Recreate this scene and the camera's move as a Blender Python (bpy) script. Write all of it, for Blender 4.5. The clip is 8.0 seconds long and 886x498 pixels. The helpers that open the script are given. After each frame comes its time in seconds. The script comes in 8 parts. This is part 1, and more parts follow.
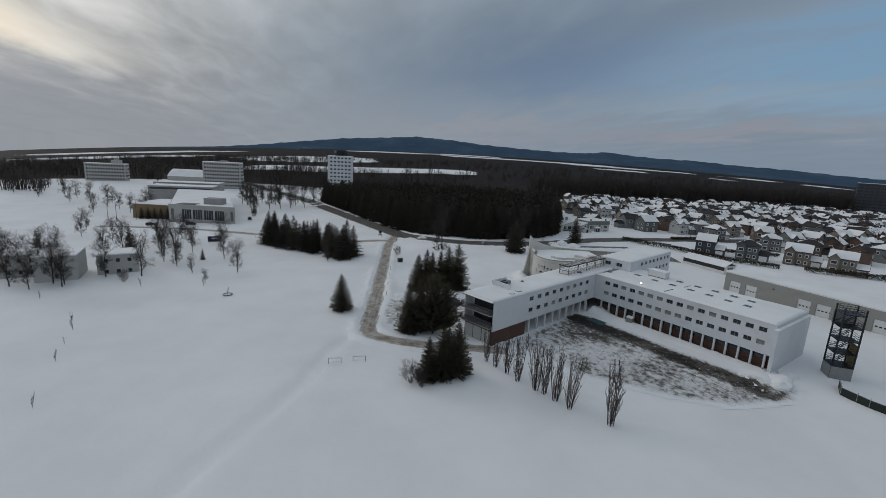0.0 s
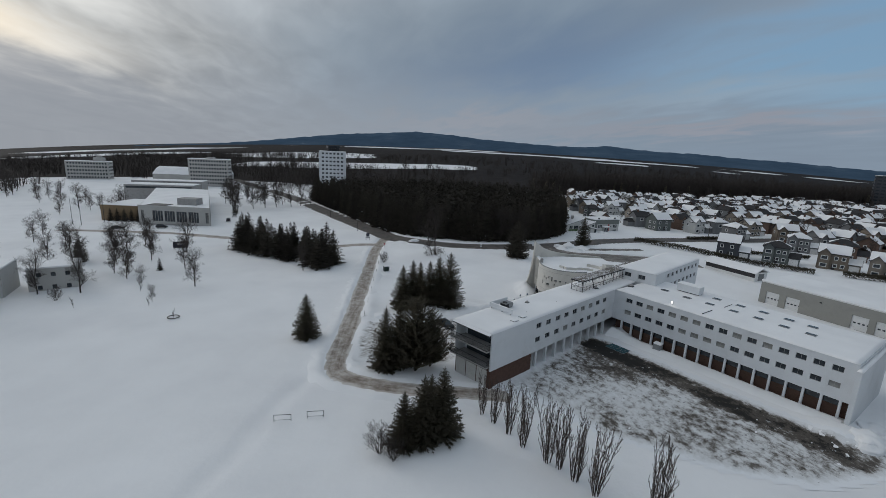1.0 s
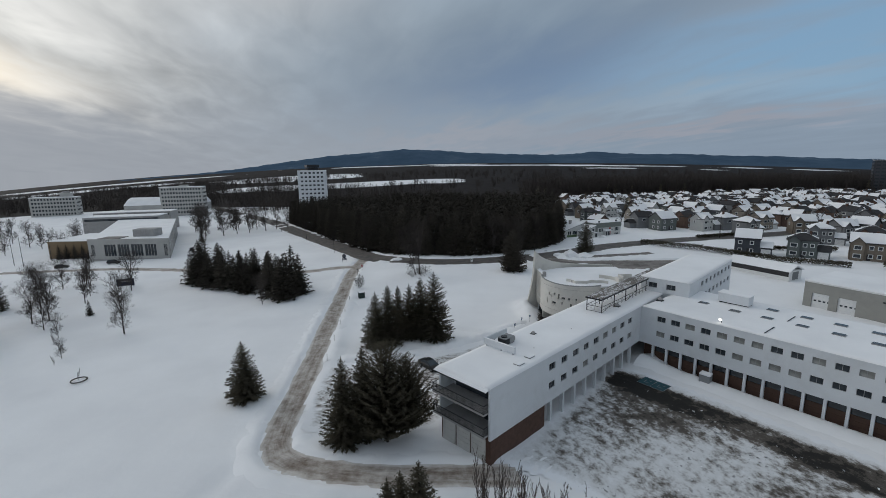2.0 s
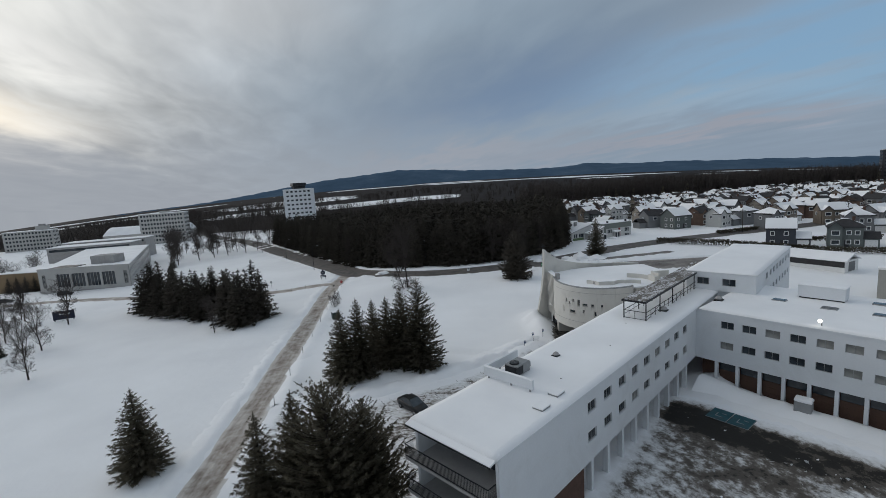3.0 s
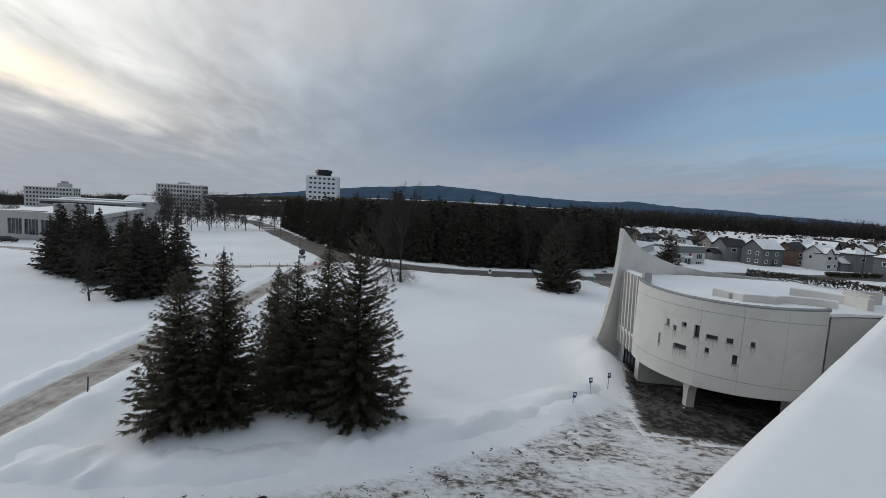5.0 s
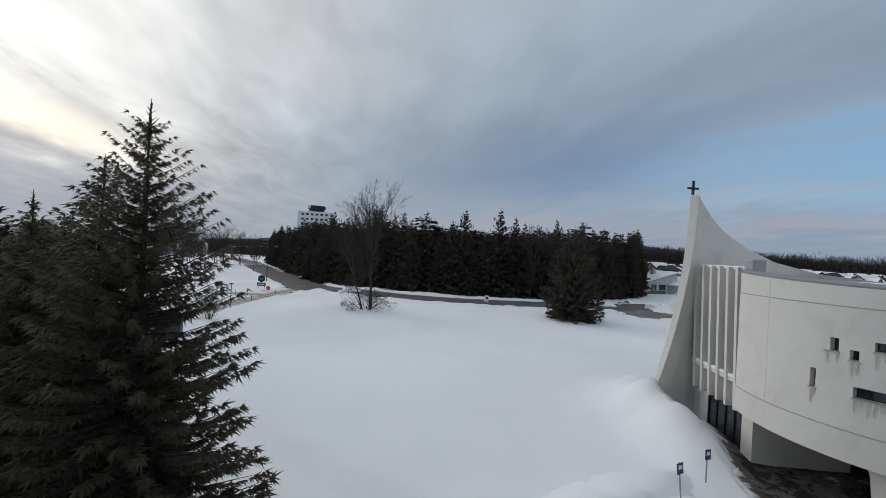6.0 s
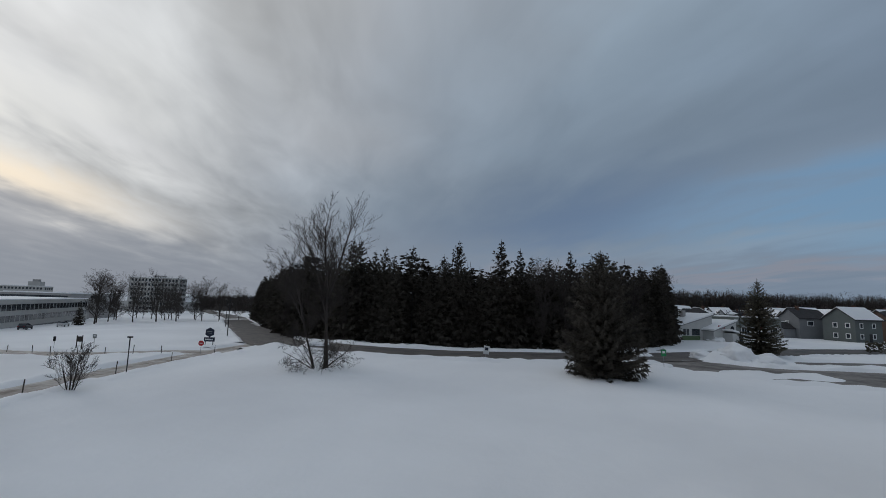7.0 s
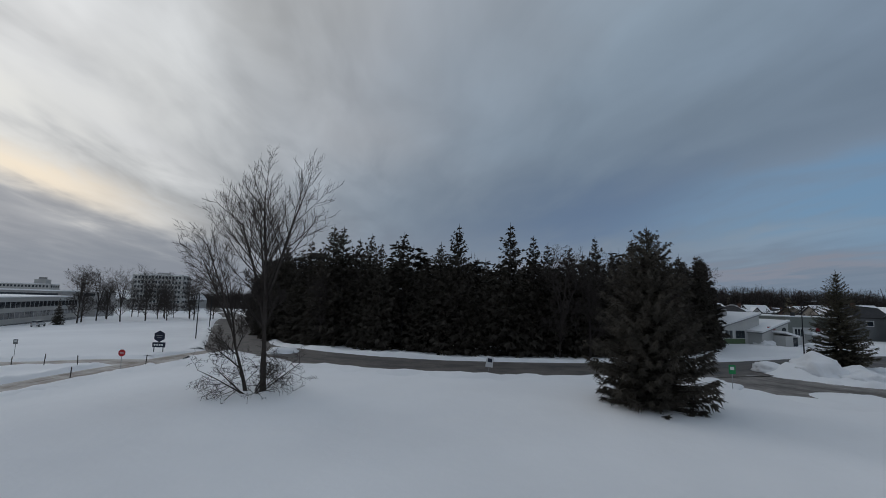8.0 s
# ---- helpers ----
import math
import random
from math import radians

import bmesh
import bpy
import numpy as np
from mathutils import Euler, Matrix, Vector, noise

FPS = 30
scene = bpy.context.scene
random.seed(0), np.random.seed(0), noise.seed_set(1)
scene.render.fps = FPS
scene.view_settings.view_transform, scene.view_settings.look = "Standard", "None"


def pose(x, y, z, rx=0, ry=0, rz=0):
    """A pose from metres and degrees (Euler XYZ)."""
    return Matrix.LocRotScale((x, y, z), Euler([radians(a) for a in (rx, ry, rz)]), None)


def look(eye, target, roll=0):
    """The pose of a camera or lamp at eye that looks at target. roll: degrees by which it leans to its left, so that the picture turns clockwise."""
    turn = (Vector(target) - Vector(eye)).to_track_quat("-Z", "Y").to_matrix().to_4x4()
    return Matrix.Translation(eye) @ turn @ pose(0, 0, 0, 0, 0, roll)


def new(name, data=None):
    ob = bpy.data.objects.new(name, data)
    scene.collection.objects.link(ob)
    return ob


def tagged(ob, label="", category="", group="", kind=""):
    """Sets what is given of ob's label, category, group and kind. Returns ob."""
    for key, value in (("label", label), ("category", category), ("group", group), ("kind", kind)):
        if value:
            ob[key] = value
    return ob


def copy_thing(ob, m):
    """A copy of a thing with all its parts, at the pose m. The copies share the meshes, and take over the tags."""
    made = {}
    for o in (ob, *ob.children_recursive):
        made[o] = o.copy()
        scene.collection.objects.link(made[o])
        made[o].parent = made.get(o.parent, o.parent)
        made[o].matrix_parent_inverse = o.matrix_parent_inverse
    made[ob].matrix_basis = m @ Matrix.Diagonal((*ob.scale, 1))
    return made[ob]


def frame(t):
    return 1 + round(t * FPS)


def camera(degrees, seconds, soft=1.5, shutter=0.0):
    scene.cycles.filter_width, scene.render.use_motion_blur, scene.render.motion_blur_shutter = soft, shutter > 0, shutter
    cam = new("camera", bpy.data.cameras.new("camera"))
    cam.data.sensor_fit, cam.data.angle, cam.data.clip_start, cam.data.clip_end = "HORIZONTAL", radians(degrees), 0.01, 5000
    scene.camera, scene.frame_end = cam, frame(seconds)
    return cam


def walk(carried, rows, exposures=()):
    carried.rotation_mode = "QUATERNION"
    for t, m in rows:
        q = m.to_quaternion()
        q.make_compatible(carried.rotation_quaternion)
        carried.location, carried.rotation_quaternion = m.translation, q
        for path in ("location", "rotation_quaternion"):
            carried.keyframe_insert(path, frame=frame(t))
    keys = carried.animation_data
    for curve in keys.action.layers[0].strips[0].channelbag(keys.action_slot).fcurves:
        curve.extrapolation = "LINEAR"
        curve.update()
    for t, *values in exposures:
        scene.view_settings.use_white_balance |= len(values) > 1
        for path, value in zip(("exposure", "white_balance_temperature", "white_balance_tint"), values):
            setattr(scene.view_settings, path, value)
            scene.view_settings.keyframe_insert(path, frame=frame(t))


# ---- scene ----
# ---------------------------------------------------------------- camera
cam = camera(90.0, 8.0, soft=0.8)
PATH = [
    (0.0, -0.46, 10.49, 36.90, 78.16, -3.12, 0.52),
    (0.5, 0.84, 20.17, 36.79, 78.22, -3.93, 1.37),
    (1.0, 2.17, 29.85, 36.58, 77.55, -2.69, 0.56),
    (1.5, 4.14, 39.79, 35.63, 77.65, 0.60, -0.85),
    (1.7, 4.51, 43.65, 34.75, 78.29, 0.95, -1.09),
    (2.8, 6.91, 64.60, 27.86, 81.67, 0.83, -0.04),
    (3.0, 7.48, 68.10, 26.59, 81.92, 3.74, -1.52),
    (3.3, 8.15, 73.43, 24.95, 82.20, 7.71, -3.82),
    (3.5, 8.67, 76.64, 23.92, 82.54, 7.66, -3.36),
    (3.7, 9.07, 79.92, 22.83, 82.92, 4.14, -0.94),
    (4.0, 9.51, 84.68, 21.32, 83.32, -1.56, 2.38),
    (4.5, 10.51, 92.90, 18.81, 83.51, -3.58, 3.50),
    (4.7, 10.96, 96.28, 17.40, 83.91, -3.73, 3.58),
    (5.8, 13.11, 115.81, 10.78, 88.00, -1.71, 2.85),
    (6.0, 13.65, 119.33, 9.88, 90.13, -3.20, 3.68),
    (6.2, 14.14, 122.80, 9.20, 92.67, -3.94, 4.16),
    (6.5, 14.75, 127.78, 8.39, 96.89, -3.06, 4.46),
    (7.0, 15.40, 135.72, 7.95, 96.95, -1.69, 4.40),
    (7.5, 15.97, 142.95, 8.00, 96.64, 0.29, 4.68),
    (8.0, 16.82, 149.44, 8.08, 96.57, -1.62, 6.19),
]
walk(cam, [(t, pose(x, y, z, rx, ry, rz)) for t, x, y, z, rx, ry, rz in PATH], [(0.0, -0.14, 6450, 9), (1.0, -0.03, 6400, 9), (3.0, 0.12, 6400, 9), (4.5, 0.14, 6400, 9), (5.8, 0.34, 6400, 10), (6.2, 0.16, 6320, 10), (6.8, -0.18, 6200, 10), (7.5, -0.32, 6150, 10), (8.0, -0.32, 6150, 10)])


# ---------------------------------------------------------------- node helpers
def nodes_of(tree):
    tree.nodes.clear()
    def add(kind, **values):
        n = tree.nodes.new(kind)
        for key, value in values.items():
            if key in n.inputs:
                n.inputs[key].default_value = value
        return n
    return add, tree.links.new


def ramp_stops(node, stops):
    r = node.color_ramp
    while len(r.elements) > len(stops):
        r.elements.remove(r.elements[-1])
    for i, (p, c) in enumerate(stops):
        el = r.elements[i] if i < len(r.elements) else r.elements.new(p)
        el.position, el.color = p, (*c, 1) if len(c) == 3 else c


# ---------------------------------------------------------------- sky and sun
SUN_AZIMUTH, SUN_ELEVATION = radians(-58), radians(12)
world = bpy.data.worlds.new("winter_sky")
scene.world = world
world.use_nodes = True
add, link = nodes_of(world.node_tree)
sky = add("ShaderNodeTexSky")
sky.sky_type, sky.sun_disc = "NISHITA", False
sky.sun_elevation, sky.sun_rotation = SUN_ELEVATION, SUN_AZIMUTH
coord = add("ShaderNodeTexCoord")
parts_of = add("ShaderNodeSeparateXYZ")
link(coord.outputs["Generated"], parts_of.inputs[0])


def math_node(op, a, b=None, clamp=False):
    n = add("ShaderNodeMath")
    n.operation, n.use_clamp = op, clamp
    for i, v in enumerate((a, b)):
        if v is None:
            continue
        if isinstance(v, (int, float)):
            n.inputs[i].default_value = v
        else:
            link(v, n.inputs[i])
    return n.outputs[0]


def mix_colour(fac, a, b):
    n = add("ShaderNodeMix")
    n.data_type = "RGBA"
    for sock, v in ((n.inputs["Factor"], fac), (n.inputs[6], a), (n.inputs[7], b)):
        if isinstance(v, (int, float)):
            sock.default_value = v
        elif isinstance(v, tuple):
            sock.default_value = (*v, 1)
        else:
            link(v, sock)
    return n.outputs[2]


# the open front of the sky in plain view coordinates: gx to the right, gy upwards, 0 at a point low over the wood
AHEAD, RIGHT, ABOVE = (-0.0762, 0.9898, 0.1210), (0.9971, 0.0767, 0.0), (0.0093, -0.1207, 0.9926)


def dot_node(way):
    n = add("ShaderNodeVectorMath")
    n.operation = "DOT_PRODUCT"
    link(coord.outputs["Generated"], n.inputs[0])
    n.inputs[1].default_value = way
    return n.outputs["Value"]


def clamp_node(v, lo, hi):
    return math_node("MINIMUM", math_node("MAXIMUM", v, lo), hi)


def step_node(v, lo, hi):
    """0 below lo, 1 above hi, smooth between (lo may exceed hi)."""
    n = add("ShaderNodeMapRange")
    n.interpolation_type = "SMOOTHSTEP"
    n.clamp = True
    flip = lo > hi
    n.inputs[1].default_value, n.inputs[2].default_value = min(lo, hi), max(lo, hi)
    n.inputs[3].default_value, n.inputs[4].default_value = (1.0, 0.0) if flip else (0.0, 1.0)
    link(v, n.inputs[0])
    return n.outputs[0]


def times(*factors):
    v = factors[0]
    for f in factors[1:]:
        v = math_node("MULTIPLY", v, f)
    return v


def scaled(v, k, plus=0.0):
    return math_node("ADD", math_node("MULTIPLY", v, k), plus)


def bell(v, middle, width):
    q = math_node("DIVIDE", math_node("SUBTRACT", v, middle), width)
    return math_node("POWER", 2.718, math_node("MULTIPLY", math_node("MULTIPLY", q, q), -1.0))


def streak(cx, cy, slope, along, across):
    """A long soft bell along a slanting line."""
    k = 1.0 / math.hypot(1.0, slope)
    dx, dy = scaled(gx, 1.0, -cx), scaled(gy, 1.0, -cy)
    lengthwise = math_node("ADD", scaled(dx, k), scaled(dy, k * slope))
    sideways = math_node("SUBTRACT", scaled(dy, k), scaled(dx, k * slope))
    return times(bell(lengthwise, 0.0, along), bell(math_node("ADD", sideways, waver), 0.0, across))


front = math_node("MAXIMUM", dot_node(AHEAD), 0.16)
gx = clamp_node(math_node("DIVIDE", dot_node(RIGHT), front), -1.9, 1.9)
gy = clamp_node(math_node("DIVIDE", dot_node(ABOVE), front), -0.2, 1.5)
# cloud texture on a level deck, drawn out along the wind
up = math_node("MAXIMUM", parts_of.outputs["Z"], 0.0)
lift = math_node("ADD", up, 0.10)
px = math_node("DIVIDE", parts_of.outputs["X"], lift)
py = math_node("DIVIDE", parts_of.outputs["Y"], lift)
plane = add("ShaderNodeCombineXYZ")
link(math_node("ADD", px, math_node("MULTIPLY", py, 0.22)), plane.inputs[0])
link(math_node("MULTIPLY", py, 0.42), plane.inputs[1])
streets = add("ShaderNodeTexNoise", Scale=1.1, Detail=5.0, Roughness=0.52, Distortion=0.3)
link(plane.outputs[0], streets.inputs["Vector"])
fine = add("ShaderNodeTexNoise", Scale=3.2, Detail=4.0, Roughness=0.5, Distortion=0.35)
link(plane.outputs[0], fine.inputs["Vector"])
puffs = add("ShaderNodeTexNoise", Scale=2.3, Detail=3.0, Roughness=0.5, Distortion=0.3)
flat_way = add("ShaderNodeCombineXYZ")
link(gx, flat_way.inputs[0])
link(scaled(math_node("ADD", gy, scaled(gx, 0.3)), 1.6), flat_way.inputs[1])
link(flat_way.outputs[0], puffs.inputs["Vector"])
rough_air = math_node("SUBTRACT", streets.outputs["Fac"], 0.5)
thin_air = math_node("SUBTRACT", fine.outputs["Fac"], 0.5)
soft_air = math_node("SUBTRACT", puffs.outputs["Fac"], 0.5)
waver = math_node("ADD", scaled(thin_air, 0.10), scaled(soft_air, 0.05))
wobble = math_node("ADD", scaled(rough_air, 0.5), scaled(soft_air, 0.35))
# the deck: pale towards the veiled sun, slate away from it
across = math_node("ADD", math_node("SUBTRACT", gx, scaled(clamp_node(gy, 0.0, 0.6), 0.5)), wobble)
shade = add("ShaderNodeValToRGB")
ramp_stops(shade, [(0.0, (0.80, 0.785, 0.755)), (0.20, (0.62, 0.62, 0.605)), (0.38, (0.43, 0.45, 0.47)), (0.52, (0.36, 0.405, 0.45)), (0.66, (0.325, 0.395, 0.46)), (0.82, (0.285, 0.355, 0.425)), (1.0, (0.255, 0.32, 0.40))])
link(scaled(across, 0.5, 0.60), shade.inputs[0])
deck = shade.outputs["Color"]
# brightness of single billows, livelier where the cloud is lit
lively = scaled(step_node(gx, 0.1, -0.6), 0.55, 0.35)
ripple_of = math_node("ADD", math_node("ADD", scaled(rough_air, 0.9), scaled(thin_air, 1.1)), scaled(soft_air, 0.8))
billow = add("ShaderNodeVectorMath")
billow.operation = "SCALE"
link(deck, billow.inputs[0])
link(scaled(times(ripple_of, lively), 1.0, 1.0), billow.inputs["Scale"])
deck = billow.outputs[0]
# white light spreading from the sun, and its warm rift
sun_way = (math.sin(SUN_AZIMUTH) * math.cos(SUN_ELEVATION), math.cos(SUN_AZIMUTH) * math.cos(SUN_ELEVATION), math.sin(SUN_ELEVATION))
deck = mix_colour(times(bell(gx, -1.2, 0.5), bell(gy, 0.24, 0.2), scaled(ripple_of, 2.4, 0.45)), deck, (0.98, 0.94, 0.85))
deck = mix_colour(math_node("MULTIPLY", streak(-0.72, 0.21, -0.52, 0.16, 0.028), 0.5), deck, (0.92, 0.90, 0.87))
deck = mix_colour(math_node("MULTIPLY", streak(-0.90, 0.36, -0.55, 0.22, 0.05), 0.4), deck, (0.84, 0.83, 0.81))
deck = mix_colour(math_node("MULTIPLY", streak(-0.22, 0.24, -0.15, 0.16, 0.07), 0.3), deck, (0.56, 0.56, 0.56))
# grey-mauve cloud under the rift, down to the skyline
under = times(step_node(math_node("ADD", math_node("ADD", gy, scaled(gx, 0.36)), waver), -0.19, -0.30), step_node(gx, 0.15, -0.35))
deck = mix_colour(math_node("MULTIPLY", under, 0.7), deck, (0.325, 0.33, 0.355))
deck = mix_colour(math_node("MULTIPLY", streak(-1.02, 0.165, -0.36, 0.30, 0.036), 0.85), deck, (1.2, 1.0, 0.74))
deck = mix_colour(math_node("MULTIPLY", streak(-0.05, 0.10, 0.10, 0.34, 0.10), 0.42), deck, (0.24, 0.285, 0.335))
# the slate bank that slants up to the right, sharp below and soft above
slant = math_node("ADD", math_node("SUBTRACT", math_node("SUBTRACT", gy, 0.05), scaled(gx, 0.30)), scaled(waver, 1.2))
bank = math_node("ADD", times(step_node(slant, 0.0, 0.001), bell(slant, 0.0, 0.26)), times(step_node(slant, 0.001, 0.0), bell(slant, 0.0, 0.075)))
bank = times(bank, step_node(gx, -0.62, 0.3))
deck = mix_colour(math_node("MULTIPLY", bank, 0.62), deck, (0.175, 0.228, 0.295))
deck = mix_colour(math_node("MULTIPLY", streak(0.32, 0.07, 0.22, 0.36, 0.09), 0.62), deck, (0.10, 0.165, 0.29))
# clear blue air below the bank
blue = mix_colour(0.8, sky.outputs["Color"], (1.85, 3.1, 4.6))
dim = add("ShaderNodeVectorMath")
dim.operation = "SCALE"
dim.inputs["Scale"].default_value = 0.112
link(blue, dim.inputs[0])
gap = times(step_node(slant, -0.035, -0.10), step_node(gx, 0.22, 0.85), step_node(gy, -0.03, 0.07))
gap = times(gap, scaled(clamp_node(scaled(thin_air, 2.2, 0.25), -0.5, 0.5), 0.9, 0.62))
deck = mix_colour(math_node("MINIMUM", math_node("MAXIMUM", gap, 0.0), 1.0), deck, dim.outputs[0])
deck = mix_colour(math_node("MULTIPLY", streak(0.62, 0.02, 0.16, 0.4, 0.022), 0.5), deck, (0.31, 0.385, 0.46))
# lavender haze and faint rosy bars along the skyline
band = step_node(math_node("ADD", gy, scaled(waver, 0.7)), 0.06, -0.07)
hazy = mix_colour(step_node(gx, -0.4, 0.5), (0.285, 0.31, 0.35), (0.215, 0.265, 0.33))
deck = mix_colour(math_node("MULTIPLY", band, 0.72), deck, hazy)
deck = mix_colour(math_node("MULTIPLY", streak(0.72, -0.035, 0.10, 0.5, 0.018), 0.5), deck, (0.335, 0.315, 0.345))
deck = mix_colour(math_node("MULTIPLY", streak(0.15, -0.055, 0.06, 0.22, 0.02), 0.4), deck, (0.36, 0.345, 0.37))
# an even grey deck behind and overhead
behind = step_node(dot_node(AHEAD), 0.30, 0.05)
deck = mix_colour(behind, deck, (0.315, 0.36, 0.415))
# an overcast deck is brightest overhead
zenith = add("ShaderNodeVectorMath")
zenith.operation = "SCALE"
link(deck, zenith.inputs[0])
link(math_node("ADD", math_node("MULTIPLY", math_node("DIVIDE", math_node("SUBTRACT", up, 0.5), 0.4, True), 0.1), 1.0), zenith.inputs["Scale"])
back = add("ShaderNodeBackground", Strength=1.0)
link(zenith.outputs[0], back.inputs["Color"])
out = add("ShaderNodeOutputWorld")
link(back.outputs[0], out.inputs[0])

sun = new("sun", bpy.data.lights.new("sun", "SUN"))
sun.data.energy, sun.data.angle, sun.data.color = 0.5, radians(14), (0.98, 0.98, 1.0)
sun.matrix_world = look((sun_way[0] * 400, sun_way[1] * 400, sun_way[2] * 400), (0, 0, 0))


# ---------------------------------------------------------------- materials
def material(name, build):
    m = bpy.data.materials.new(name)
    m.use_nodes = True
    add, link = nodes_of(m.node_tree)
    out = add("ShaderNodeOutputMaterial")
    bsdf = add("ShaderNodeBsdfPrincipled")
    link(bsdf.outputs[0], out.inputs[0])
    build(add, link, bsdf)
    return m


def surface(name, colour, rough=0.7, metal=0.0, vary=0.12, scale=1.5, fine=18.0, bump=0.15, dist=0.02, stain=None, stain_scale=0.4, stain_amount=0.35, each=0.0, spec=0.4):
    """Painted or mineral surface: base colour, broad and fine variation, optional stains, relief."""
    def build(add, link, b):
        co = add("ShaderNodeTexCoord")
        big = add("ShaderNodeTexNoise", Scale=scale, Detail=5.0, Roughness=0.6)
        small = add("ShaderNodeTexNoise", Scale=fine, Detail=4.0, Roughness=0.65)
        for n in (big, small):
            link(co.outputs["Object"], n.inputs["Vector"])
        r = add("ShaderNodeValToRGB")
        lo = tuple(c * (1 - vary * 1.6) for c in colour)
        hi = tuple(min(1, c * (1 + vary)) for c in colour)
        ramp_stops(r, [(0.3, lo), (0.55, colour), (0.75, hi)])
        mix = add("ShaderNodeMix")
        mix.data_type, mix.inputs["Factor"].default_value = "FLOAT", 0.4
        link(big.outputs["Fac"], mix.inputs[2])
        link(small.outputs["Fac"], mix.inputs[3])
        link(mix.outputs[0], r.inputs[0])
        col = r.outputs["Color"]
        if stain:
            sn = add("ShaderNodeTexNoise", Scale=stain_scale, Detail=6.0, Roughness=0.7, Distortion=0.6)
            link(co.outputs["Object"], sn.inputs["Vector"])
            sr = add("ShaderNodeValToRGB")
            ramp_stops(sr, [(0.5, (0, 0, 0)), (0.72, (stain_amount,) * 3)])
            link(sn.outputs["Fac"], sr.inputs[0])
            m2 = add("ShaderNodeMix")
            m2.data_type = "RGBA"
            m2.inputs[7].default_value = (*stain, 1)
            link(sr.outputs["Color"], m2.inputs["Factor"])
            link(col, m2.inputs[6])
            col = m2.outputs[2]
        if each:
            info = add("ShaderNodeObjectInfo")
            hsv = add("ShaderNodeHueSaturation")
            mr = add("ShaderNodeMapRange")
            mr.inputs[3].default_value, mr.inputs[4].default_value = 1 - each, 1 + each
            link(info.outputs["Random"], mr.inputs[0])
            link(mr.outputs[0], hsv.inputs["Value"])
            link(col, hsv.inputs["Color"])
            col = hsv.outputs["Color"]
        link(col, b.inputs["Base Color"])
        b.inputs["Roughness"].default_value, b.inputs["Metallic"].default_value = rough, metal
        b.inputs["Specular IOR Level"].default_value = spec
        bp = add("ShaderNodeBump", Strength=bump, Distance=dist)
        link(small.outputs["Fac"], bp.inputs["Height"])
        link(bp.outputs[0], b.inputs["Normal"])
    return material(name, build)


def snow_material(name, scale=1.0, deep=0.25):
    def build(add, link, b):
        co = add("ShaderNodeTexCoord")
        drift = add("ShaderNodeTexNoise", Scale=0.06 * scale, Detail=5.0, Roughness=0.55)
        crust = add("ShaderNodeTexNoise", Scale=0.7 * scale, Detail=6.0, Roughness=0.6)
        grain = add("ShaderNodeTexNoise", Scale=14.0, Detail=3.0)
        for n in (drift, crust, grain):
            link(co.outputs["Object"], n.inputs["Vector"])
        r = add("ShaderNodeValToRGB")
        ramp_stops(r, [(0.3, (0.81, 0.81, 0.82)), (0.5, (0.865, 0.865, 0.87)), (0.7, (0.91, 0.91, 0.915))])
        link(drift.outputs["Fac"], r.inputs[0])
        link(r.outputs["Color"], b.inputs["Base Color"])
        b.inputs["Roughness"].default_value = 0.75
        b.inputs["Specular IOR Level"].default_value = 0.25
        b1 = add("ShaderNodeBump", Strength=0.35, Distance=deep)
        link(crust.outputs["Fac"], b1.inputs["Height"])
        b2 = add("ShaderNodeBump", Strength=0.12, Distance=0.03)
        link(grain.outputs["Fac"], b2.inputs["Height"])
        link(b1.outputs[0], b2.inputs["Normal"])
        link(b2.outputs[0], b.inputs["Normal"])
    return material(name, build)


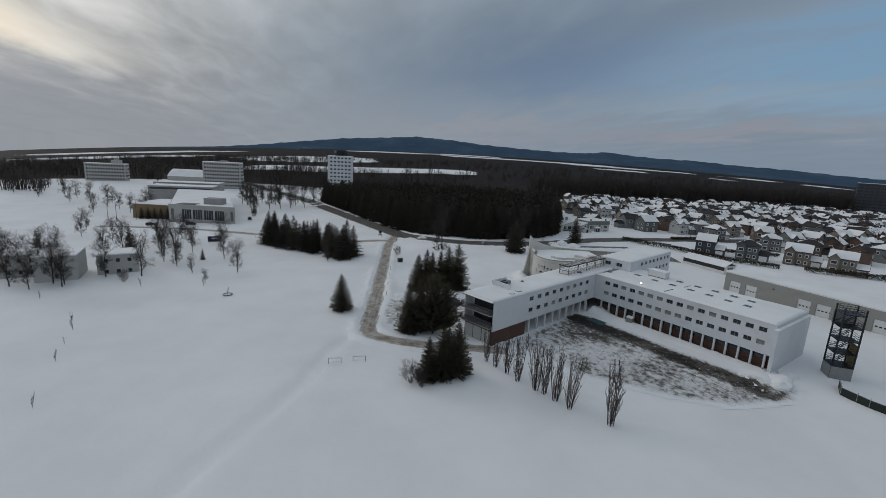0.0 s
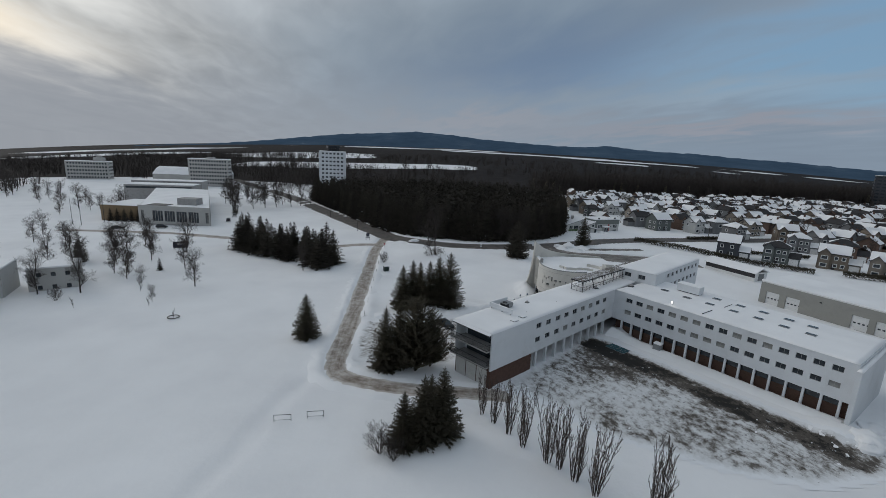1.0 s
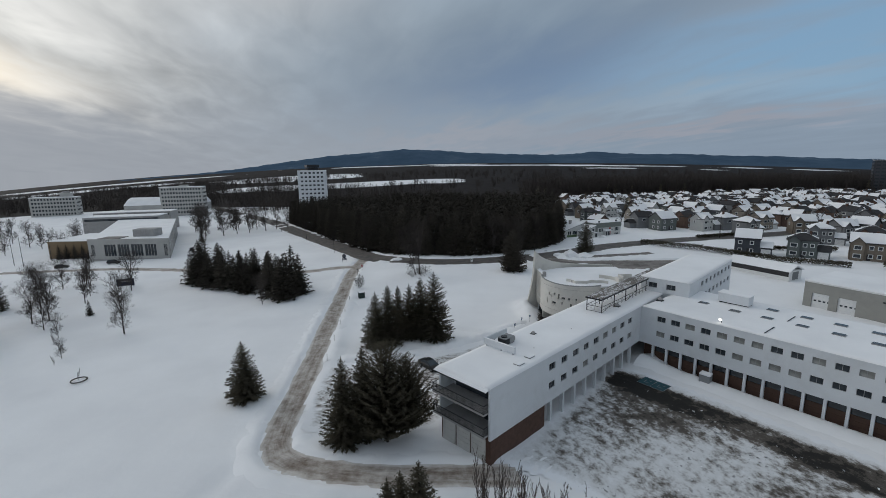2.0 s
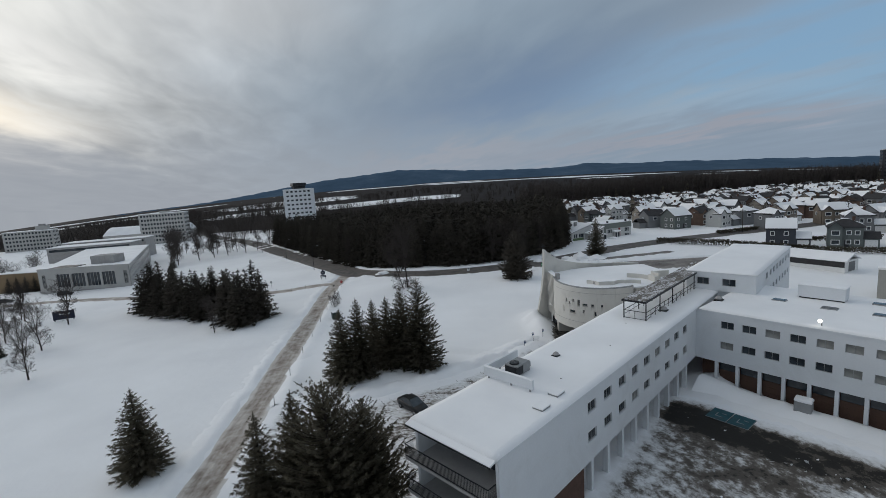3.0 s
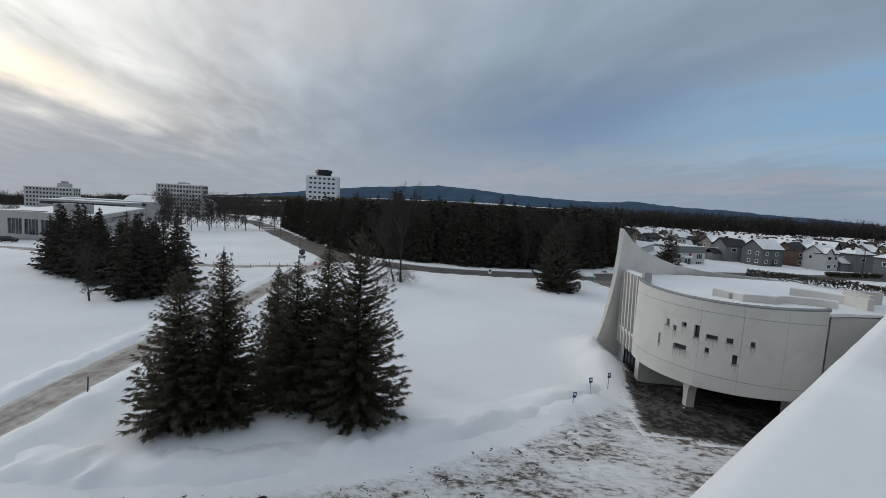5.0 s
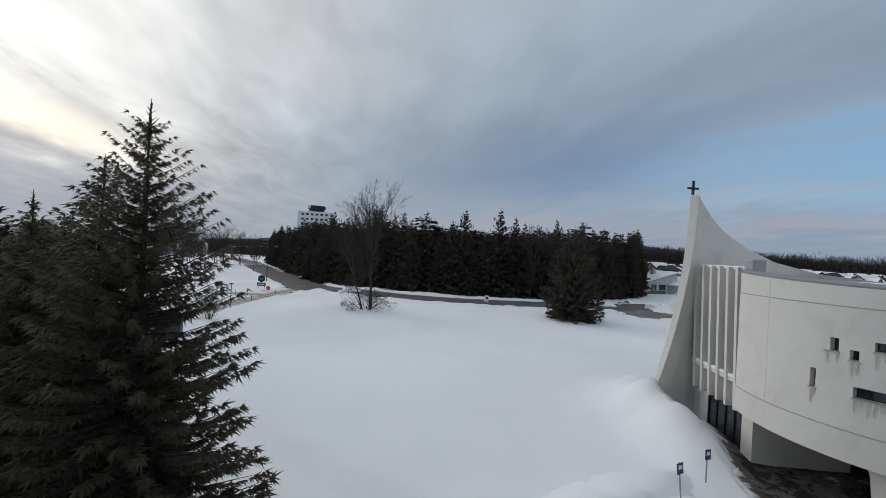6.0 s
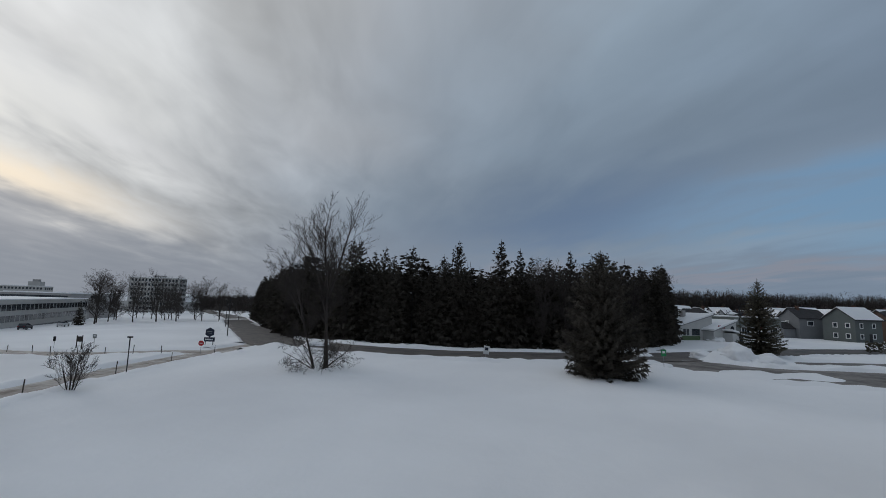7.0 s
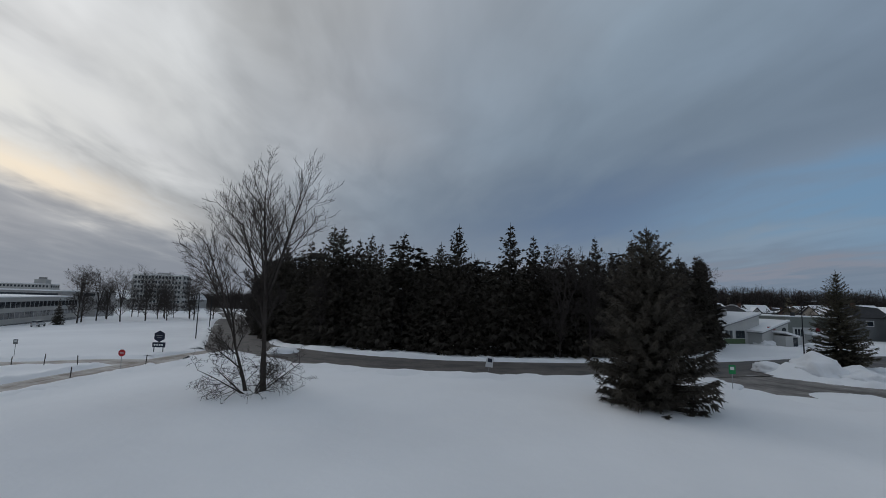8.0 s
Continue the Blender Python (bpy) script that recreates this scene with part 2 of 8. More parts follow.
def ground_material():
    """Snow; towards the distance woodland and open fields take turns, as broad patches."""
    def build(add, link, b):
        co = add("ShaderNodeTexCoord")
        drift = add("ShaderNodeTexNoise", Scale=0.05, Detail=6.0, Roughness=0.55)
        crust = add("ShaderNodeTexNoise", Scale=0.55, Detail=6.0, Roughness=0.6)
        grain = add("ShaderNodeTexNoise", Scale=9.0, Detail=3.0)
        for n in (drift, crust, grain):
            link(co.outputs["Object"], n.inputs["Vector"])
        r = add("ShaderNodeValToRGB")
        ramp_stops(r, [(0.3, (0.81, 0.81, 0.82)), (0.5, (0.865, 0.865, 0.87)), (0.7, (0.91, 0.91, 0.915))])
        link(drift.outputs["Fac"], r.inputs[0])
        wood = add("ShaderNodeAttribute")
        wood.attribute_name = "wood"
        patch = add("ShaderNodeTexNoise", Scale=0.012, Detail=5.0, Roughness=0.6, Distortion=0.4)
        stand = add("ShaderNodeTexNoise", Scale=0.06, Detail=7.0, Roughness=0.75)
        mp = add("ShaderNodeMapping")
        mp.inputs["Scale"].default_value = (0.45, 1.0, 1.0)
        link(co.outputs["Object"], mp.inputs["Vector"])
        link(mp.outputs[0], patch.inputs["Vector"])
        link(co.outputs["Object"], stand.inputs["Vector"])
        wr = add("ShaderNodeValToRGB")
        ramp_stops(wr, [(0.3, (0.014, 0.012, 0.011)), (0.5, (0.024, 0.02, 0.019)), (0.72, (0.042, 0.037, 0.035)), (0.84, (0.11, 0.11, 0.11))])
        link(stand.outputs["Fac"], wr.inputs[0])
        a = add("ShaderNodeMath")
        a.operation = "ADD"
        link(wood.outputs["Fac"], a.inputs[0])
        s = add("ShaderNodeMath")
        s.operation = "MULTIPLY_ADD"
        link(patch.outputs["Fac"], s.inputs[0])
        s.inputs[1].default_value, s.inputs[2].default_value = 1.2, -0.6
        link(s.outputs[0], a.inputs[1])
        edge = add("ShaderNodeValToRGB")
        ramp_stops(edge, [(0.48, (0, 0, 0)), (0.53, (1, 1, 1))])
        link(a.outputs[0], edge.inputs[0])
        mix = add("ShaderNodeMix")
        mix.data_type = "RGBA"
        link(edge.outputs["Color"], mix.inputs["Factor"])
        link(r.outputs["Color"], mix.inputs[6])
        link(wr.outputs["Color"], mix.inputs[7])
        link(mix.outputs[2], b.inputs["Base Color"])
        b.inputs["Roughness"].default_value = 0.8
        b.inputs["Specular IOR Level"].default_value = 0.04
        b1 = add("ShaderNodeBump", Strength=0.4, Distance=0.3)
        link(crust.outputs["Fac"], b1.inputs["Height"])
        b2 = add("ShaderNodeBump", Strength=0.12, Distance=0.03)
        link(grain.outputs["Fac"], b2.inputs["Height"])
        link(b1.outputs[0], b2.inputs["Normal"])
        link(b2.outputs[0], b.inputs["Normal"])
    return material("snowy_ground", build)


def road_material(name, bare, slush=(0.42, 0.37, 0.32), amount=0.5, wet=0.5, verge=0.06):
    """Worn winter road: UV x across (0..1), y along in metres; wheel tracks wear the packed snow away."""
    def build(add, link, b):
        uv = add("ShaderNodeTexCoord")
        mp = add("ShaderNodeMapping")
        mp.inputs["Scale"].default_value = (7.0, 0.16, 1.0)
        link(uv.outputs["UV"], mp.inputs["Vector"])
        streak = add("ShaderNodeTexNoise", Scale=1.0, Detail=6.0, Roughness=0.65)
        link(mp.outputs[0], streak.inputs["Vector"])
        blot = add("ShaderNodeTexNoise", Scale=0.5, Detail=7.0, Roughness=0.7)
        link(uv.outputs["Object"], blot.inputs["Vector"])
        m = add("ShaderNodeMix")
        m.data_type, m.inputs["Factor"].default_value = "FLOAT", 0.6
        link(streak.outputs["Fac"], m.inputs[2])
        link(blot.outputs["Fac"], m.inputs[3])
        # packed snow stays along both edges
        parts_uv = add("ShaderNodeSeparateXYZ")
        link(uv.outputs["UV"], parts_uv.inputs[0])
        off = add("ShaderNodeMath")
        off.operation = "SUBTRACT"
        off.inputs[1].default_value = 0.5
        link(parts_uv.outputs["X"], off.inputs[0])
        far = add("ShaderNodeMath")
        far.operation = "ABSOLUTE"
        link(off.outputs[0], far.inputs[0])
        edge = add("ShaderNodeMapRange")
        edge.interpolation_type = "SMOOTHSTEP"
        edge.inputs[1].default_value, edge.inputs[2].default_value, edge.inputs[3].default_value, edge.inputs[4].default_value = 0.24, 0.5, 0.0, verge
        link(far.outputs[0], edge.inputs[0])
        worn = add("ShaderNodeMath")
        worn.operation = "ADD"
        link(m.outputs[0], worn.inputs[0])
        link(edge.outputs[0], worn.inputs[1])
        m = worn
        r = add("ShaderNodeValToRGB")
        ramp_stops(r, [(0.5 - 0.2 * amount, bare), (0.5, tuple(0.5 * (p + q) for p, q in zip(bare, slush))), (0.5 + 0.12, slush), (0.78, (0.68, 0.68, 0.68))])
        link(m.outputs[0], r.inputs[0])
        link(r.outputs["Color"], b.inputs["Base Color"])
        rr = add("ShaderNodeMapRange")
        rr.inputs[1].default_value, rr.inputs[2].default_value = 0.3, 0.6
        rr.inputs[3].default_value, rr.inputs[4].default_value = 1 - wet, 0.9
        link(m.outputs[0], rr.inputs[0])
        link(rr.outputs[0], b.inputs["Roughness"])
        bp = add("ShaderNodeBump", Strength=0.5, Distance=0.06)
        link(m.outputs[0], bp.inputs["Height"])
        link(bp.outputs[0], b.inputs["Normal"])
    return material(name, build)


def yard_material(name, levels):
    """Trampled slush over tarmac: noise picks wet tarmac, brown slush, grey ice or snow; the rim fades into snow by the attribute rim."""
    def build(add, link, b):
        co = add("ShaderNodeTexCoord")
        mp = add("ShaderNodeMapping")
        mp.inputs["Scale"].default_value = levels["stretch"]
        mp.inputs["Rotation"].default_value = (0, 0, radians(levels["turn"]))
        link(co.outputs["Object"], mp.inputs["Vector"])
        n1 = add("ShaderNodeTexNoise", Scale=levels["scale"], Detail=8.0, Roughness=0.68, Distortion=0.5)
        n2 = add("ShaderNodeTexNoise", Scale=levels["scale"] * 7, Detail=5.0, Roughness=0.7)
        link(mp.outputs[0], n1.inputs["Vector"])
        link(mp.outputs[0], n2.inputs["Vector"])
        rim = add("ShaderNodeAttribute")
        rim.attribute_name = "rim"
        m = add("ShaderNodeMix")
        m.data_type, m.inputs["Factor"].default_value = "FLOAT", 0.5
        link(n1.outputs["Fac"], m.inputs[2])
        link(n2.outputs["Fac"], m.inputs[3])
        a = add("ShaderNodeMath")
        a.operation = "ADD"
        link(m.outputs[0], a.inputs[0])
        link(rim.outputs["Fac"], a.inputs[1])
        r = add("ShaderNodeValToRGB")
        ramp_stops(r, levels["stops"])
        link(a.outputs[0], r.inputs[0])
        link(r.outputs["Color"], b.inputs["Base Color"])
        rr = add("ShaderNodeMapRange")
        rr.inputs[1].default_value, rr.inputs[2].default_value = 0.38, 0.5
        rr.inputs[3].default_value, rr.inputs[4].default_value = 0.6, 0.9
        b.inputs["Specular IOR Level"].default_value = 0.22
        link(a.outputs[0], rr.inputs[0])
        link(rr.outputs[0], b.inputs["Roughness"])
        bp = add("ShaderNodeBump", Strength=0.6, Distance=0.10)
        link(a.outputs[0], bp.inputs["Height"])
        link(bp.outputs[0], b.inputs["Normal"])
    return material(name, build)


def glass_material(name, tint=(0.02, 0.025, 0.03), rough=0.08):
    def build(add, link, b):
        co = add("ShaderNodeTexCoord")
        n = add("ShaderNodeTexNoise", Scale=0.6, Detail=3.0)
        link(co.outputs["Object"], n.inputs["Vector"])
        r = add("ShaderNodeValToRGB")
        ramp_stops(r, [(0.35, tint), (0.7, tuple(c * 2.4 for c in tint))])
        link(n.outputs["Fac"], r.inputs[0])
        link(r.outputs["Color"], b.inputs["Base Color"])
        b.inputs["Roughness"].default_value = rough
        b.inputs["Specular IOR Level"].default_value = 0.6
    return material(name, build)


GROUND = ground_material()
SNOW = snow_material("settled_snow", 2.0, 0.12)
ROAD = road_material("highway_tarmac", (0.055, 0.05, 0.048), (0.15, 0.132, 0.118), 0.35, 0.35)
LANE = road_material("packed_snow_lane", (0.17, 0.13, 0.10), (0.56, 0.52, 0.48), 0.6, 0.2, 0.2)
SLUSHY = road_material("slushy_driveway", (0.085, 0.072, 0.062), (0.27, 0.245, 0.225), 0.5, 0.3, 0.12)
COURT = yard_material("courtyard_slush", dict(scale=0.13, stretch=(1.0, 0.85, 1.0), turn=54, stops=[(0.33, (0.017, 0.015, 0.013)), (0.375, (0.028, 0.024, 0.02)), (0.385, (0.075, 0.065, 0.055)), (0.43, (0.095, 0.082, 0.07)), (0.465, (0.17, 0.155, 0.14)), (0.50, (0.38, 0.37, 0.36)), (0.56, (0.66, 0.66, 0.66)), (0.75, (0.85, 0.86, 0.88))]))
PARKING = yard_material("rutted_parking_snow", dict(scale=0.34, stretch=(0.6, 1.15, 1.0), turn=40, stops=[(0.36, (0.035, 0.03, 0.026)), (0.425, (0.12, 0.10, 0.085)), (0.46, (0.38, 0.355, 0.33)), (0.505, (0.66, 0.655, 0.65)), (0.64, (0.85, 0.85, 0.86))]))
# forecourt sheet: near-black to grey by noise, snow towards the rim
PORCH = yard_material("dark_forecourt", dict(scale=0.28, stretch=(1.0, 1.0, 1.0), turn=0, stops=[(0.44, (0.014, 0.013, 0.012)), (0.49, (0.035, 0.031, 0.028)), (0.50, (0.085, 0.078, 0.07)), (0.60, (0.13, 0.12, 0.11)), (0.66, (0.62, 0.62, 0.62)), (0.8, (0.85, 0.865, 0.885))]))
WHITE = surface("white_painted_cladding", (0.66, 0.68, 0.70), 0.65, vary=0.05, scale=0.25, fine=6, bump=0.08, stain=(0.42, 0.42, 0.40), stain_scale=0.18, stain_amount=0.3)
CREAM = surface("cream_painted_concrete", (0.62, 0.60, 0.555), 0.75, vary=0.05, scale=0.4, fine=14, bump=0.15, stain=(0.36, 0.33, 0.29), stain_scale=0.35, stain_amount=0.35)
CONCRETE = surface("weathered_concrete", (0.36, 0.35, 0.34), 0.85, vary=0.12, scale=0.6, fine=12, stain=(0.16, 0.15, 0.14))
BRICK = surface("brown_brick", (0.10, 0.055, 0.04), 0.85, vary=0.25, scale=1.5, fine=9, bump=0.3)
DOOR_BROWN = surface("brown_garage_door", (0.085, 0.045, 0.03), 0.7, vary=0.2, scale=0.8, fine=8)
STEEL = surface("dark_steel", (0.035, 0.036, 0.04), 0.45, 0.6, vary=0.2, scale=3, fine=30)
GALV = surface("galvanised_steel", (0.36, 0.36, 0.36), 0.45, 0.7, vary=0.15, scale=2, fine=20)
GREY_METAL = surface("grey_sheet_metal", (0.28, 0.285, 0.285), 0.5, 0.3, vary=0.12, scale=1.2, fine=15)
GLASS = glass_material("dark_window_glass")
BLIND = glass_material("window_glass_with_blinds", (0.16, 0.16, 0.15), 0.15)
def thin_leaf(m, colour, share):
    """Lets part of the light pass through thin needles or twigs."""
    tree = m.node_tree
    bsdf = [n for n in tree.nodes if n.type == "BSDF_PRINCIPLED"][0]
    out = [n for n in tree.nodes if n.type == "OUTPUT_MATERIAL"][0]
    t = tree.nodes.new("ShaderNodeBsdfTranslucent")
    t.inputs["Color"].default_value = (*colour, 1)
    mix = tree.nodes.new("ShaderNodeMixShader")
    mix.inputs[0].default_value = share
    tree.links.new(bsdf.outputs[0], mix.inputs[1])
    tree.links.new(t.outputs[0], mix.inputs[2])
    tree.links.new(mix.outputs[0], out.inputs[0])
    return m


NEEDLES = surface("spruce_needles", (0.090, 0.081, 0.061), 0.8, vary=0.35, scale=0.6, fine=6, bump=0.2, each=0.25, spec=0.15)
# Darker copy of the spruce needles; shade inside dense stands is in its colour.
SHADED_NEEDLES = surface("shaded_spruce_needles", (0.074, 0.065, 0.053), 0.85, vary=0.35, scale=0.5, fine=5, bump=0.2, each=0.3, spec=0.1)
thin_leaf(NEEDLES, (0.18, 0.16, 0.115), 0.45)
BARK = surface("grey_brown_bark", (0.06, 0.05, 0.044), 0.9, vary=0.3, scale=2.5, fine=20, bump=0.5, spec=0.15)
YOUNG_TWIG = surface("young_poplar_twigs", (0.105, 0.082, 0.07), 0.9, vary=0.25, scale=2, fine=15, spec=0.15)
TWIG = surface("bare_twigs", (0.066, 0.056, 0.051), 0.9, vary=0.25, scale=2, fine=15, each=0.15, spec=0.15)


# ---------------------------------------------------------------- mesh helpers
def mesh_of(bm, name, mat=None, smooth=False):
    me = bpy.data.meshes.new(name)
    bm.to_mesh(me)
    bm.free()
    if mat:
        me.materials.append(mat)
    if smooth:
        me.shade_smooth()
    return me


def raw_mesh(name, verts, faces, mat, smooth=False):
    me = bpy.data.meshes.new(name)
    me.from_pydata([tuple(v) for v in verts], [], [tuple(f) for f in faces])
    me.materials.append(mat)
    if smooth:
        me.shade_smooth()
    me.update()
    return me


def thing(name, m=None, label="", category="", group="", kind=""):
    ob = new(name)
    ob.empty_display_size = 0.3
    ob.matrix_basis = m if m is not None else Matrix()
    return tagged(ob, label, category, group, kind)


def part(name, bm, material, parent, label="", smooth=False):
    me = bm if isinstance(bm, bpy.types.Mesh) else mesh_of(bm, name, material, smooth)
    ob = new(name, me)
    ob.parent = parent
    if label:
        tagged(ob, label)
    return ob


def box(bm, x0, x1, y0, y1, z0, z1, bevel=0.0, m=None):
    made = bmesh.ops.create_cube(bm, size=1.0)["verts"]
    mat = Matrix.Translation(((x0 + x1) / 2, (y0 + y1) / 2, (z0 + z1) / 2)) @ Matrix.Diagonal((x1 - x0, y1 - y0, z1 - z0, 1))
    if m is not None:
        mat = m @ mat
    bmesh.ops.transform(bm, matrix=mat, verts=made)
    if bevel:
        edges = list({e for v in made for e in v.link_edges})
        bmesh.ops.bevel(bm, geom=edges, offset=bevel, segments=2, affect="EDGES", profile=0.5)
    return bm


def boxes(*rows, bevel=0.0):
    bm = bmesh.new()
    for r in rows:
        box(bm, *r, bevel=bevel)
    return bm


def rod(bm, a, b, r, sides=8, r2=None):
    a, b = Vector(a), Vector(b)
    d = b - a
    made = bmesh.ops.create_cone(bm, cap_ends=True, segments=sides, radius1=r, radius2=r if r2 is None else r2, depth=d.length)["verts"]
    bmesh.ops.transform(bm, matrix=Matrix.Translation((a + b) / 2) @ d.to_track_quat("Z", "Y").to_matrix().to_4x4(), verts=made)
    return bm


def prism(bm, outline, z0, z1):
    """Closed upright prism over a plan outline; z0, z1: numbers or functions of x, y."""
    f0 = z0 if callable(z0) else (lambda x, y: z0)
    f1 = z1 if callable(z1) else (lambda x, y: z1)
    lo = [bm.verts.new((x, y, f0(x, y))) for x, y in outline]
    hi = [bm.verts.new((x, y, f1(x, y))) for x, y in outline]
    n = len(outline)
    bm.faces.new(lo[::-1])
    bm.faces.new(hi)
    for i in range(n):
        bm.faces.new((lo[i], lo[(i + 1) % n], hi[(i + 1) % n], hi[i]))
    bmesh.ops.recalc_face_normals(bm, faces=bm.faces)
    return bm


def smooth01(u):
    u = np.clip(u, 0.0, 1.0)
    return u * u * (3 - 2 * u)


# ---------------------------------------------------------------- the lie of the land
LANE_LINE = [(-22.0, 210.0), (-22.6, 198.0), (-22.2, 184.0), (-20.2, 160.0), (-18.6, 140.0), (-17.2, 124.0), (-16.2, 110.0), (-15.6, 101.5), (-14.0, 96.6), (-9.0, 94.2), (-1.0, 92.7), (6.0, 92.6), (9.0, 92.4), (13.5, 92.2)]
HIGHWAY = [(-230.0, 520.0), (-150.0, 415.0), (-104.0, 349.0), (-77.0, 303.0), (-45.0, 252.0), (-29.0, 227.0), (-19.5, 212.5), (-9.0, 203.5), (3.0, 199.2), (17.0, 198.8), (40.0, 204.5), (57.0, 213.0), (75.0, 223.5), (106.0, 234.0), (150.0, 244.0), (230.0, 262.0), (420.0, 300.0)]
SIDE_LANE = [(-21.0, 198.0), (-30.0, 197.0), (-40.0, 193.5), (-60.0, 197.0), (-90.0, 207.0), (-120.0, 214.0), (-165.0, 216.0)]
DRIVE = [(40.5, 210.0), (42.0, 202.0), (45.5, 194.6), (53.0, 190.6), (66.0, 190.2), (95.0, 188.0)]
DRIVE_SPUR = [(47.0, 204.4), (55.0, 203.2), (66.0, 204.6), (84.0, 208.0)]


def curve_points(line, step=2.0):
    """Smooth line through the corners of a polyline."""
    pts = [Vector(p) for p in line]
    pts = [pts[0] * 2 - pts[1]] + pts + [pts[-1] * 2 - pts[-2]]
    made = []
    for i in range(1, len(pts) - 2):
        p0, p1, p2, p3 = pts[i - 1:i + 3]
        n = max(2, int((p2 - p1).length / step))
        for k in range(n):
            u = k / n
            made.append(0.5 * ((2 * p1) + (p2 - p0) * u + (2 * p0 - 5 * p1 + 4 * p2 - p3) * u * u + (3 * p1 - p0 - 3 * p2 + p3) * u ** 3))
    made.append(pts[-2])
    return made


def gap_to(line, x, y):
    """Distance of points to a polyline."""
    best = np.full(np.shape(x), 1e9)
    for a, b in zip(line, line[1:]):
        dx, dy = b[0] - a[0], b[1] - a[1]
        u = np.clip(((x - a[0]) * dx + (y - a[1]) * dy) / (dx * dx + dy * dy + 1e-9), 0, 1)
        best = np.minimum(best, np.hypot(x - a[0] - u * dx, y - a[1] - u * dy))
    return best


def ripple(x, y):
    return (np.sin(x * 1.31 + 0.7 * np.sin(y * 0.83)) + np.sin(y * 1.57 + 1.1 * np.sin(x * 0.61)) + np.sin((x + y) * 2.9 + np.sin(x * 1.9)) * 0.6) / 2.6


def land(x, y):
    """Height of the bare lie of the land."""
    x, y = np.asarray(x, float), np.asarray(y, float)
    z = -0.030 * np.clip(-x - 25, 0, 150)
    z = z + 0.9 * smooth01((y - 150) / 40) * smooth01((x + 22) / 16) * smooth01((420 - y) / 100)
    r = np.hypot(x, y - 60)
    az = np.clip(np.degrees(np.arctan2(x, y - 60)), -52, 52)
    z = z + np.clip(r - 400, 0, None) * np.tan(np.radians(1.0 - np.where(az < 0, 0.0012, 0.0007) * az * az)) * smooth01((r - 350) / 500)
    return z


LINES = [(curve_points(LANE_LINE, 3.0), 1.8, 0.25), (curve_points(HIGHWAY, 5.0), 4.6, 0.25), (curve_points(SIDE_LANE, 4.0), 2.4, 0.35), (curve_points(DRIVE, 3.0), 6.4, 0.2), (curve_points(DRIVE_SPUR, 3.0), 1.9, 0.3)]


def ground_z(x, y):
    """Height of the snow: the land, sunk under the roads and piled along them."""
    x, y = np.asarray(x, float), np.asarray(y, float)
    z = land(x, y)
    rip = ripple(x, y)
    low = np.zeros(np.shape(x))
    bank = np.zeros(np.shape(x))
    for line, half, high in LINES:
        d = gap_to(line, x, y)
        low = np.maximum(low, 1 - smooth01((d - half) / 0.5))
        bank = np.maximum(bank, high * (0.75 + 0.45 * rip) * smooth01((d - half) / 0.9) * (1 - smooth01((d - half - 0.9) / 3.2)))
    near = 1 - smooth01((np.hypot(x, y - 130) - 150) / 60)
    z = z + bank * (1 - low) + 0.05 * rip * near * (1 - low) - 0.14 * low
    for line, h, s in RIDGES:
        z = z + h * np.exp(-(gap_to(line, x, y) / s) ** 2) * (1 + 0.55 * rip) * (1 - low)
    for cx, cy, h, s in MOUNDS:
        z = z + h * np.exp(-((x - cx) ** 2 + (y - cy) ** 2) / (s * s)) * (1 + 0.25 * rip)
    return z


RIDGES = [([(-13.6, 123.5), (-14.6, 128.0), (-15.6, 136.0)], 0.4, 1.3), ([(25.0, 143.5), (25.5, 149.0), (27.0, 152.5)], 0.7, 1.8),
          ([(-17.5, 95.0), (-19.9, 88.0), (-20.8, 77.0), (-24.4, 64.0), (-27.8, 52.0), (-33.0, 40.0)], -0.3, 0.6), ([(-18.8, 95.0), (-21.3, 88.0), (-22.3, 77.0), (-26.0, 64.0), (-29.6, 52.0)], -0.25, 0.55), ([(-17.5, 157.0), (-7.5, 149.8), (-1.0, 145.0), (1.8, 141.8), (9.0, 137.0), (15.3, 134.3)], -0.38, 0.75), ([(-16.0, 157.6), (-6.6, 151.0), (0.0, 146.2), (2.8, 143.0), (10.0, 138.2), (15.5, 135.8)], 0.16, 0.7)]
MOUNDS = [(-14.5, 201.0, 0.9, 2.4), (24.6, 150.5, 0.6, 2.8), (27.0, 153.5, 0.7, 2.4), (50.0, 203.6, 1.6, 1.9), (54.5, 204.6, 1.0, 2.2), (58.5, 205.5, 0.8, 2.0), (36.0, 189.0, 0.7, 2.2), (47.0, 190.5, 0.6, 2.4),
          (25.6, 147.4, 1.2, 2.3), (26.4, 144.4, 0.9, 1.7), (25.0, 142.0, 0.5, 2.0), (60.0, 86.0, 0.8, 3.5), (42.0, 120.0, 1.2, 2.2), (19.5, 134.5, 0.8, 1.8), (22.5, 137.0, 0.7, 1.6), (53.0, 190.0, 0.6, 2.2)]


def spread(near0, near1, step, far0, far1, grow=1.16):
    """Grid lines: even between near0 and near1, growing apart outside."""
    a = list(np.arange(near0, near1 + step / 2, step))
    s, p = step, a[-1]
    while p < far1:
        s *= grow
        p += s
        a.append(p)
    s, p = step, a[0]
    while p > far0:
        s *= grow
        p -= s
        a.insert(0, p)
    return np.array(a)


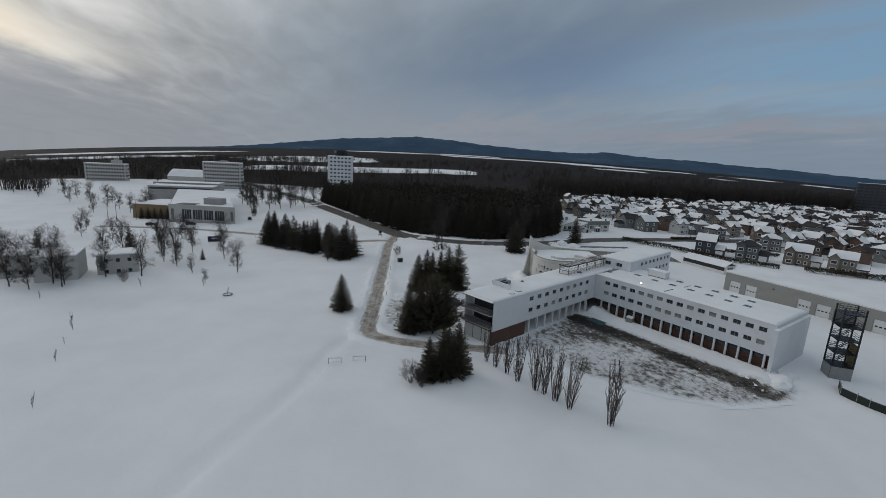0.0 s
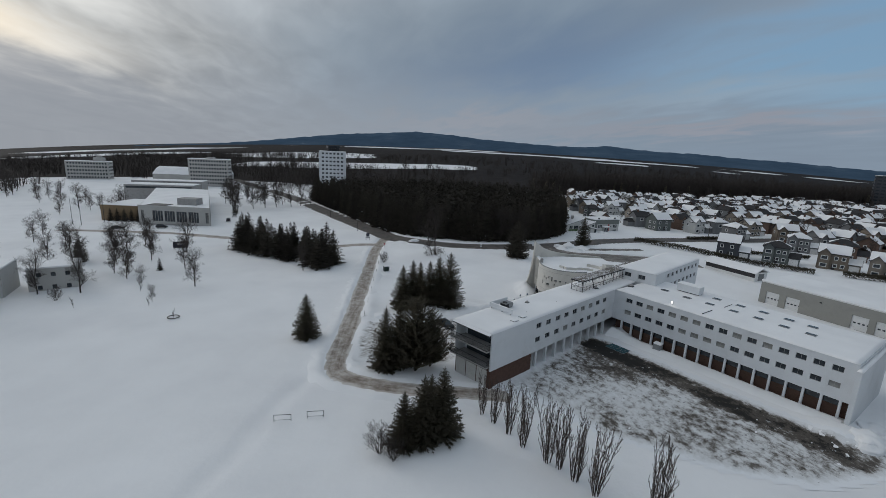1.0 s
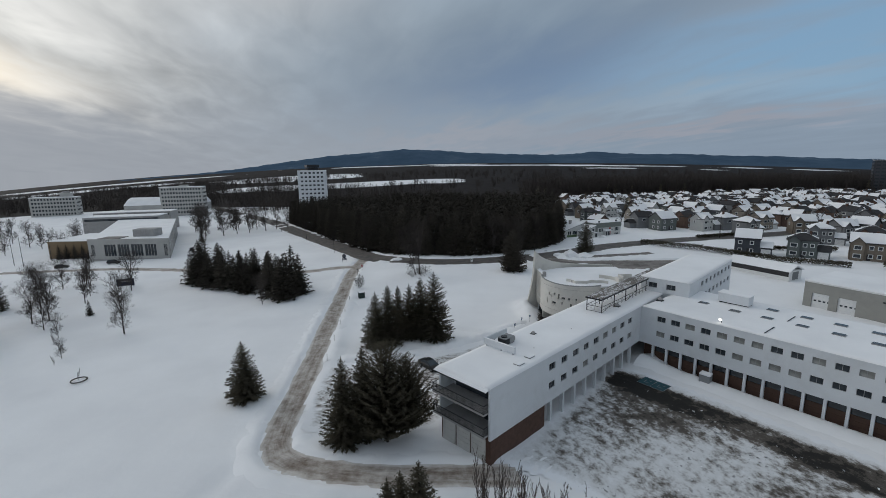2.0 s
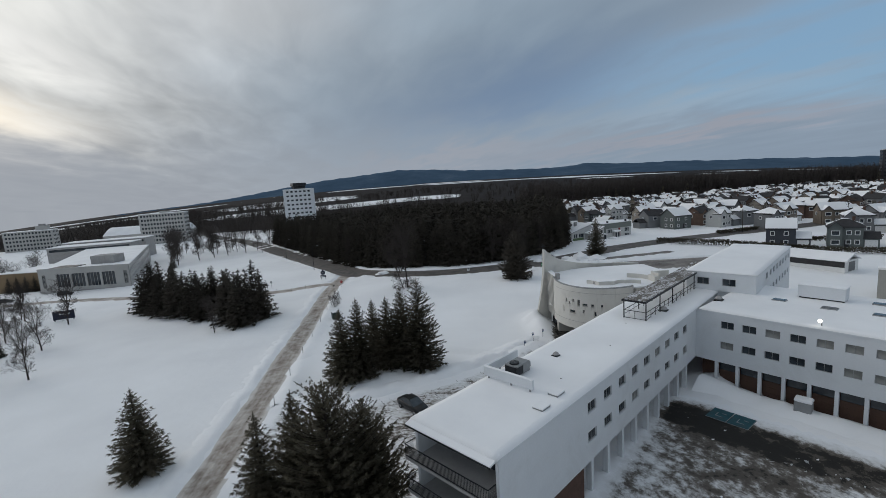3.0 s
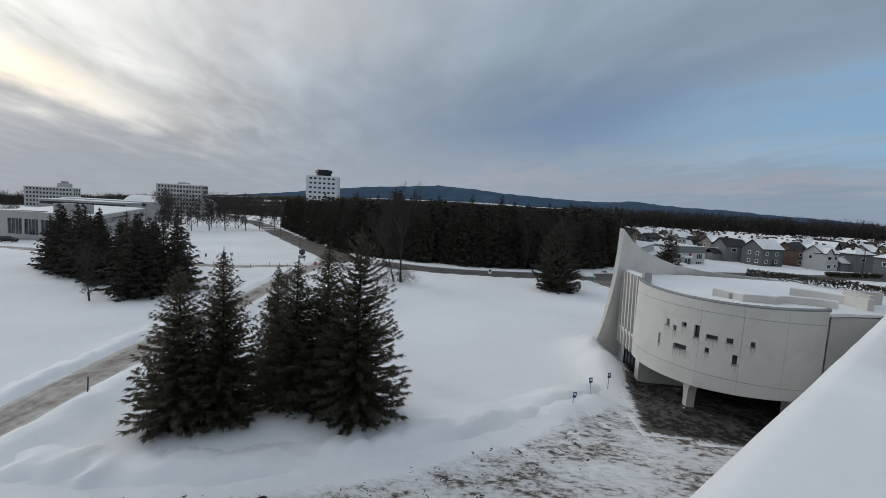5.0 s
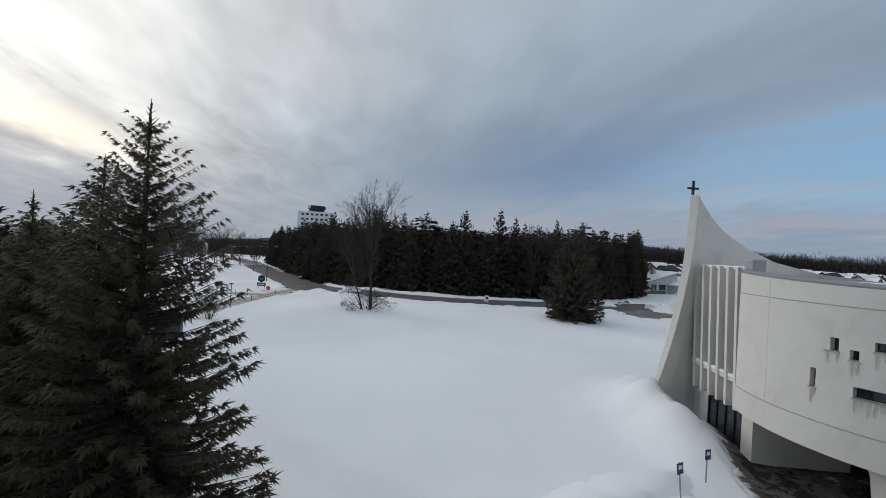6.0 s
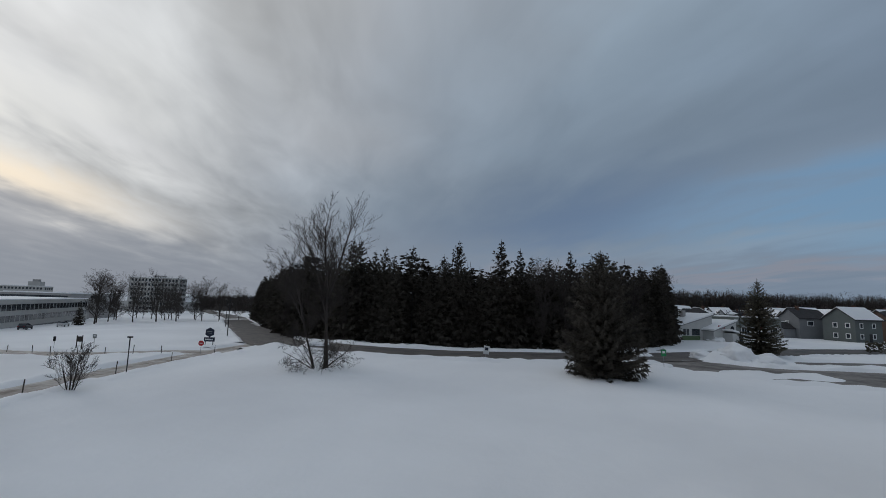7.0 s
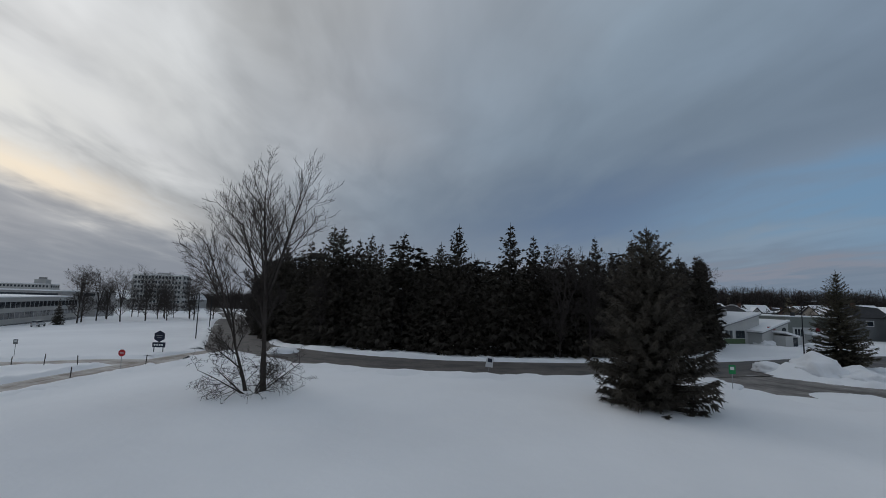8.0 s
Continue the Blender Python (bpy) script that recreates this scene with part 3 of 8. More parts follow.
def build_ground():
    xs, ys = spread(-42, 66, 0.9, -4700, 4700, 1.11), spread(44, 216, 0.9, -1500, 4750, 1.11)
    X, Y = np.meshgrid(xs, ys)
    Z = ground_z(X, Y)
    nx, ny = len(xs), len(ys)
    verts = np.stack([X.ravel(), Y.ravel(), Z.ravel()], 1)
    idx = np.arange(nx * ny).reshape(ny, nx)
    faces = np.stack([idx[:-1, :-1], idx[:-1, 1:], idx[1:, 1:], idx[1:, :-1]], -1).reshape(-1, 4)
    me = raw_mesh("ground", verts.tolist(), faces.tolist(), GROUND, True)
    r = np.hypot(X, Y - 60)
    wood = 0.88 * smooth01((r - 400) / 60) - 0.10 * smooth01((r - 1300) / 500)
    # the campus and the estate are open snow
    for cx, cy, sx, sy in ((-240, 400, 170, 120), (300, 330, 210, 165)):
        wood = wood * smooth01((np.hypot((X - cx) / sx, (Y - cy) / sy) - 0.8) / 0.25)
    # open fields: behind the wood, and strips across the plain
    A = np.degrees(np.arctan2(X, Y - 60))
    for a0, a1, r0, r1 in ((-2, 24, 2500, 2900), (-14, 8, 3150, 3500), (4, 34, 1900, 2030), (-46, -28, 1500, 1800), (-44, -24, 2300, 2700), (16, 46, 2600, 2800), (-26, -8, 1150, 1650)):
        wood = wood - 0.75 * smooth01((A - a0) / 3) * smooth01((a1 - A) / 3) * smooth01((r - r0) / 60) * smooth01((r1 - r) / 60)
    wood = wood - 0.7 * (1 - smooth01((np.abs(Y - 900 - 0.12 * X) - 60) / 60)) * (1 - smooth01((np.abs(X + 160) - 190) / 60))
    me.attributes.new("wood", "FLOAT", "POINT").data.foreach_set("value", wood.ravel().astype(np.float32))
    return tagged(new("ground", me), "wide snow field with drifts and ploughed banks", "ground", kind="structure")


build_ground()


def strip(name, line, half, mat, label, step=2.0, lift=0.0):
    pts = curve_points(line, step)
    bm = bmesh.new()
    uv = bm.loops.layers.uv.new("UVMap")
    rows, along = [], 0.0
    for i, p in enumerate(pts):
        d = (pts[min(i + 1, len(pts) - 1)] - pts[max(i - 1, 0)]).normalized()
        n = Vector((d.y, -d.x))
        along += (p - pts[i - 1]).length if i else 0
        row = []
        for k in range(7):
            u = k / 6
            q = p + n * (u * 2 - 1) * (half + 0.25)
            row.append((bm.verts.new((q.x, q.y, float(land(q.x, q.y)) + lift - 0.05 + 0.03 * (1 - (2 * u - 1) ** 2))), u, along))
        rows.append(row)
    for a, b in zip(rows, rows[1:]):
        for k in range(6):
            quad = (a[k], a[k + 1], b[k + 1], b[k])
            f = bm.faces.new([v[0] for v in quad])
            for loop, v in zip(f.loops, quad):
                loop[uv].uv = (v[1] , v[2])
    bmesh.ops.recalc_face_normals(bm, faces=bm.faces)
    me = mesh_of(bm, name, mat, True)
    if me.polygons[0].normal.z < 0:
        me.flip_normals()
    return tagged(new(name, me), label, "road", kind="structure")


strip("road_highway", HIGHWAY, 4.6, ROAD, "wet grey two-lane road between ploughed snow banks", 4.0, lift=0.1)
strip("road_lane", LANE_LINE, 1.9, LANE, "narrow lane of packed brown snow")
strip("road_side_lane", SIDE_LANE, 2.4, LANE, "side lane of packed dirty snow", 3.0)
strip("road_drive", DRIVE, 6.4, SLUSHY, "wide slushy driveway between snow heaps")
strip("road_drive_spur", DRIVE_SPUR, 1.9, SLUSHY, "narrow slushy spur of the driveway")


PARK_PLAN = [(-13, 101), (4, 100.5), (24, 120), (36, 132), (32, 138), (24, 138.6), (14, 130.4), (5.7, 125.6), (-2.2, 122.2), (-9.6, 121.2), (-14.8, 121.4), (-15.0, 110)]


def in_plan(outline, x, y):
    ok = False
    for (ax, ay), (bx, by) in zip(outline, outline[1:] + outline[:1]):
        if (ay > y) != (by > y) and x < (bx - ax) * (y - ay) / (by - ay) + ax:
            ok = not ok
    return ok


def snow_ribbon(name, line, off, h, w, label, rough=0.35, away=(), step=0.7, ends=6):
    """Ploughed bank beside a line: rises off metres to its side (minus: the other side), uneven and broken where roads cross."""
    pts = curve_points(line, step)
    shape = ((0.0, 0.0), (0.10, 0.42), (0.2, 0.82), (0.32, 1.0), (0.46, 0.9), (0.62, 0.6), (0.8, 0.28), (1.0, -0.25))
    rows, verts, faces = [], [], []
    sgn = 1 if off >= 0 else -1
    for i, p in enumerate(pts):
        d = (pts[min(i + 1, len(pts) - 1)] - pts[max(i - 1, 0)]).normalized()
        n = Vector((d.y, -d.x)) * sgn
        tall = h * (0.8 + 0.55 * noise.noise(Vector((p.x * 0.22, p.y * 0.22, off)))) * min(1.0, (i + 0.3) / ends, (len(pts) - i - 0.7) / ends)
        row = []
        for u, q in shape:
            c = p + n * (abs(off) + w * u + 0.25 * noise.noise(Vector((p.x * 0.5, p.y * 0.5, 5))))
            lump = rough * h * (noise.noise(Vector((c.x * 0.9, c.y * 0.9, 1))) + 0.6 * noise.noise(Vector((c.x * 2.3, c.y * 2.3, 2)))) * (1 if 0 < u < 1 else 0)
            z = float(land(c.x, c.y)) - 0.06 + tall * q + lump
            if u == 1.0:
                z = float(land(c.x, c.y)) - 0.2
            row.append((c.x, c.y, z))
        crest = row[3]
        ok = not any(in_plan(a, crest[0], crest[1]) if len(a) > 2 else float(gap_to(a[0], np.array(crest[0]), np.array(crest[1]))) < a[1] for a in away)
        rows.append(ok)
        verts += row
    k = len(shape)
    for i in range(len(pts) - 1):
        if rows[i] and rows[i + 1]:
            for j in range(k - 1):
                a = i * k + j
                quad = (a, a + 1, a + 1 + k, a + k)
                faces.append(quad if sgn < 0 else quad[::-1])
    me = raw_mesh(name, verts, faces, SNOW, True)
    if me.polygons[0].normal.z < 0:
        me.flip_normals()
    return tagged(new(name, me), label, "snow bank", kind="structure")


near_road = [(LINES[1][0], 5.0), (LINES[2][0], 2.8), PARK_PLAN]
snow_ribbon("trim_lane_bank_west", LANE_LINE, 1.85, 0.5, 3.2, "low ploughed snow bank along the lane", away=near_road)
snow_ribbon("trim_lane_bank_east", LANE_LINE, -1.85, 0.45, 3.0, "low ploughed snow bank along the lane", away=near_road)
near_lane = [(LINES[0][0], 2.6), (LINES[2][0], 2.8), (LINES[3][0], 7.0), (LINES[4][0], 2.4)]
snow_ribbon("trim_road_bank_south", [q for q in HIGHWAY if -110 < q[0] < 110], 4.65, 0.5, 3.0, "ploughed snow bank along the wet road", away=near_lane, step=0.9)
snow_ribbon("trim_road_bank_north", [q for q in HIGHWAY if -110 < q[0] < 110], -4.65, 0.6, 3.0, "ploughed snow bank along the wet road", away=near_lane, step=0.9)
snow_ribbon("trim_drive_bank", DRIVE, 6.4, 0.4, 2.8, "ploughed snow bank along the driveway", 0.5, away=[(LINES[1][0], 5.0)])
snow_ribbon("trim_drive_bank_north", DRIVE, -6.4, 0.6, 2.4, "ploughed snow bank along the driveway", 0.5, away=[(LINES[1][0], 5.0), (LINES[4][0], 2.4)])
snow_ribbon("trim_parking_bank", [(-14.4, 122.0), (-9.6, 121.4), (-2.2, 122.4), (5.7, 125.8), (14.0, 130.8), (21.0, 136.2), (25.5, 139.8)], -0.01, 0.75, 4.2, "lumpy ploughed snow bank along the parking strip", 0.55, away=[(LINES[0][0], 3.0)], step=0.5)


def yard(name, outline, mat, label, z=0.0, cell=0.7, fade=2.5, wet=None):
    """Sheet of trampled snow inside a plan outline, with an uneven rim."""
    xs = np.arange(min(p[0] for p in outline), max(p[0] for p in outline) + cell, cell)
    ys = np.arange(min(p[1] for p in outline), max(p[1] for p in outline) + cell, cell)
    X, Y = np.meshgrid(xs, ys)
    ring = list(outline) + [outline[0]]
    d = gap_to(ring, X, Y)
    inside = np.zeros(X.shape, bool)
    for (ax, ay), (bx, by) in zip(ring, ring[1:]):
        cross = ((ay > Y) != (by > Y)) & (X < (bx - ax) * (Y - ay) / (by - ay + 1e-12) + ax)
        inside ^= cross
    keep = inside
    Z = np.maximum(ground_z(X, Y), land(X, Y)) + 0.025 + z + 0.03 * ripple(X * 2.1, Y * 2.1)
    rim = 0.4 * (1 - smooth01(d / fade))
    if wet:
        (ax, ay), (bx, by), inner, outer, gain = wet
        off = gap_to([(ax, ay), (bx, by)], X, Y)
        rim = rim - gain * smooth01((off - inner + 1.2) / 1.2) * (1 - smooth01((off - outer) / 1.6)) + 0.035
        # the sheltered inner corner has melted too
        rim = rim - 0.085 * (1 - smooth01((np.hypot(X - 35, Y - 108) - 6) / 5))
    idx = -np.ones(X.shape, int)
    idx[keep] = np.arange(keep.sum())
    verts = np.stack([X[keep], Y[keep], Z[keep]], 1)
    q = np.stack([idx[:-1, :-1], idx[:-1, 1:], idx[1:, 1:], idx[1:, :-1]], -1).reshape(-1, 4)
    q = q[(q >= 0).all(1)]
    me = raw_mesh(name, verts.tolist(), q.tolist(), mat, True)
    me.attributes.new("rim", "FLOAT", "POINT").data.foreach_set("value", rim[keep].astype(np.float32))
    return tagged(new(name, me), label, "yard", kind="structure")


yard("pavement_courtyard", [(10.5, 94.5), (34.0, 119.5), (37.5, 117.0), (60, 86), (66, 82), (60, 77), (48, 74), (36, 77), (24, 83), (18, 90)], COURT, "wet tarmac courtyard half covered in grey slush", fade=3.0, wet=((36.5, 118.0), (64, 80.0), 3.4, 6.8, 0.14))
yard("pavement_parking", PARK_PLAN, PARKING, "parking strip of rutted brown snow", fade=2.5, cell=0.5)
yard("pavement_forecourt", [(24, 132), (36, 130), (44, 138), (40, 149), (32, 152), (27.5, 148), (25.5, 140)], PORCH, "dark forecourt under the raised chapel", z=0.03, fade=1.6)


# ---------------------------------------------------------------- distant hills
def build_hills():
    """Far wooded ridges beyond the plain, as solid land with a wooded hide, distance haze painted in."""
    def hide(add, link, b):
        co = add("ShaderNodeTexCoord")
        n = add("ShaderNodeTexNoise", Scale=0.004, Detail=8.0, Roughness=0.7)
        link(co.outputs["Object"], n.inputs["Vector"])
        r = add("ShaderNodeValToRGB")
        # blue haze of the distance is mixed into the woodland colours
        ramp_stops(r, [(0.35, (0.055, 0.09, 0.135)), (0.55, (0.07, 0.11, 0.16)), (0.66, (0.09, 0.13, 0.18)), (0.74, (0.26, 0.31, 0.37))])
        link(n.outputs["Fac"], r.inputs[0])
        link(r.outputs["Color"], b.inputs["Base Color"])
        b.inputs["Roughness"].default_value = 1.0
        b.inputs["Specular IOR Level"].default_value = 0.0
    mat = material("far_hazed_hills", hide)
    crest = [(-62, -2.4), (-47, -1.9), (-40, -1.3), (-34, -0.7), (-28, -0.25), (-23, 0.3), (-18, 1.0), (-13, 1.65), (-9, 1.95), (-6, 2.2), (-3.8, 2.38), (-2, 2.28), (0, 2.2), (2, 2.05), (4, 1.85), (7, 1.7), (10, 1.55), (14, 1.4), (17, 1.42), (19, 1.62), (20, 1.66), (21.5, 1.45), (25, 1.22), (29, 1.15), (33, 0.85), (37, 0.7), (42, 0.35), (47, 0.1), (62, -0.6)]
    az = np.linspace(-62, 62, 260)
    el = np.interp(az, [c[0] for c in crest], [c[1] for c in crest]) + 0.025 * np.sin(az * 2.7) + 0.012 * np.sin(az * 6.1 + 1)
    verts, faces = [], []
    for a, e in zip(az, el):
        s, c = math.sin(radians(a)), math.cos(radians(a))
        base = float(land(s * 4000, 60 + c * 4000))
        top = 25 + 4500 * math.tan(radians(e))
        for r, z in ((3950, base - 5), (4150, base * 0.6 + top * 0.4), (4330, base * 0.25 + top * 0.75), (4500, top), (4620, top - 60), (4640, -400)):
            verts.append((s * r, 60 + c * r, z + 1.5 * math.sin(a * 9 + r)))
    for i in range(len(az) - 1):
        for k in range(5):
            a = i * 6 + k
            faces.append((a, a + 6, a + 7, a + 1))
    tagged(new("backdrop_hills", raw_mesh("backdrop_hills", verts, faces, mat, True)), "low wooded hills along the horizon with blue haze painted in", "hills", kind="structure")


build_hills()


# ---------------------------------------------------------------- trees
class Tris:
    """Collects verts and faces."""
    def __init__(self):
        self.v, self.f = [], []

    def tube(self, pts, radii, sides):
        base = len(self.v)
        for i, p in enumerate(pts):
            d = (pts[min(i + 1, len(pts) - 1)] - pts[max(i - 1, 0)])
            d = d.normalized() if d.length > 1e-6 else Vector((0, 0, 1))
            a = d.orthogonal().normalized()
            b = d.cross(a)
            for k in range(sides):
                t = 2 * math.pi * k / sides
                self.v.append(p + (a * math.cos(t) + b * math.sin(t)) * radii[i])
        for i in range(len(pts) - 1):
            for k in range(sides):
                n = (k + 1) % sides
                self.f.append((base + i * sides + k, base + i * sides + n, base + (i + 1) * sides + n, base + (i + 1) * sides + k))

    def mesh(self, name, mat, smooth=False):
        return raw_mesh(name, self.v, self.f, mat, smooth)


def conifer_meshes(seed, h, r, whorls, boughs, sprays, size, bare=0.05, droop=0.35, taper=0.72, ragged=0.25, fan=3, thick=0.12, lie=(-0.95, 0.15)):
    """Trunk and crown of a spruce: whorls of drooping boughs set with small fans of needled twigs."""
    rng = random.Random(seed)
    trunk, crown = Tris(), Tris()
    pts = [Vector((0.03 * h * 0.1 * math.sin(i * 1.3), 0, h * i / 8)) for i in range(9)]
    trunk.tube(pts, [0.016 * h * (1 - i / 8.2) + 0.008 for i in range(9)], 7)

    def twig(c, way, ln, w):
        b = len(crown.v)
        crown.v += [c + w, c + way * ln, c - w]
        crown.f.append((b, b + 1, b + 2))

    for w in range(whorls):
        u = (w + rng.uniform(-0.3, 0.3)) / whorls
        u = max(0.0, u) ** 0.92
        z = h * (bare + (0.99 - bare) * u)
        full = r * max(0.035, (1 - u) ** taper) * (0.72 + 0.28 * min(1, u / 0.12))
        nb = max(5, int(boughs * (0.5 + 0.5 * (1 - u))))
        turn = rng.uniform(0, 6.28)
        local = size * (0.4 + 0.6 * (1 - u))
        for k in range(nb):
            a = turn + 6.283 * k / nb + rng.uniform(-0.3, 0.3)
            z = h * (bare + (0.99 - bare) * min(1.0, u + rng.uniform(-0.8, 0.8) / whorls))
            length = full * (1 + rng.uniform(-ragged, ragged * 0.8))
            out_way = Vector((math.cos(a), math.sin(a), 0))
            side = Vector((-out_way.y, out_way.x, 0))
            steep = droop * (1 - u) - 0.5 * u + rng.uniform(-0.1, 0.1)
            ns = max(2, int(sprays * length / r) + 2)
            if length > 0.25 * r and whorls > 30:
                crown_line = [Vector((0, 0, z)) + out_way * (length * q) - Vector((0, 0, length * (steep * q - 0.24 * q * q * q))) for q in (0, 0.5, 1.0)]
                trunk.tube(crown_line, [0.01 * length + 0.008, 0.006 * length + 0.006, 0.004], 3)
            for s in range(ns):
                q = 0.1 + 0.92 * (s + rng.random()) / ns
                c = Vector((0, 0, z)) + out_way * (length * q) - Vector((0, 0, length * (steep * q - 0.24 * q * q * q)))
                for sgn in ((-1, 1) if q < 0.9 else (-0.6, 0, 0.6)):
                    ln = local * (0.7 + 0.7 * rng.random()) * (0.8 + 0.35 * (1 - q)) if sgn else local * 1.2
                    way = (out_way * rng.uniform(0.35, 1.0) + side * (sgn * rng.uniform(0.35, 1.0)) + Vector((0, 0, rng.uniform(*lie)))).normalized()
                    across = way.cross(Vector((rng.uniform(-1, 1), rng.uniform(-1, 1), 0.8))).normalized()
                    if fan == 1:
                        b = len(crown.v)
                        wide = across * ln * thick * 2.6
                        mid = c + way * ln * 0.45
                        crown.v += [c, mid + wide, c + way * ln, mid - wide + Vector((0, 0, -0.12 * ln))]
                        crown.f.append((b, b + 1, b + 2, b + 3))
                        continue
                    flat = way.cross(across)
                    for j in range(fan):
                        turn_j = (j - (fan - 1) / 2) * 0.62 + rng.uniform(-0.15, 0.15)
                        wj = way * math.cos(turn_j) + across * math.sin(turn_j) + flat * rng.uniform(-0.25, 0.25)
                        twig(c + way * (ln * 0.22 * j / fan), wj, ln * (1.0 if j == fan // 2 else 0.72), across * (ln * thick) + flat * (ln * thick * rng.uniform(-0.7, 0.7)))
    # leader shoot and the short upright twigs round it
    crown.tube([Vector((0, 0, h * 0.95)), Vector((0, 0, h * 1.03))], [0.012 * r + 0.015, 0.006], 4)
    for k in range(10):
        a = k * 2.4
        o = Vector((math.cos(a), math.sin(a), 0))
        c = Vector((0, 0, h * (1.015 - 0.05 * k / 9)))
        twig(c, (o * 0.8 + Vector((0, 0, 0.75))).normalized(), r * (0.03 + 0.09 * k / 9), Vector((-o.y, o.x, 0)) * r * 0.012)
    return trunk.mesh("trunk", BARK), crown.mesh("crown", NEEDLES)


def conifer(meshes, x, y, label, scale=1.0, turn=0.0, group="", sink=0.25, squash=1.0):
    t = thing("spruce_tree", Matrix.Translation((x, y, float(ground_z(x, y)) - sink)) @ pose(0, 0, 0, 0, 0, turn) @ Matrix.Diagonal((scale * squash, scale * squash, scale, 1)), label, "tree", group)
    part("trunk", meshes[0], None, t)
    part("crown", meshes[1], None, t)
    return t


def bare_meshes(seed, h, spread=0.5, levels=4, kids=(5, 5, 4, 3), stems=1, upright=0.35, thick=0.016, twig=0.012, sides=(7, 5, 4, 3, 3), low=0.25, reach=0.55, splay=0.26, twigs=None, fork=0):
    """Trunk and crown of a leafless tree, branching again and again; fork: the trunk parts into that many leaders."""
    rng = random.Random(seed)
    trunk, crown = Tris(), Tris()

    def grow(p, d, length, rad, level):
        n = (4, 4, 3, 2, 2)[level]
        pts, radii = [p.copy()], [rad]
        bend = Vector((rng.uniform(-1, 1), rng.uniform(-1, 1), rng.uniform(-0.2, 0.6))) * (0.12 + 0.05 * level)
        for i in range(n):
            d = (d + bend * (1.0 / n) + Vector((0, 0, upright * 0.22)) + Vector((rng.uniform(-1, 1), rng.uniform(-1, 1), rng.uniform(-1, 1))) * 0.07).normalized()
            pts.append(pts[-1] + d * (length / n))
            radii.append(max(twig * 0.5, rad * (1 - 0.72 * (i + 1) / n)))
        (trunk if level == 0 else crown).tube(pts, radii, sides[min(level, 4)])
        if level >= levels:
            return
        if level == 0 and fork:
            for k in range(fork):
                a = 6.283 * k / fork + rng.uniform(-0.4, 0.4)
                lean = rng.uniform(0.12, 0.42)
                grow(pts[-1] if k < 2 else pts[-2], Vector((math.cos(a) * lean, math.sin(a) * lean, 1)).normalized(), h * rng.uniform(0.42, 0.52), rad * 0.62, 1)
        count = kids[min(level, len(kids) - 1)]
        for k in range(count):
            q = (low if level == 0 else 0.25) + (1 - (low if level == 0 else 0.25)) * (k + rng.random()) / count
            q = min(q, 0.98)
            i = min(int(q * n), n - 1)
            base = pts[i].lerp(pts[i + 1], q * n - i)
            along = (pts[i + 1] - pts[i]).normalized()
            a = rng.uniform(0, 6.283)
            side = along.orthogonal().normalized()
            side = Matrix.Rotation(a, 3, along) @ side
            way = (along * (1 - spread) + side * spread + Vector((0, 0, upright * 0.25))).normalized()
            grow(base, way, length * reach * rng.uniform(0.75, 1.15) * (1.15 - 0.45 * q), max(twig, radii[i] * 0.5), level + 1)

    for s in range(stems):
        a = 6.283 * s / stems + rng.random()
        lean = 0.0 if stems == 1 else splay * (0.6 + 0.8 * rng.random())
        d = Vector((math.cos(a) * lean, math.sin(a) * lean, 1)).normalized()
        grow(Vector((math.cos(a), math.sin(a), 0)) * (0.0 if stems == 1 else 0.03 * h) - Vector((0, 0, 0.3)), d, h * rng.uniform(0.85, 1.0) * (0.46 if fork else 0.85 if stems == 1 else 0.8), thick * h, 0)
    return trunk.mesh("trunk", BARK), crown.mesh("crown", twigs or TWIG)


def bare_tree(meshes, x, y, label, scale=1.0, turn=0.0, group="", name="bare_tree", category="tree"):
    t = thing(name, Matrix.Translation((x, y, float(ground_z(x, y)) - 0.1)) @ pose(0, 0, 0, 0, 0, turn) @ Matrix.Diagonal((scale, scale, scale, 1)), label, category, group)
    part("trunk", meshes[0], None, t)
    part("crown", meshes[1], None, t)
    return t


SPRUCE_A = conifer_meshes(1, 13.6, 3.7, 50, 12, 36, 0.38, ragged=0.26, droop=0.42, taper=0.66)
SPRUCE_B = conifer_meshes(2, 12.0, 2.8, 46, 13, 19, 0.44, ragged=0.26, taper=0.74, droop=0.4)
SPRUCE_C = conifer_meshes(3, 11.0, 3.9, 48, 14, 28, 0.48, taper=0.6, droop=0.28, ragged=0.3)
PINE = conifer_meshes(4, 13.2, 4.2, 42, 13, 30, 0.46, bare=0.08, droop=-0.3, taper=0.46, ragged=0.42, thick=0.16, lie=(-0.3, 0.8))
SPRUCE_MID = [conifer_meshes(10 + i, 13.0, 2.7, 30, 9, 7, 0.66, bare=0.0, ragged=0.28, thick=0.24, taper=0.8, fan=2) for i in range(3)]
PLANTED = [conifer_meshes(15 + i, 13.0, 2.5, 34, 9, 9, 0.62, bare=0.0, ragged=0.32, thick=0.26, taper=0.62, fan=2) for i in range(4)]
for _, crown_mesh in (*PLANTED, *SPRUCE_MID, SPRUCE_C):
    crown_mesh.materials[0] = SHADED_NEEDLES
SPRUCE_FAR = [conifer_meshes(20 + i, 16.0, 2.4, 11, 5, 3, 1.6, bare=0.05, ragged=0.3, fan=1, thick=0.11) for i in range(3)]

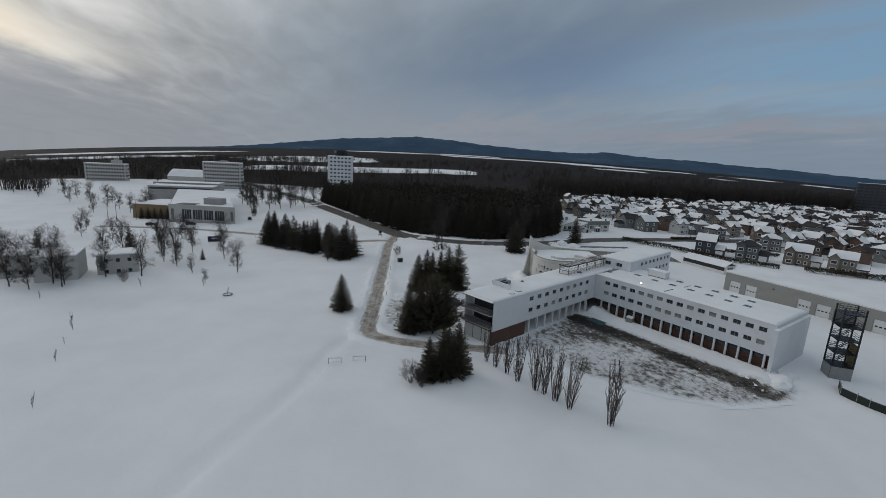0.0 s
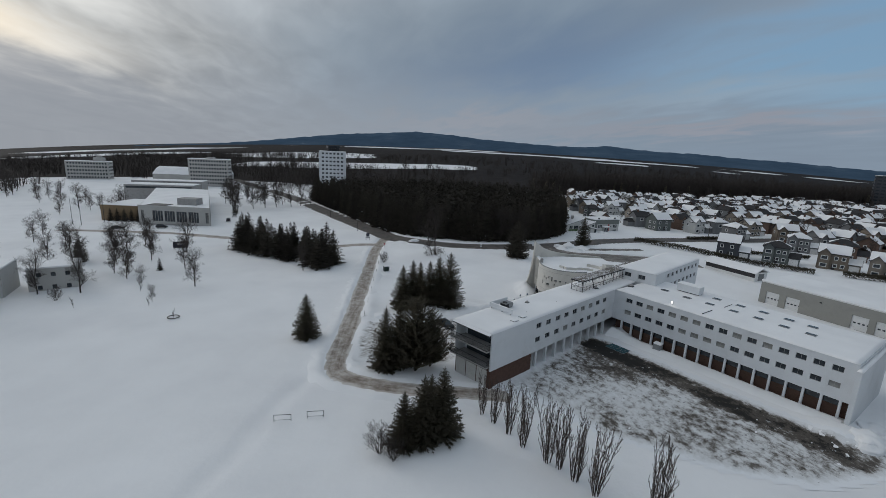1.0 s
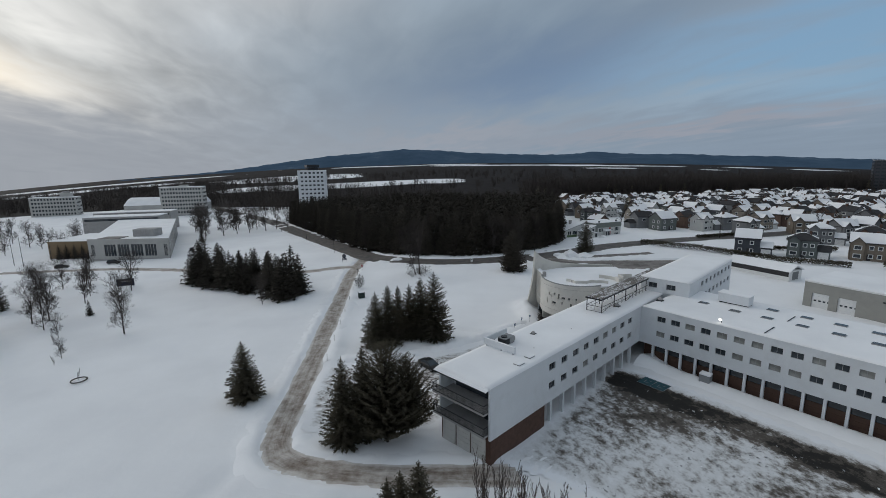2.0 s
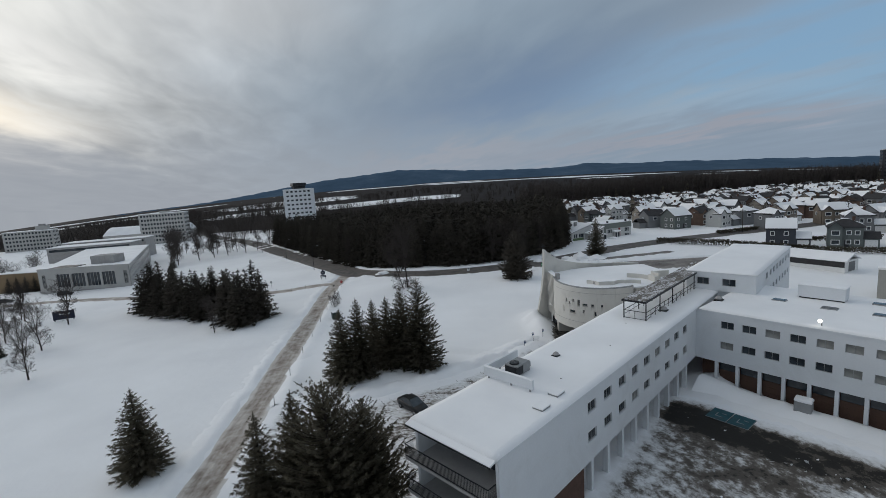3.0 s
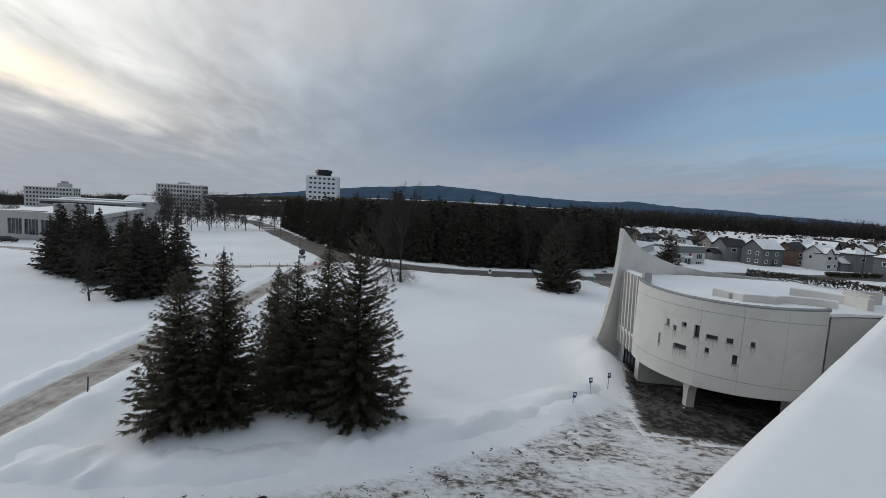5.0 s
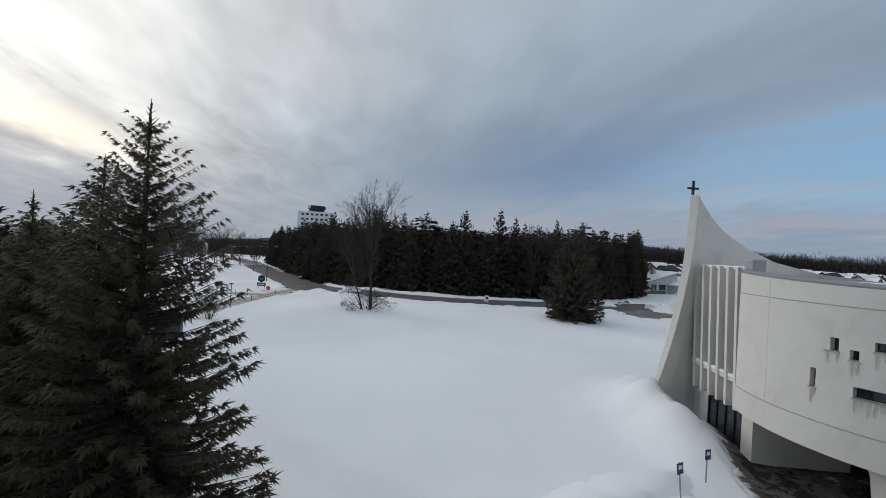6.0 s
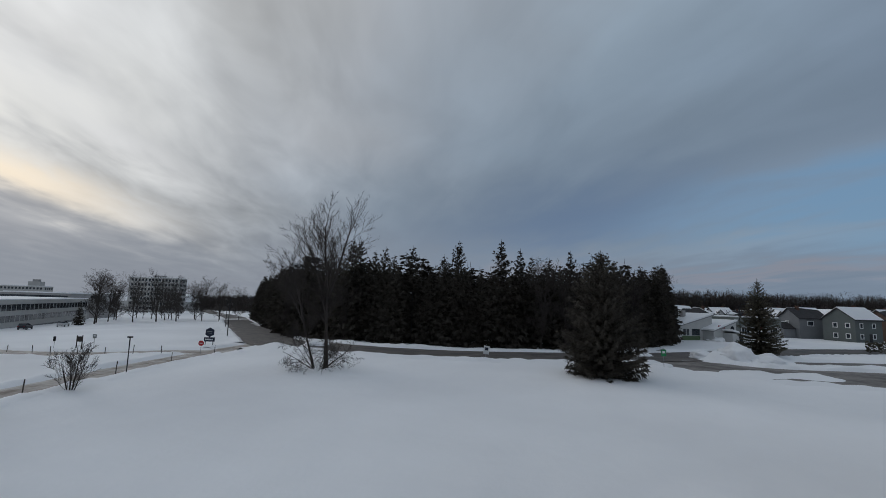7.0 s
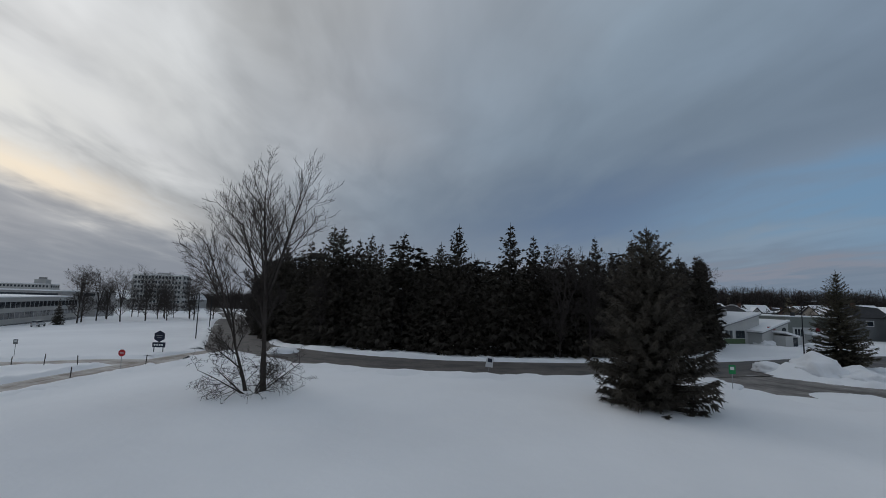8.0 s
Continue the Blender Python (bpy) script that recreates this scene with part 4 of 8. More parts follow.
# spruces on the corner of the lane and the parking strip
for i, (x, y, s, q, m) in enumerate([(-6.6, 128.4, 0.9, 1.2, SPRUCE_B), (-4.4, 129.6, 0.98, 1.1, SPRUCE_B), (-3.0, 135.0, 0.85, 1.0, SPRUCE_B), (-0.6, 132.8, 0.92, 1.15, SPRUCE_B), (1.6, 133.0, 1.02, 1.2, SPRUCE_B), (4.3, 131.4, 1.0, 1.05, SPRUCE_A)]):
    conifer(m, x, y, "tall dark spruce standing in deep snow", s, i * 67, "spruces by the parking strip", squash=q)
conifer(SPRUCE_B, -23.4, 110.0, "lone dark spruce on the open snow field", 0.76, 20, squash=1.3)
for i, (x, y, s, m) in enumerate([(-6.6, 98.7, 0.95, SPRUCE_B), (-4.4, 100.4, 1.0, SPRUCE_B)]):
    conifer(m, x, y, "broad dark spruce inside the lane's bend", s, 40 + i * 95, "spruces in the lane bend", squash=1.05)
for i, (x, y, s, m) in enumerate([(-1.6, 79.0, 0.66, SPRUCE_B), (0.8, 80.0, 0.8, SPRUCE_B), (3.2, 81.4, 0.84, SPRUCE_B), (1.6, 82.2, 0.72, SPRUCE_B)]):
    conifer(m, x, y, "dark spruce beside the bare poplars", s, 140 + i * 75, "spruces by the poplars", squash=1.2)
conifer(PINE, -1.5, 98.9, "broad bushy pine inside the lane's bend", 1.0, 25, squash=0.95)
conifer(PINE, 0.9, 100.6, "lower bushy pine behind the taller one", 0.8, 160, squash=0.95)
conifer(SPRUCE_C, 28.5, 184.4, "bushy dark spruce at the roadside", 1.2, 10, squash=0.9)
conifer(SPRUCE_A, 60.0, 210.5, "dark spruce across the driveway", 0.92, 70)

# clump beside the lane
rng = random.Random(5)
for i in range(36):
    u = i / 35
    x = -74 + 41 * u + rng.uniform(-2, 2)
    y = 190 - 27 * u + rng.uniform(-4.5, 6.5)
    conifer(SPRUCE_MID[i % 3], x, y, "dark spruce in a dense clump", rng.uniform(0.74, 1.02), rng.uniform(0, 360), "spruce clump", squash=1.35)

# plantation beyond the highway
WOOD_EDGE = [(-92, 346), (-60, 290), (-33, 245), (-20, 227), (-6, 215), (14, 211.5), (32, 215), (48, 226), (60, 246), (66, 268)]
rng = random.Random(8)
edge_line = curve_points(WOOD_EDGE, 2.3)
for i, p in enumerate(edge_line):
    x, y = p.x + rng.uniform(-0.8, 0.8), p.y + rng.uniform(-1.0, 2.5)
    conifer(PLANTED[rng.randrange(4)], x, y, "tall plantation spruce at the roadside edge", rng.choice((1.0, 1.1, 1.15, 1.2, 1.25, 1.35)) + rng.uniform(-0.06, 0.06), rng.uniform(0, 360), "plantation edge", squash=rng.uniform(0.85, 1.1))


def wood_stuff(name, label, spots, protos, mat, kind_category="trees"):
    """Many far trees joined into one mesh."""
    vs, fs, base = [], [], 0
    arrays = []
    for me in protos:
        n = len(me.vertices)
        co = np.empty(n * 3)
        me.vertices.foreach_get("co", co)
        arrays.append((co.reshape(-1, 3), [tuple(p.vertices) for p in me.polygons]))
    for i, (x, y, z, s, w, a) in enumerate(spots):
        co, polys = arrays[i % len(arrays)]
        c, sn = math.cos(a), math.sin(a)
        q = np.stack([(co[:, 0] * c - co[:, 1] * sn) * s * w + x, (co[:, 0] * sn + co[:, 1] * c) * s * w + y, co[:, 2] * s + z], 1)
        vs.append(q)
        fs.extend([tuple(k + base for k in f) for f in polys])
        base += len(co)
    me = raw_mesh(name, np.concatenate(vs).tolist(), fs, mat)
    return tagged(new(name, me), label, kind_category, kind="stuff")


def inside(poly, x, y):
    ok = False
    for (ax, ay), (bx, by) in zip(poly, poly[1:] + poly[:1]):
        if (ay > y) != (by > y) and x < (bx - ax) * (y - ay) / (by - ay) + ax:
            ok = not ok
    return ok


BLOCK = [(p.x, p.y + 2) for p in edge_line] + [(74, 300), (80, 345), (40, 372), (-40, 385), (-95, 372)]
spots = []
while len(spots) < 900:
    x, y = rng.uniform(-100, 95), rng.uniform(218, 390)
    if inside(BLOCK, x, y):
        spots.append((x, y, float(land(x, y)), rng.uniform(0.84, 1.06), rng.uniform(1.15, 1.5), rng.uniform(0, 6.28)))
wood_stuff("plantation_trees", "dense dark spruce plantation", spots, [m[1] for m in SPRUCE_FAR], SHADED_NEEDLES)

# leafless woods behind
def clump_mesh(seed, h, r, n, blades=32, wide=0.075, reach=(1.0, 2.6)):
    rng = random.Random(seed)
    t = Tris()
    for k in range(n):
        a, q = rng.uniform(0, 6.28), math.sqrt(rng.random())
        x, y = math.cos(a) * r * q, math.sin(a) * r * q
        top = h * (0.7 + 0.35 * rng.random()) * (1 - 0.25 * q)
        t.tube([Vector((x * 0.6, y * 0.6, 0)), Vector((x * 0.8, y * 0.8, top * 0.55)), Vector((x * 1.1, y * 1.1, top))], [0.22, 0.14, 0.05], 3)
        for j in range(blades):
            z = top * rng.uniform(0.3, 1.0)
            e, ln = rng.uniform(0, 6.28), rng.uniform(*reach)
            c = Vector((x * 0.9 + rng.uniform(-1, 1), y * 0.9 + rng.uniform(-1, 1), z))
            o = Vector((-math.sin(e), math.cos(e), rng.uniform(-0.6, 0.6))) * wide
            i = len(t.v)
            t.v += [c + o, c - o, c + Vector((math.cos(e), math.sin(e), rng.uniform(0.2, 1.3))) * ln]
            t.f.append((i, i + 1, i + 2))
    return t.mesh("clump", TWIG)


CLUMPS = [clump_mesh(30 + i, 13, 5.0, 5) for i in range(3)]
HOUSE_ZONE = [(62, 222), (120, 205), (190, 165), (420, 230), (640, 420), (520, 500), (360, 482), (262, 476), (172, 458), (118, 446), (88, 380), (74, 300)]
rng = random.Random(12)
spots = []
tries = 0
while len(spots) < 2100 and tries < 90000:
    tries += 1
    az = rng.uniform(-56, 56) if rng.random() < 0.6 else rng.uniform(-50, -12)
    r = 330 + 1150 * rng.random() ** 1.4
    x, y = r * math.sin(radians(az)), 60 + r * math.cos(radians(az))
    if inside(BLOCK, x, y) or inside(HOUSE_ZONE, x, y) or (x < -95 and y < 455 and not (y > 330 and -x > 0.86 * (y - 10))) or (-300 < x < -165 and y < 520) or math.hypot(x + 335, y - 440) < 48 or (-95 <= x < -60 and y < 400) or float(gap_to(HIGHWAY, np.array(x), np.array(y))) < 16:
        continue
    if y > 480 and (noise.noise(Vector((x * 0.006, y * 0.012, 3))) > 0.3 or (abs(y - 900 - 0.12 * x) < 75 and -370 < x < 40)):
        continue
    spots.append((x, y, float(land(x, y)) - 0.3, rng.uniform(0.8, 1.25), rng.uniform(0.9, 1.6), rng.uniform(0, 6.28)))
wood_stuff("far_woods", "leafless grey-brown woods", spots, CLUMPS, TWIG)


# ---------------------------------------------------------------- wall and window helpers
def skin(bm, x0, x1, z0, z1, holes, y0=0.0, depth=0.2):
    """Outer wall sheet in the plane y = y0, facing -y, with real openings and their reveals."""
    xs = sorted({x0, x1, *[v for h in holes for v in h[:2]]})
    zs = sorted({z0, z1, *[v for h in holes for v in h[2:]]})
    def quad(*p):
        bm.faces.new([bm.verts.new(v) for v in p])
    for a, b in zip(xs, xs[1:]):
        for c, d in zip(zs, zs[1:]):
            mx, mz = (a + b) / 2, (c + d) / 2
            if not any(h[0] < mx < h[1] and h[2] < mz < h[3] for h in holes):
                quad((a, y0, c), (b, y0, c), (b, y0, d), (a, y0, d))
    y1 = y0 + depth
    for a, b, c, d in holes:
        quad((a, y0, c), (a, y1, c), (b, y1, c), (b, y0, c))
        quad((a, y0, d), (b, y0, d), (b, y1, d), (a, y1, d))
        quad((a, y0, c), (a, y0, d), (a, y1, d), (a, y1, c))
        quad((b, y0, c), (b, y1, c), (b, y1, d), (b, y0, d))
    return bm


def window_meshes(w, h, bars=1, cross=0, frame_mat=None, glass=None, t=0.05):
    """Frame and pane of a window, centred, facing -y."""
    bm = boxes((-w / 2, w / 2, -0.03, 0.05, h / 2 - t, h / 2), (-w / 2, w / 2, -0.05, 0.05, -h / 2, -h / 2 + t), (-w / 2, -w / 2 + t, -0.03, 0.05, -h / 2 + t, h / 2 - t), (w / 2 - t, w / 2, -0.03, 0.05, -h / 2 + t, h / 2 - t))
    for k in range(bars):
        x = -w / 2 + w * (k + 1) / (bars + 1)
        box(bm, x - t * 0.4, x + t * 0.4, -0.02, 0.05, -h / 2 + t, h / 2 - t)
    for k in range(cross):
        z = -h / 2 + h * (k + 1) / (cross + 1)
        box(bm, -w / 2 + t, w / 2 - t, -0.015, 0.045, z - t * 0.4, z + t * 0.4)
    f = mesh_of(bm, "window", frame_mat)
    p = mesh_of(boxes((-w / 2 + 0.01, w / 2 - 0.01, 0.02, 0.04, -h / 2 + 0.01, h / 2 - 0.01)), "pane", glass)
    return f, p


def on(m, x, y, z=0.0, turn=0.0):
    return m @ pose(x, y, z, 0, 0, turn)


def put(name, me, parent, m, label=""):
    ob = new(name, me)
    ob.parent = parent
    ob.matrix_basis = m
    if label:
        tagged(ob, label)
    return ob


def put_window(parent, meshes, m, label=""):
    w = put("window", meshes[0], parent, m, label)
    put("pane", meshes[1], w, Matrix())
    return w


# ---------------------------------------------------------------- the long white building
FRAME_A = Matrix(((0.7275, -0.6875, 0, 10.5), (0.6875, 0.7275, 0, 93.7), (0, 0, 1, 0), (0, 0, 0, 1)))
FRAME_B = Matrix(((0.588, 0.809, 0, 39.6), (-0.809, 0.588, 0, 121.2), (0, 0, 1, 0), (0, 0, 0, 1)))
ROOF = 9.6
WINDOW_FRAME = surface("aluminium_window_frame", (0.34, 0.34, 0.34), 0.5, 0.4, vary=0.1)
ROW_HIGH, ROW_LOW = 7.85, 5.3


def white_building():
    t = thing("institution_building", None, "long white three-storey building with snow on its flat roofs", "building")
    rng = random.Random(3)
    win_dark = window_meshes(1.5, 0.95, 1, 0, WINDOW_FRAME, GLASS)
    win_blind = window_meshes(1.5, 0.95, 1, 0, WINDOW_FRAME, BLIND)

    # front wing along the parking strip
    xs = [12.4 + 2.92 * i for i in range(9)]
    holes = [(x - 0.75, x + 0.75, z - 0.475, z + 0.475) for x in xs for z in (ROW_HIGH, ROW_LOW)]
    bm = skin(bmesh.new(), 0.0, 40.0, 3.1, ROOF - 0.25, holes, 0.0, 0.22)
    box(bm, 2.2, 62, 0.22, 8.0, 3.1, ROOF - 0.25)
    put("wing", mesh_of(bm, "wing", WHITE), t, FRAME_A)
    put("side_fin", mesh_of(boxes((0.0, 2.2, 0.01, 0.26, 3.1, ROOF - 0.27)), "side_fin", WHITE), t, FRAME_A)
    put("side_fin", mesh_of(boxes((0.0, 2.2, 7.74, 8.0, 3.1, ROOF - 0.26)), "side_fin", WHITE), t, FRAME_A)
    put("balcony_ceiling", mesh_of(boxes((0.0, 2.2, 0.26, 7.74, ROOF - 0.6, ROOF - 0.26)), "balcony_ceiling", WHITE), t, FRAME_A)
    for x in xs:
        for z in (ROW_HIGH, ROW_LOW):
            put_window(t, win_dark if rng.random() < 0.8 else win_blind, on(FRAME_A, x, 0.16, z))
    # metal coping along the eaves, and the bright gutter edge
    put("coping", mesh_of(boxes((-0.05, 40.0, -0.1, 0.0, ROOF - 0.34, ROOF - 0.2)), "coping", WHITE), t, FRAME_A)
    # two balconies on the end wall, with railings
    for k, z in enumerate((6.55, 3.85)):
        bm = boxes((-0.8, 2.2, 0.27, 8.4, z - 0.22, z))
        put("balcony", mesh_of(bm, "balcony", CONCRETE), t, FRAME_A, "concrete balcony slab dusted with snow")
        rail = bmesh.new()
        box(rail, -0.8, -0.74, 0.27, 8.4, z + 0.98, z + 1.03)
        box(rail, -0.8, -0.74, 0.27, 8.4, z + 0.08, z + 0.12)
        for i in range(61):
            y = 0.29 + 8.09 * i / 60
            box(rail, -0.782, -0.758, y - 0.012, y + 0.012, z, z + 1.0)
        for yy in (0.3, 8.38):
            box(rail, -0.77, 0.0 if yy < 1 else 1.6, yy - 0.03, yy + 0.03, z + 0.98, z + 1.03)
            for i in range(9):
                x = -0.77 + 0.77 * i / 8
                box(rail, x - 0.012, x + 0.012, yy - 0.012, yy + 0.012, z, z + 1.0)
        put("railing", mesh_of(rail, "railing", STEEL), t, FRAME_A, "dark steel balcony railing")
        glazed = mesh_of(boxes((2.1, 2.19, 0.9, 7.2, z + 0.05, z + 2.2)), "glazing", GLASS)
        put("glazing", glazed, t, FRAME_A)
    # sloping snow-covered canopy over the balconies
    bm = bmesh.new()
    lip = bmesh.ops.create_cube(bm, size=1)["verts"]
    bmesh.ops.transform(bm, matrix=pose(-0.3, 4.05, ROOF - 0.2, 0, -14, 0) @ Matrix.Diagonal((1.1, 8.1, 0.14, 1)), verts=lip)
    put("canopy", mesh_of(bm, "canopy", SNOW), t, FRAME_A, "snow-covered canopy over the balconies")
    put("canopy_edge", mesh_of(boxes((-0.86, -0.8, 0.0, 8.1, ROOF - 0.45, ROOF - 0.33)), "canopy_edge", STEEL), t, FRAME_A)

    # ground floor: brick base, pale garage doors in the end wall, open bays behind pillars
    put("basement_wall", mesh_of(boxes((0.25, 11.0, 0.12, 7.9, -0.4, 3.1)), "basement_wall", BRICK), t, FRAME_A)
    put("basement_wall", mesh_of(boxes((11.0, 62, 5.4, 7.9, -0.4, 3.1)), "basement_wall", BRICK), t, FRAME_A)
    pale = surface("pale_garage_door", (0.55, 0.54, 0.51), 0.6, vary=0.06, stain=(0.35, 0.34, 0.32))
    for k in range(3):
        bm = bmesh.new()
        for j in range(5):
            box(bm, 0.14, 0.22, 0.8 + 2.35 * k, 2.95 + 2.35 * k, 0.02 + 0.58 * j, 0.58 + 0.58 * j)
        put("garage_door", mesh_of(bm, "garage_door", pale), t, FRAME_A, "pale sectional garage door")
    pillar = mesh_of(boxes((-0.22, 0.22, 0.0, 0.5, -0.5, 3.1), bevel=0.03), "pillar", WHITE)
    for i in range(9):
        put("pillar", pillar, t, on(FRAME_A, 12.6 + 3.05 * i, 0.15, 0))
    dark = mesh_of(boxes((-1.2, 1.2, 0.0, 0.06, 0.0, 2.5)), "garage_door", DOOR_BROWN)
    for i in range(8):
        put("garage_door", dark, t, on(FRAME_A, 14.1 + 3.05 * i, 5.32, 0))

    # courtyard wing
    n, step, first = 16, 2.27, 3.5
    xb = [first + step * i for i in range(n)]
    holes = [(x - 0.7, x + 0.7, z - 0.45, z + 0.45) for x in xb for z in (ROW_HIGH, ROW_LOW)]
    bm = skin(bmesh.new(), 0.0, 39.8, 3.1, ROOF - 0.3, holes, 0.0, 0.22)
    box(bm, 0.3, 39.8, 0.22, 16.5, 3.1, ROOF - 0.3)
    put("wing", mesh_of(bm, "wing", WHITE), t, FRAME_B)
    wd = window_meshes(1.4, 0.9, 1, 0, WINDOW_FRAME, GLASS)
    wb = window_meshes(1.4, 0.9, 1, 0, WINDOW_FRAME, BLIND)
    for x in xb:
        for z in (ROW_HIGH, ROW_LOW):
            put_window(t, wd if rng.random() < 0.7 else wb, on(FRAME_B, x, 0.16, z))
    put("coping", mesh_of(boxes((0.05, 39.8, -0.1, 0.0, ROOF - 0.36, ROOF - 0.22)), "coping", WHITE), t, FRAME_B)
    put("basement_wall", mesh_of(boxes((0.3, 39.7, 1.3, 16.4, -0.5, 3.1)), "basement_wall", BRICK), t, FRAME_B)
    put("end_wall", mesh_of(boxes((39.8, 40.4, -1.2, 16.8, -0.6, ROOF - 0.9)), "end_wall", WHITE), t, FRAME_B)
    tall = mesh_of(boxes((-0.17, 0.17, 0.0, 0.45, -0.6, 3.1), bevel=0.03), "pillar", WHITE)
    bay = mesh_of(boxes((-0.98, 0.98, 0.0, 0.06, -0.2, 0.52), (-0.98, 0.98, 0.01, 0.07, 0.54, 1.2), (-0.98, 0.98, 0.0, 0.06, 1.22, 1.9)), "garage_door", DOOR_BROWN)
    band = mesh_of(boxes((-0.95, 0.95, 0.02, 0.05, 1.95, 3.0)), "glazing", GLASS)
    for i in range(n + 1):
        put("pillar", tall, t, on(FRAME_B, first - step / 2 + step * i, 0.05, 0))
    for i in range(n):
        d = put("garage_door", bay, t, on(FRAME_B, first + step * i, 0.75, 0), "brown panelled garage door")
        put("glazing", band, d, Matrix())
    put("soffit", mesh_of(boxes((0.3, 39.7, 0.22, 1.3, 3.0, 3.1)), "soffit", CONCRETE), t, FRAME_B)

    # rear wing, one storey higher
    xr = [56.5 + 2.6 * i for i in range(8)]
    holes = [(x - 0.65, x + 0.65, z - 0.45, z + 0.45) for x in xr for z in (10.9, 8.4)]
    bm = skin(bmesh.new(), 49.3, 76.7, 0.0, 12.2, holes, -4.5, 0.22)
    box(bm, 49.52, 76.7, -4.28, 3.9, 0.0, 12.2)
    put("wing", mesh_of(bm, "wing", WHITE), t, FRAME_A)
    for x in xr:
        for z in (10.9, 8.4):
            put_window(t, win_dark, on(FRAME_A, x, -4.34, z))
    bm = skin(bmesh.new(), -3.9, 4.5, 9.6, 12.2, [(-2.6, -1.0, 10.4, 11.4), (0.6, 2.2, 10.4, 11.4)], 0.0, 0.2)
    put("wing", mesh_of(bm, "wing", WHITE), t, on(FRAME_A, 49.3, 0.0, 0, -90))
    for x in (-1.8, 1.4):
        put_window(t, win_dark, on(FRAME_A, 49.3 + 0.14, -x, 10.9, -90))
    put("low_annex", mesh_of(boxes((62, 79, 3.9, 14, -0.2, 4.2)), "low_annex", CREAM), t, FRAME_A)

    # settled snow on the roofs, with soft rims
    for name, dims, m in (("roof_snow", (-0.3, 62, -0.06, 8.1, ROOF - 0.25, ROOF + 0.06), FRAME_A), ("roof_snow", (0.3, 39.7, -0.06, 16.45, ROOF - 0.3, ROOF + 0.02), FRAME_B), ("roof_snow", (49.2, 76.8, -4.6, 4.0, 12.2, 12.42), FRAME_A), ("roof_snow", (62, 79.1, 4.0, 14.1, 4.2, 4.45), FRAME_A), ("roof_snow", (39.75, 40.45, -1.25, 16.85, ROOF - 0.9, ROOF - 0.72), FRAME_B)):
        x0, x1, y0, y1, z0, z1 = dims
        nx, ny = max(2, int((x1 - x0) / 0.6)), max(2, int((y1 - y0) / 0.6))
        bm = bmesh.new()
        grid = []
        for j in range(ny + 1):
            row = []
            for i in range(nx + 1):
                x, y = x0 + (x1 - x0) * i / nx, y0 + (y1 - y0) * j / ny
                e = min(x - x0, x1 - x, y - y0, y1 - y)
                dip = 0.10 * (1 - float(smooth01(e / 0.5)))
                row.append(bm.verts.new((x, y, z1 - dip + 0.05 * noise.noise(Vector((x * 0.35, y * 0.35, z1))))))
            grid.append(row)
        for j in range(ny):
            for i in range(nx):
                bm.faces.new((grid[j][i], grid[j][i + 1], grid[j + 1][i + 1], grid[j + 1][i]))
        rim = grid[0] + [r[-1] for r in grid[1:]] + grid[-1][-2::-1] + [r[0] for r in grid[-2:0:-1]]
        low = [bm.verts.new((v.co.x, v.co.y, z0)) for v in rim]
        for i in range(len(rim)):
            j = (i + 1) % len(rim)
            bm.faces.new((low[i], low[j], rim[j], rim[i]))
        put(name, mesh_of(bm, name, SNOW, True), t, m)
    return t


white_building()


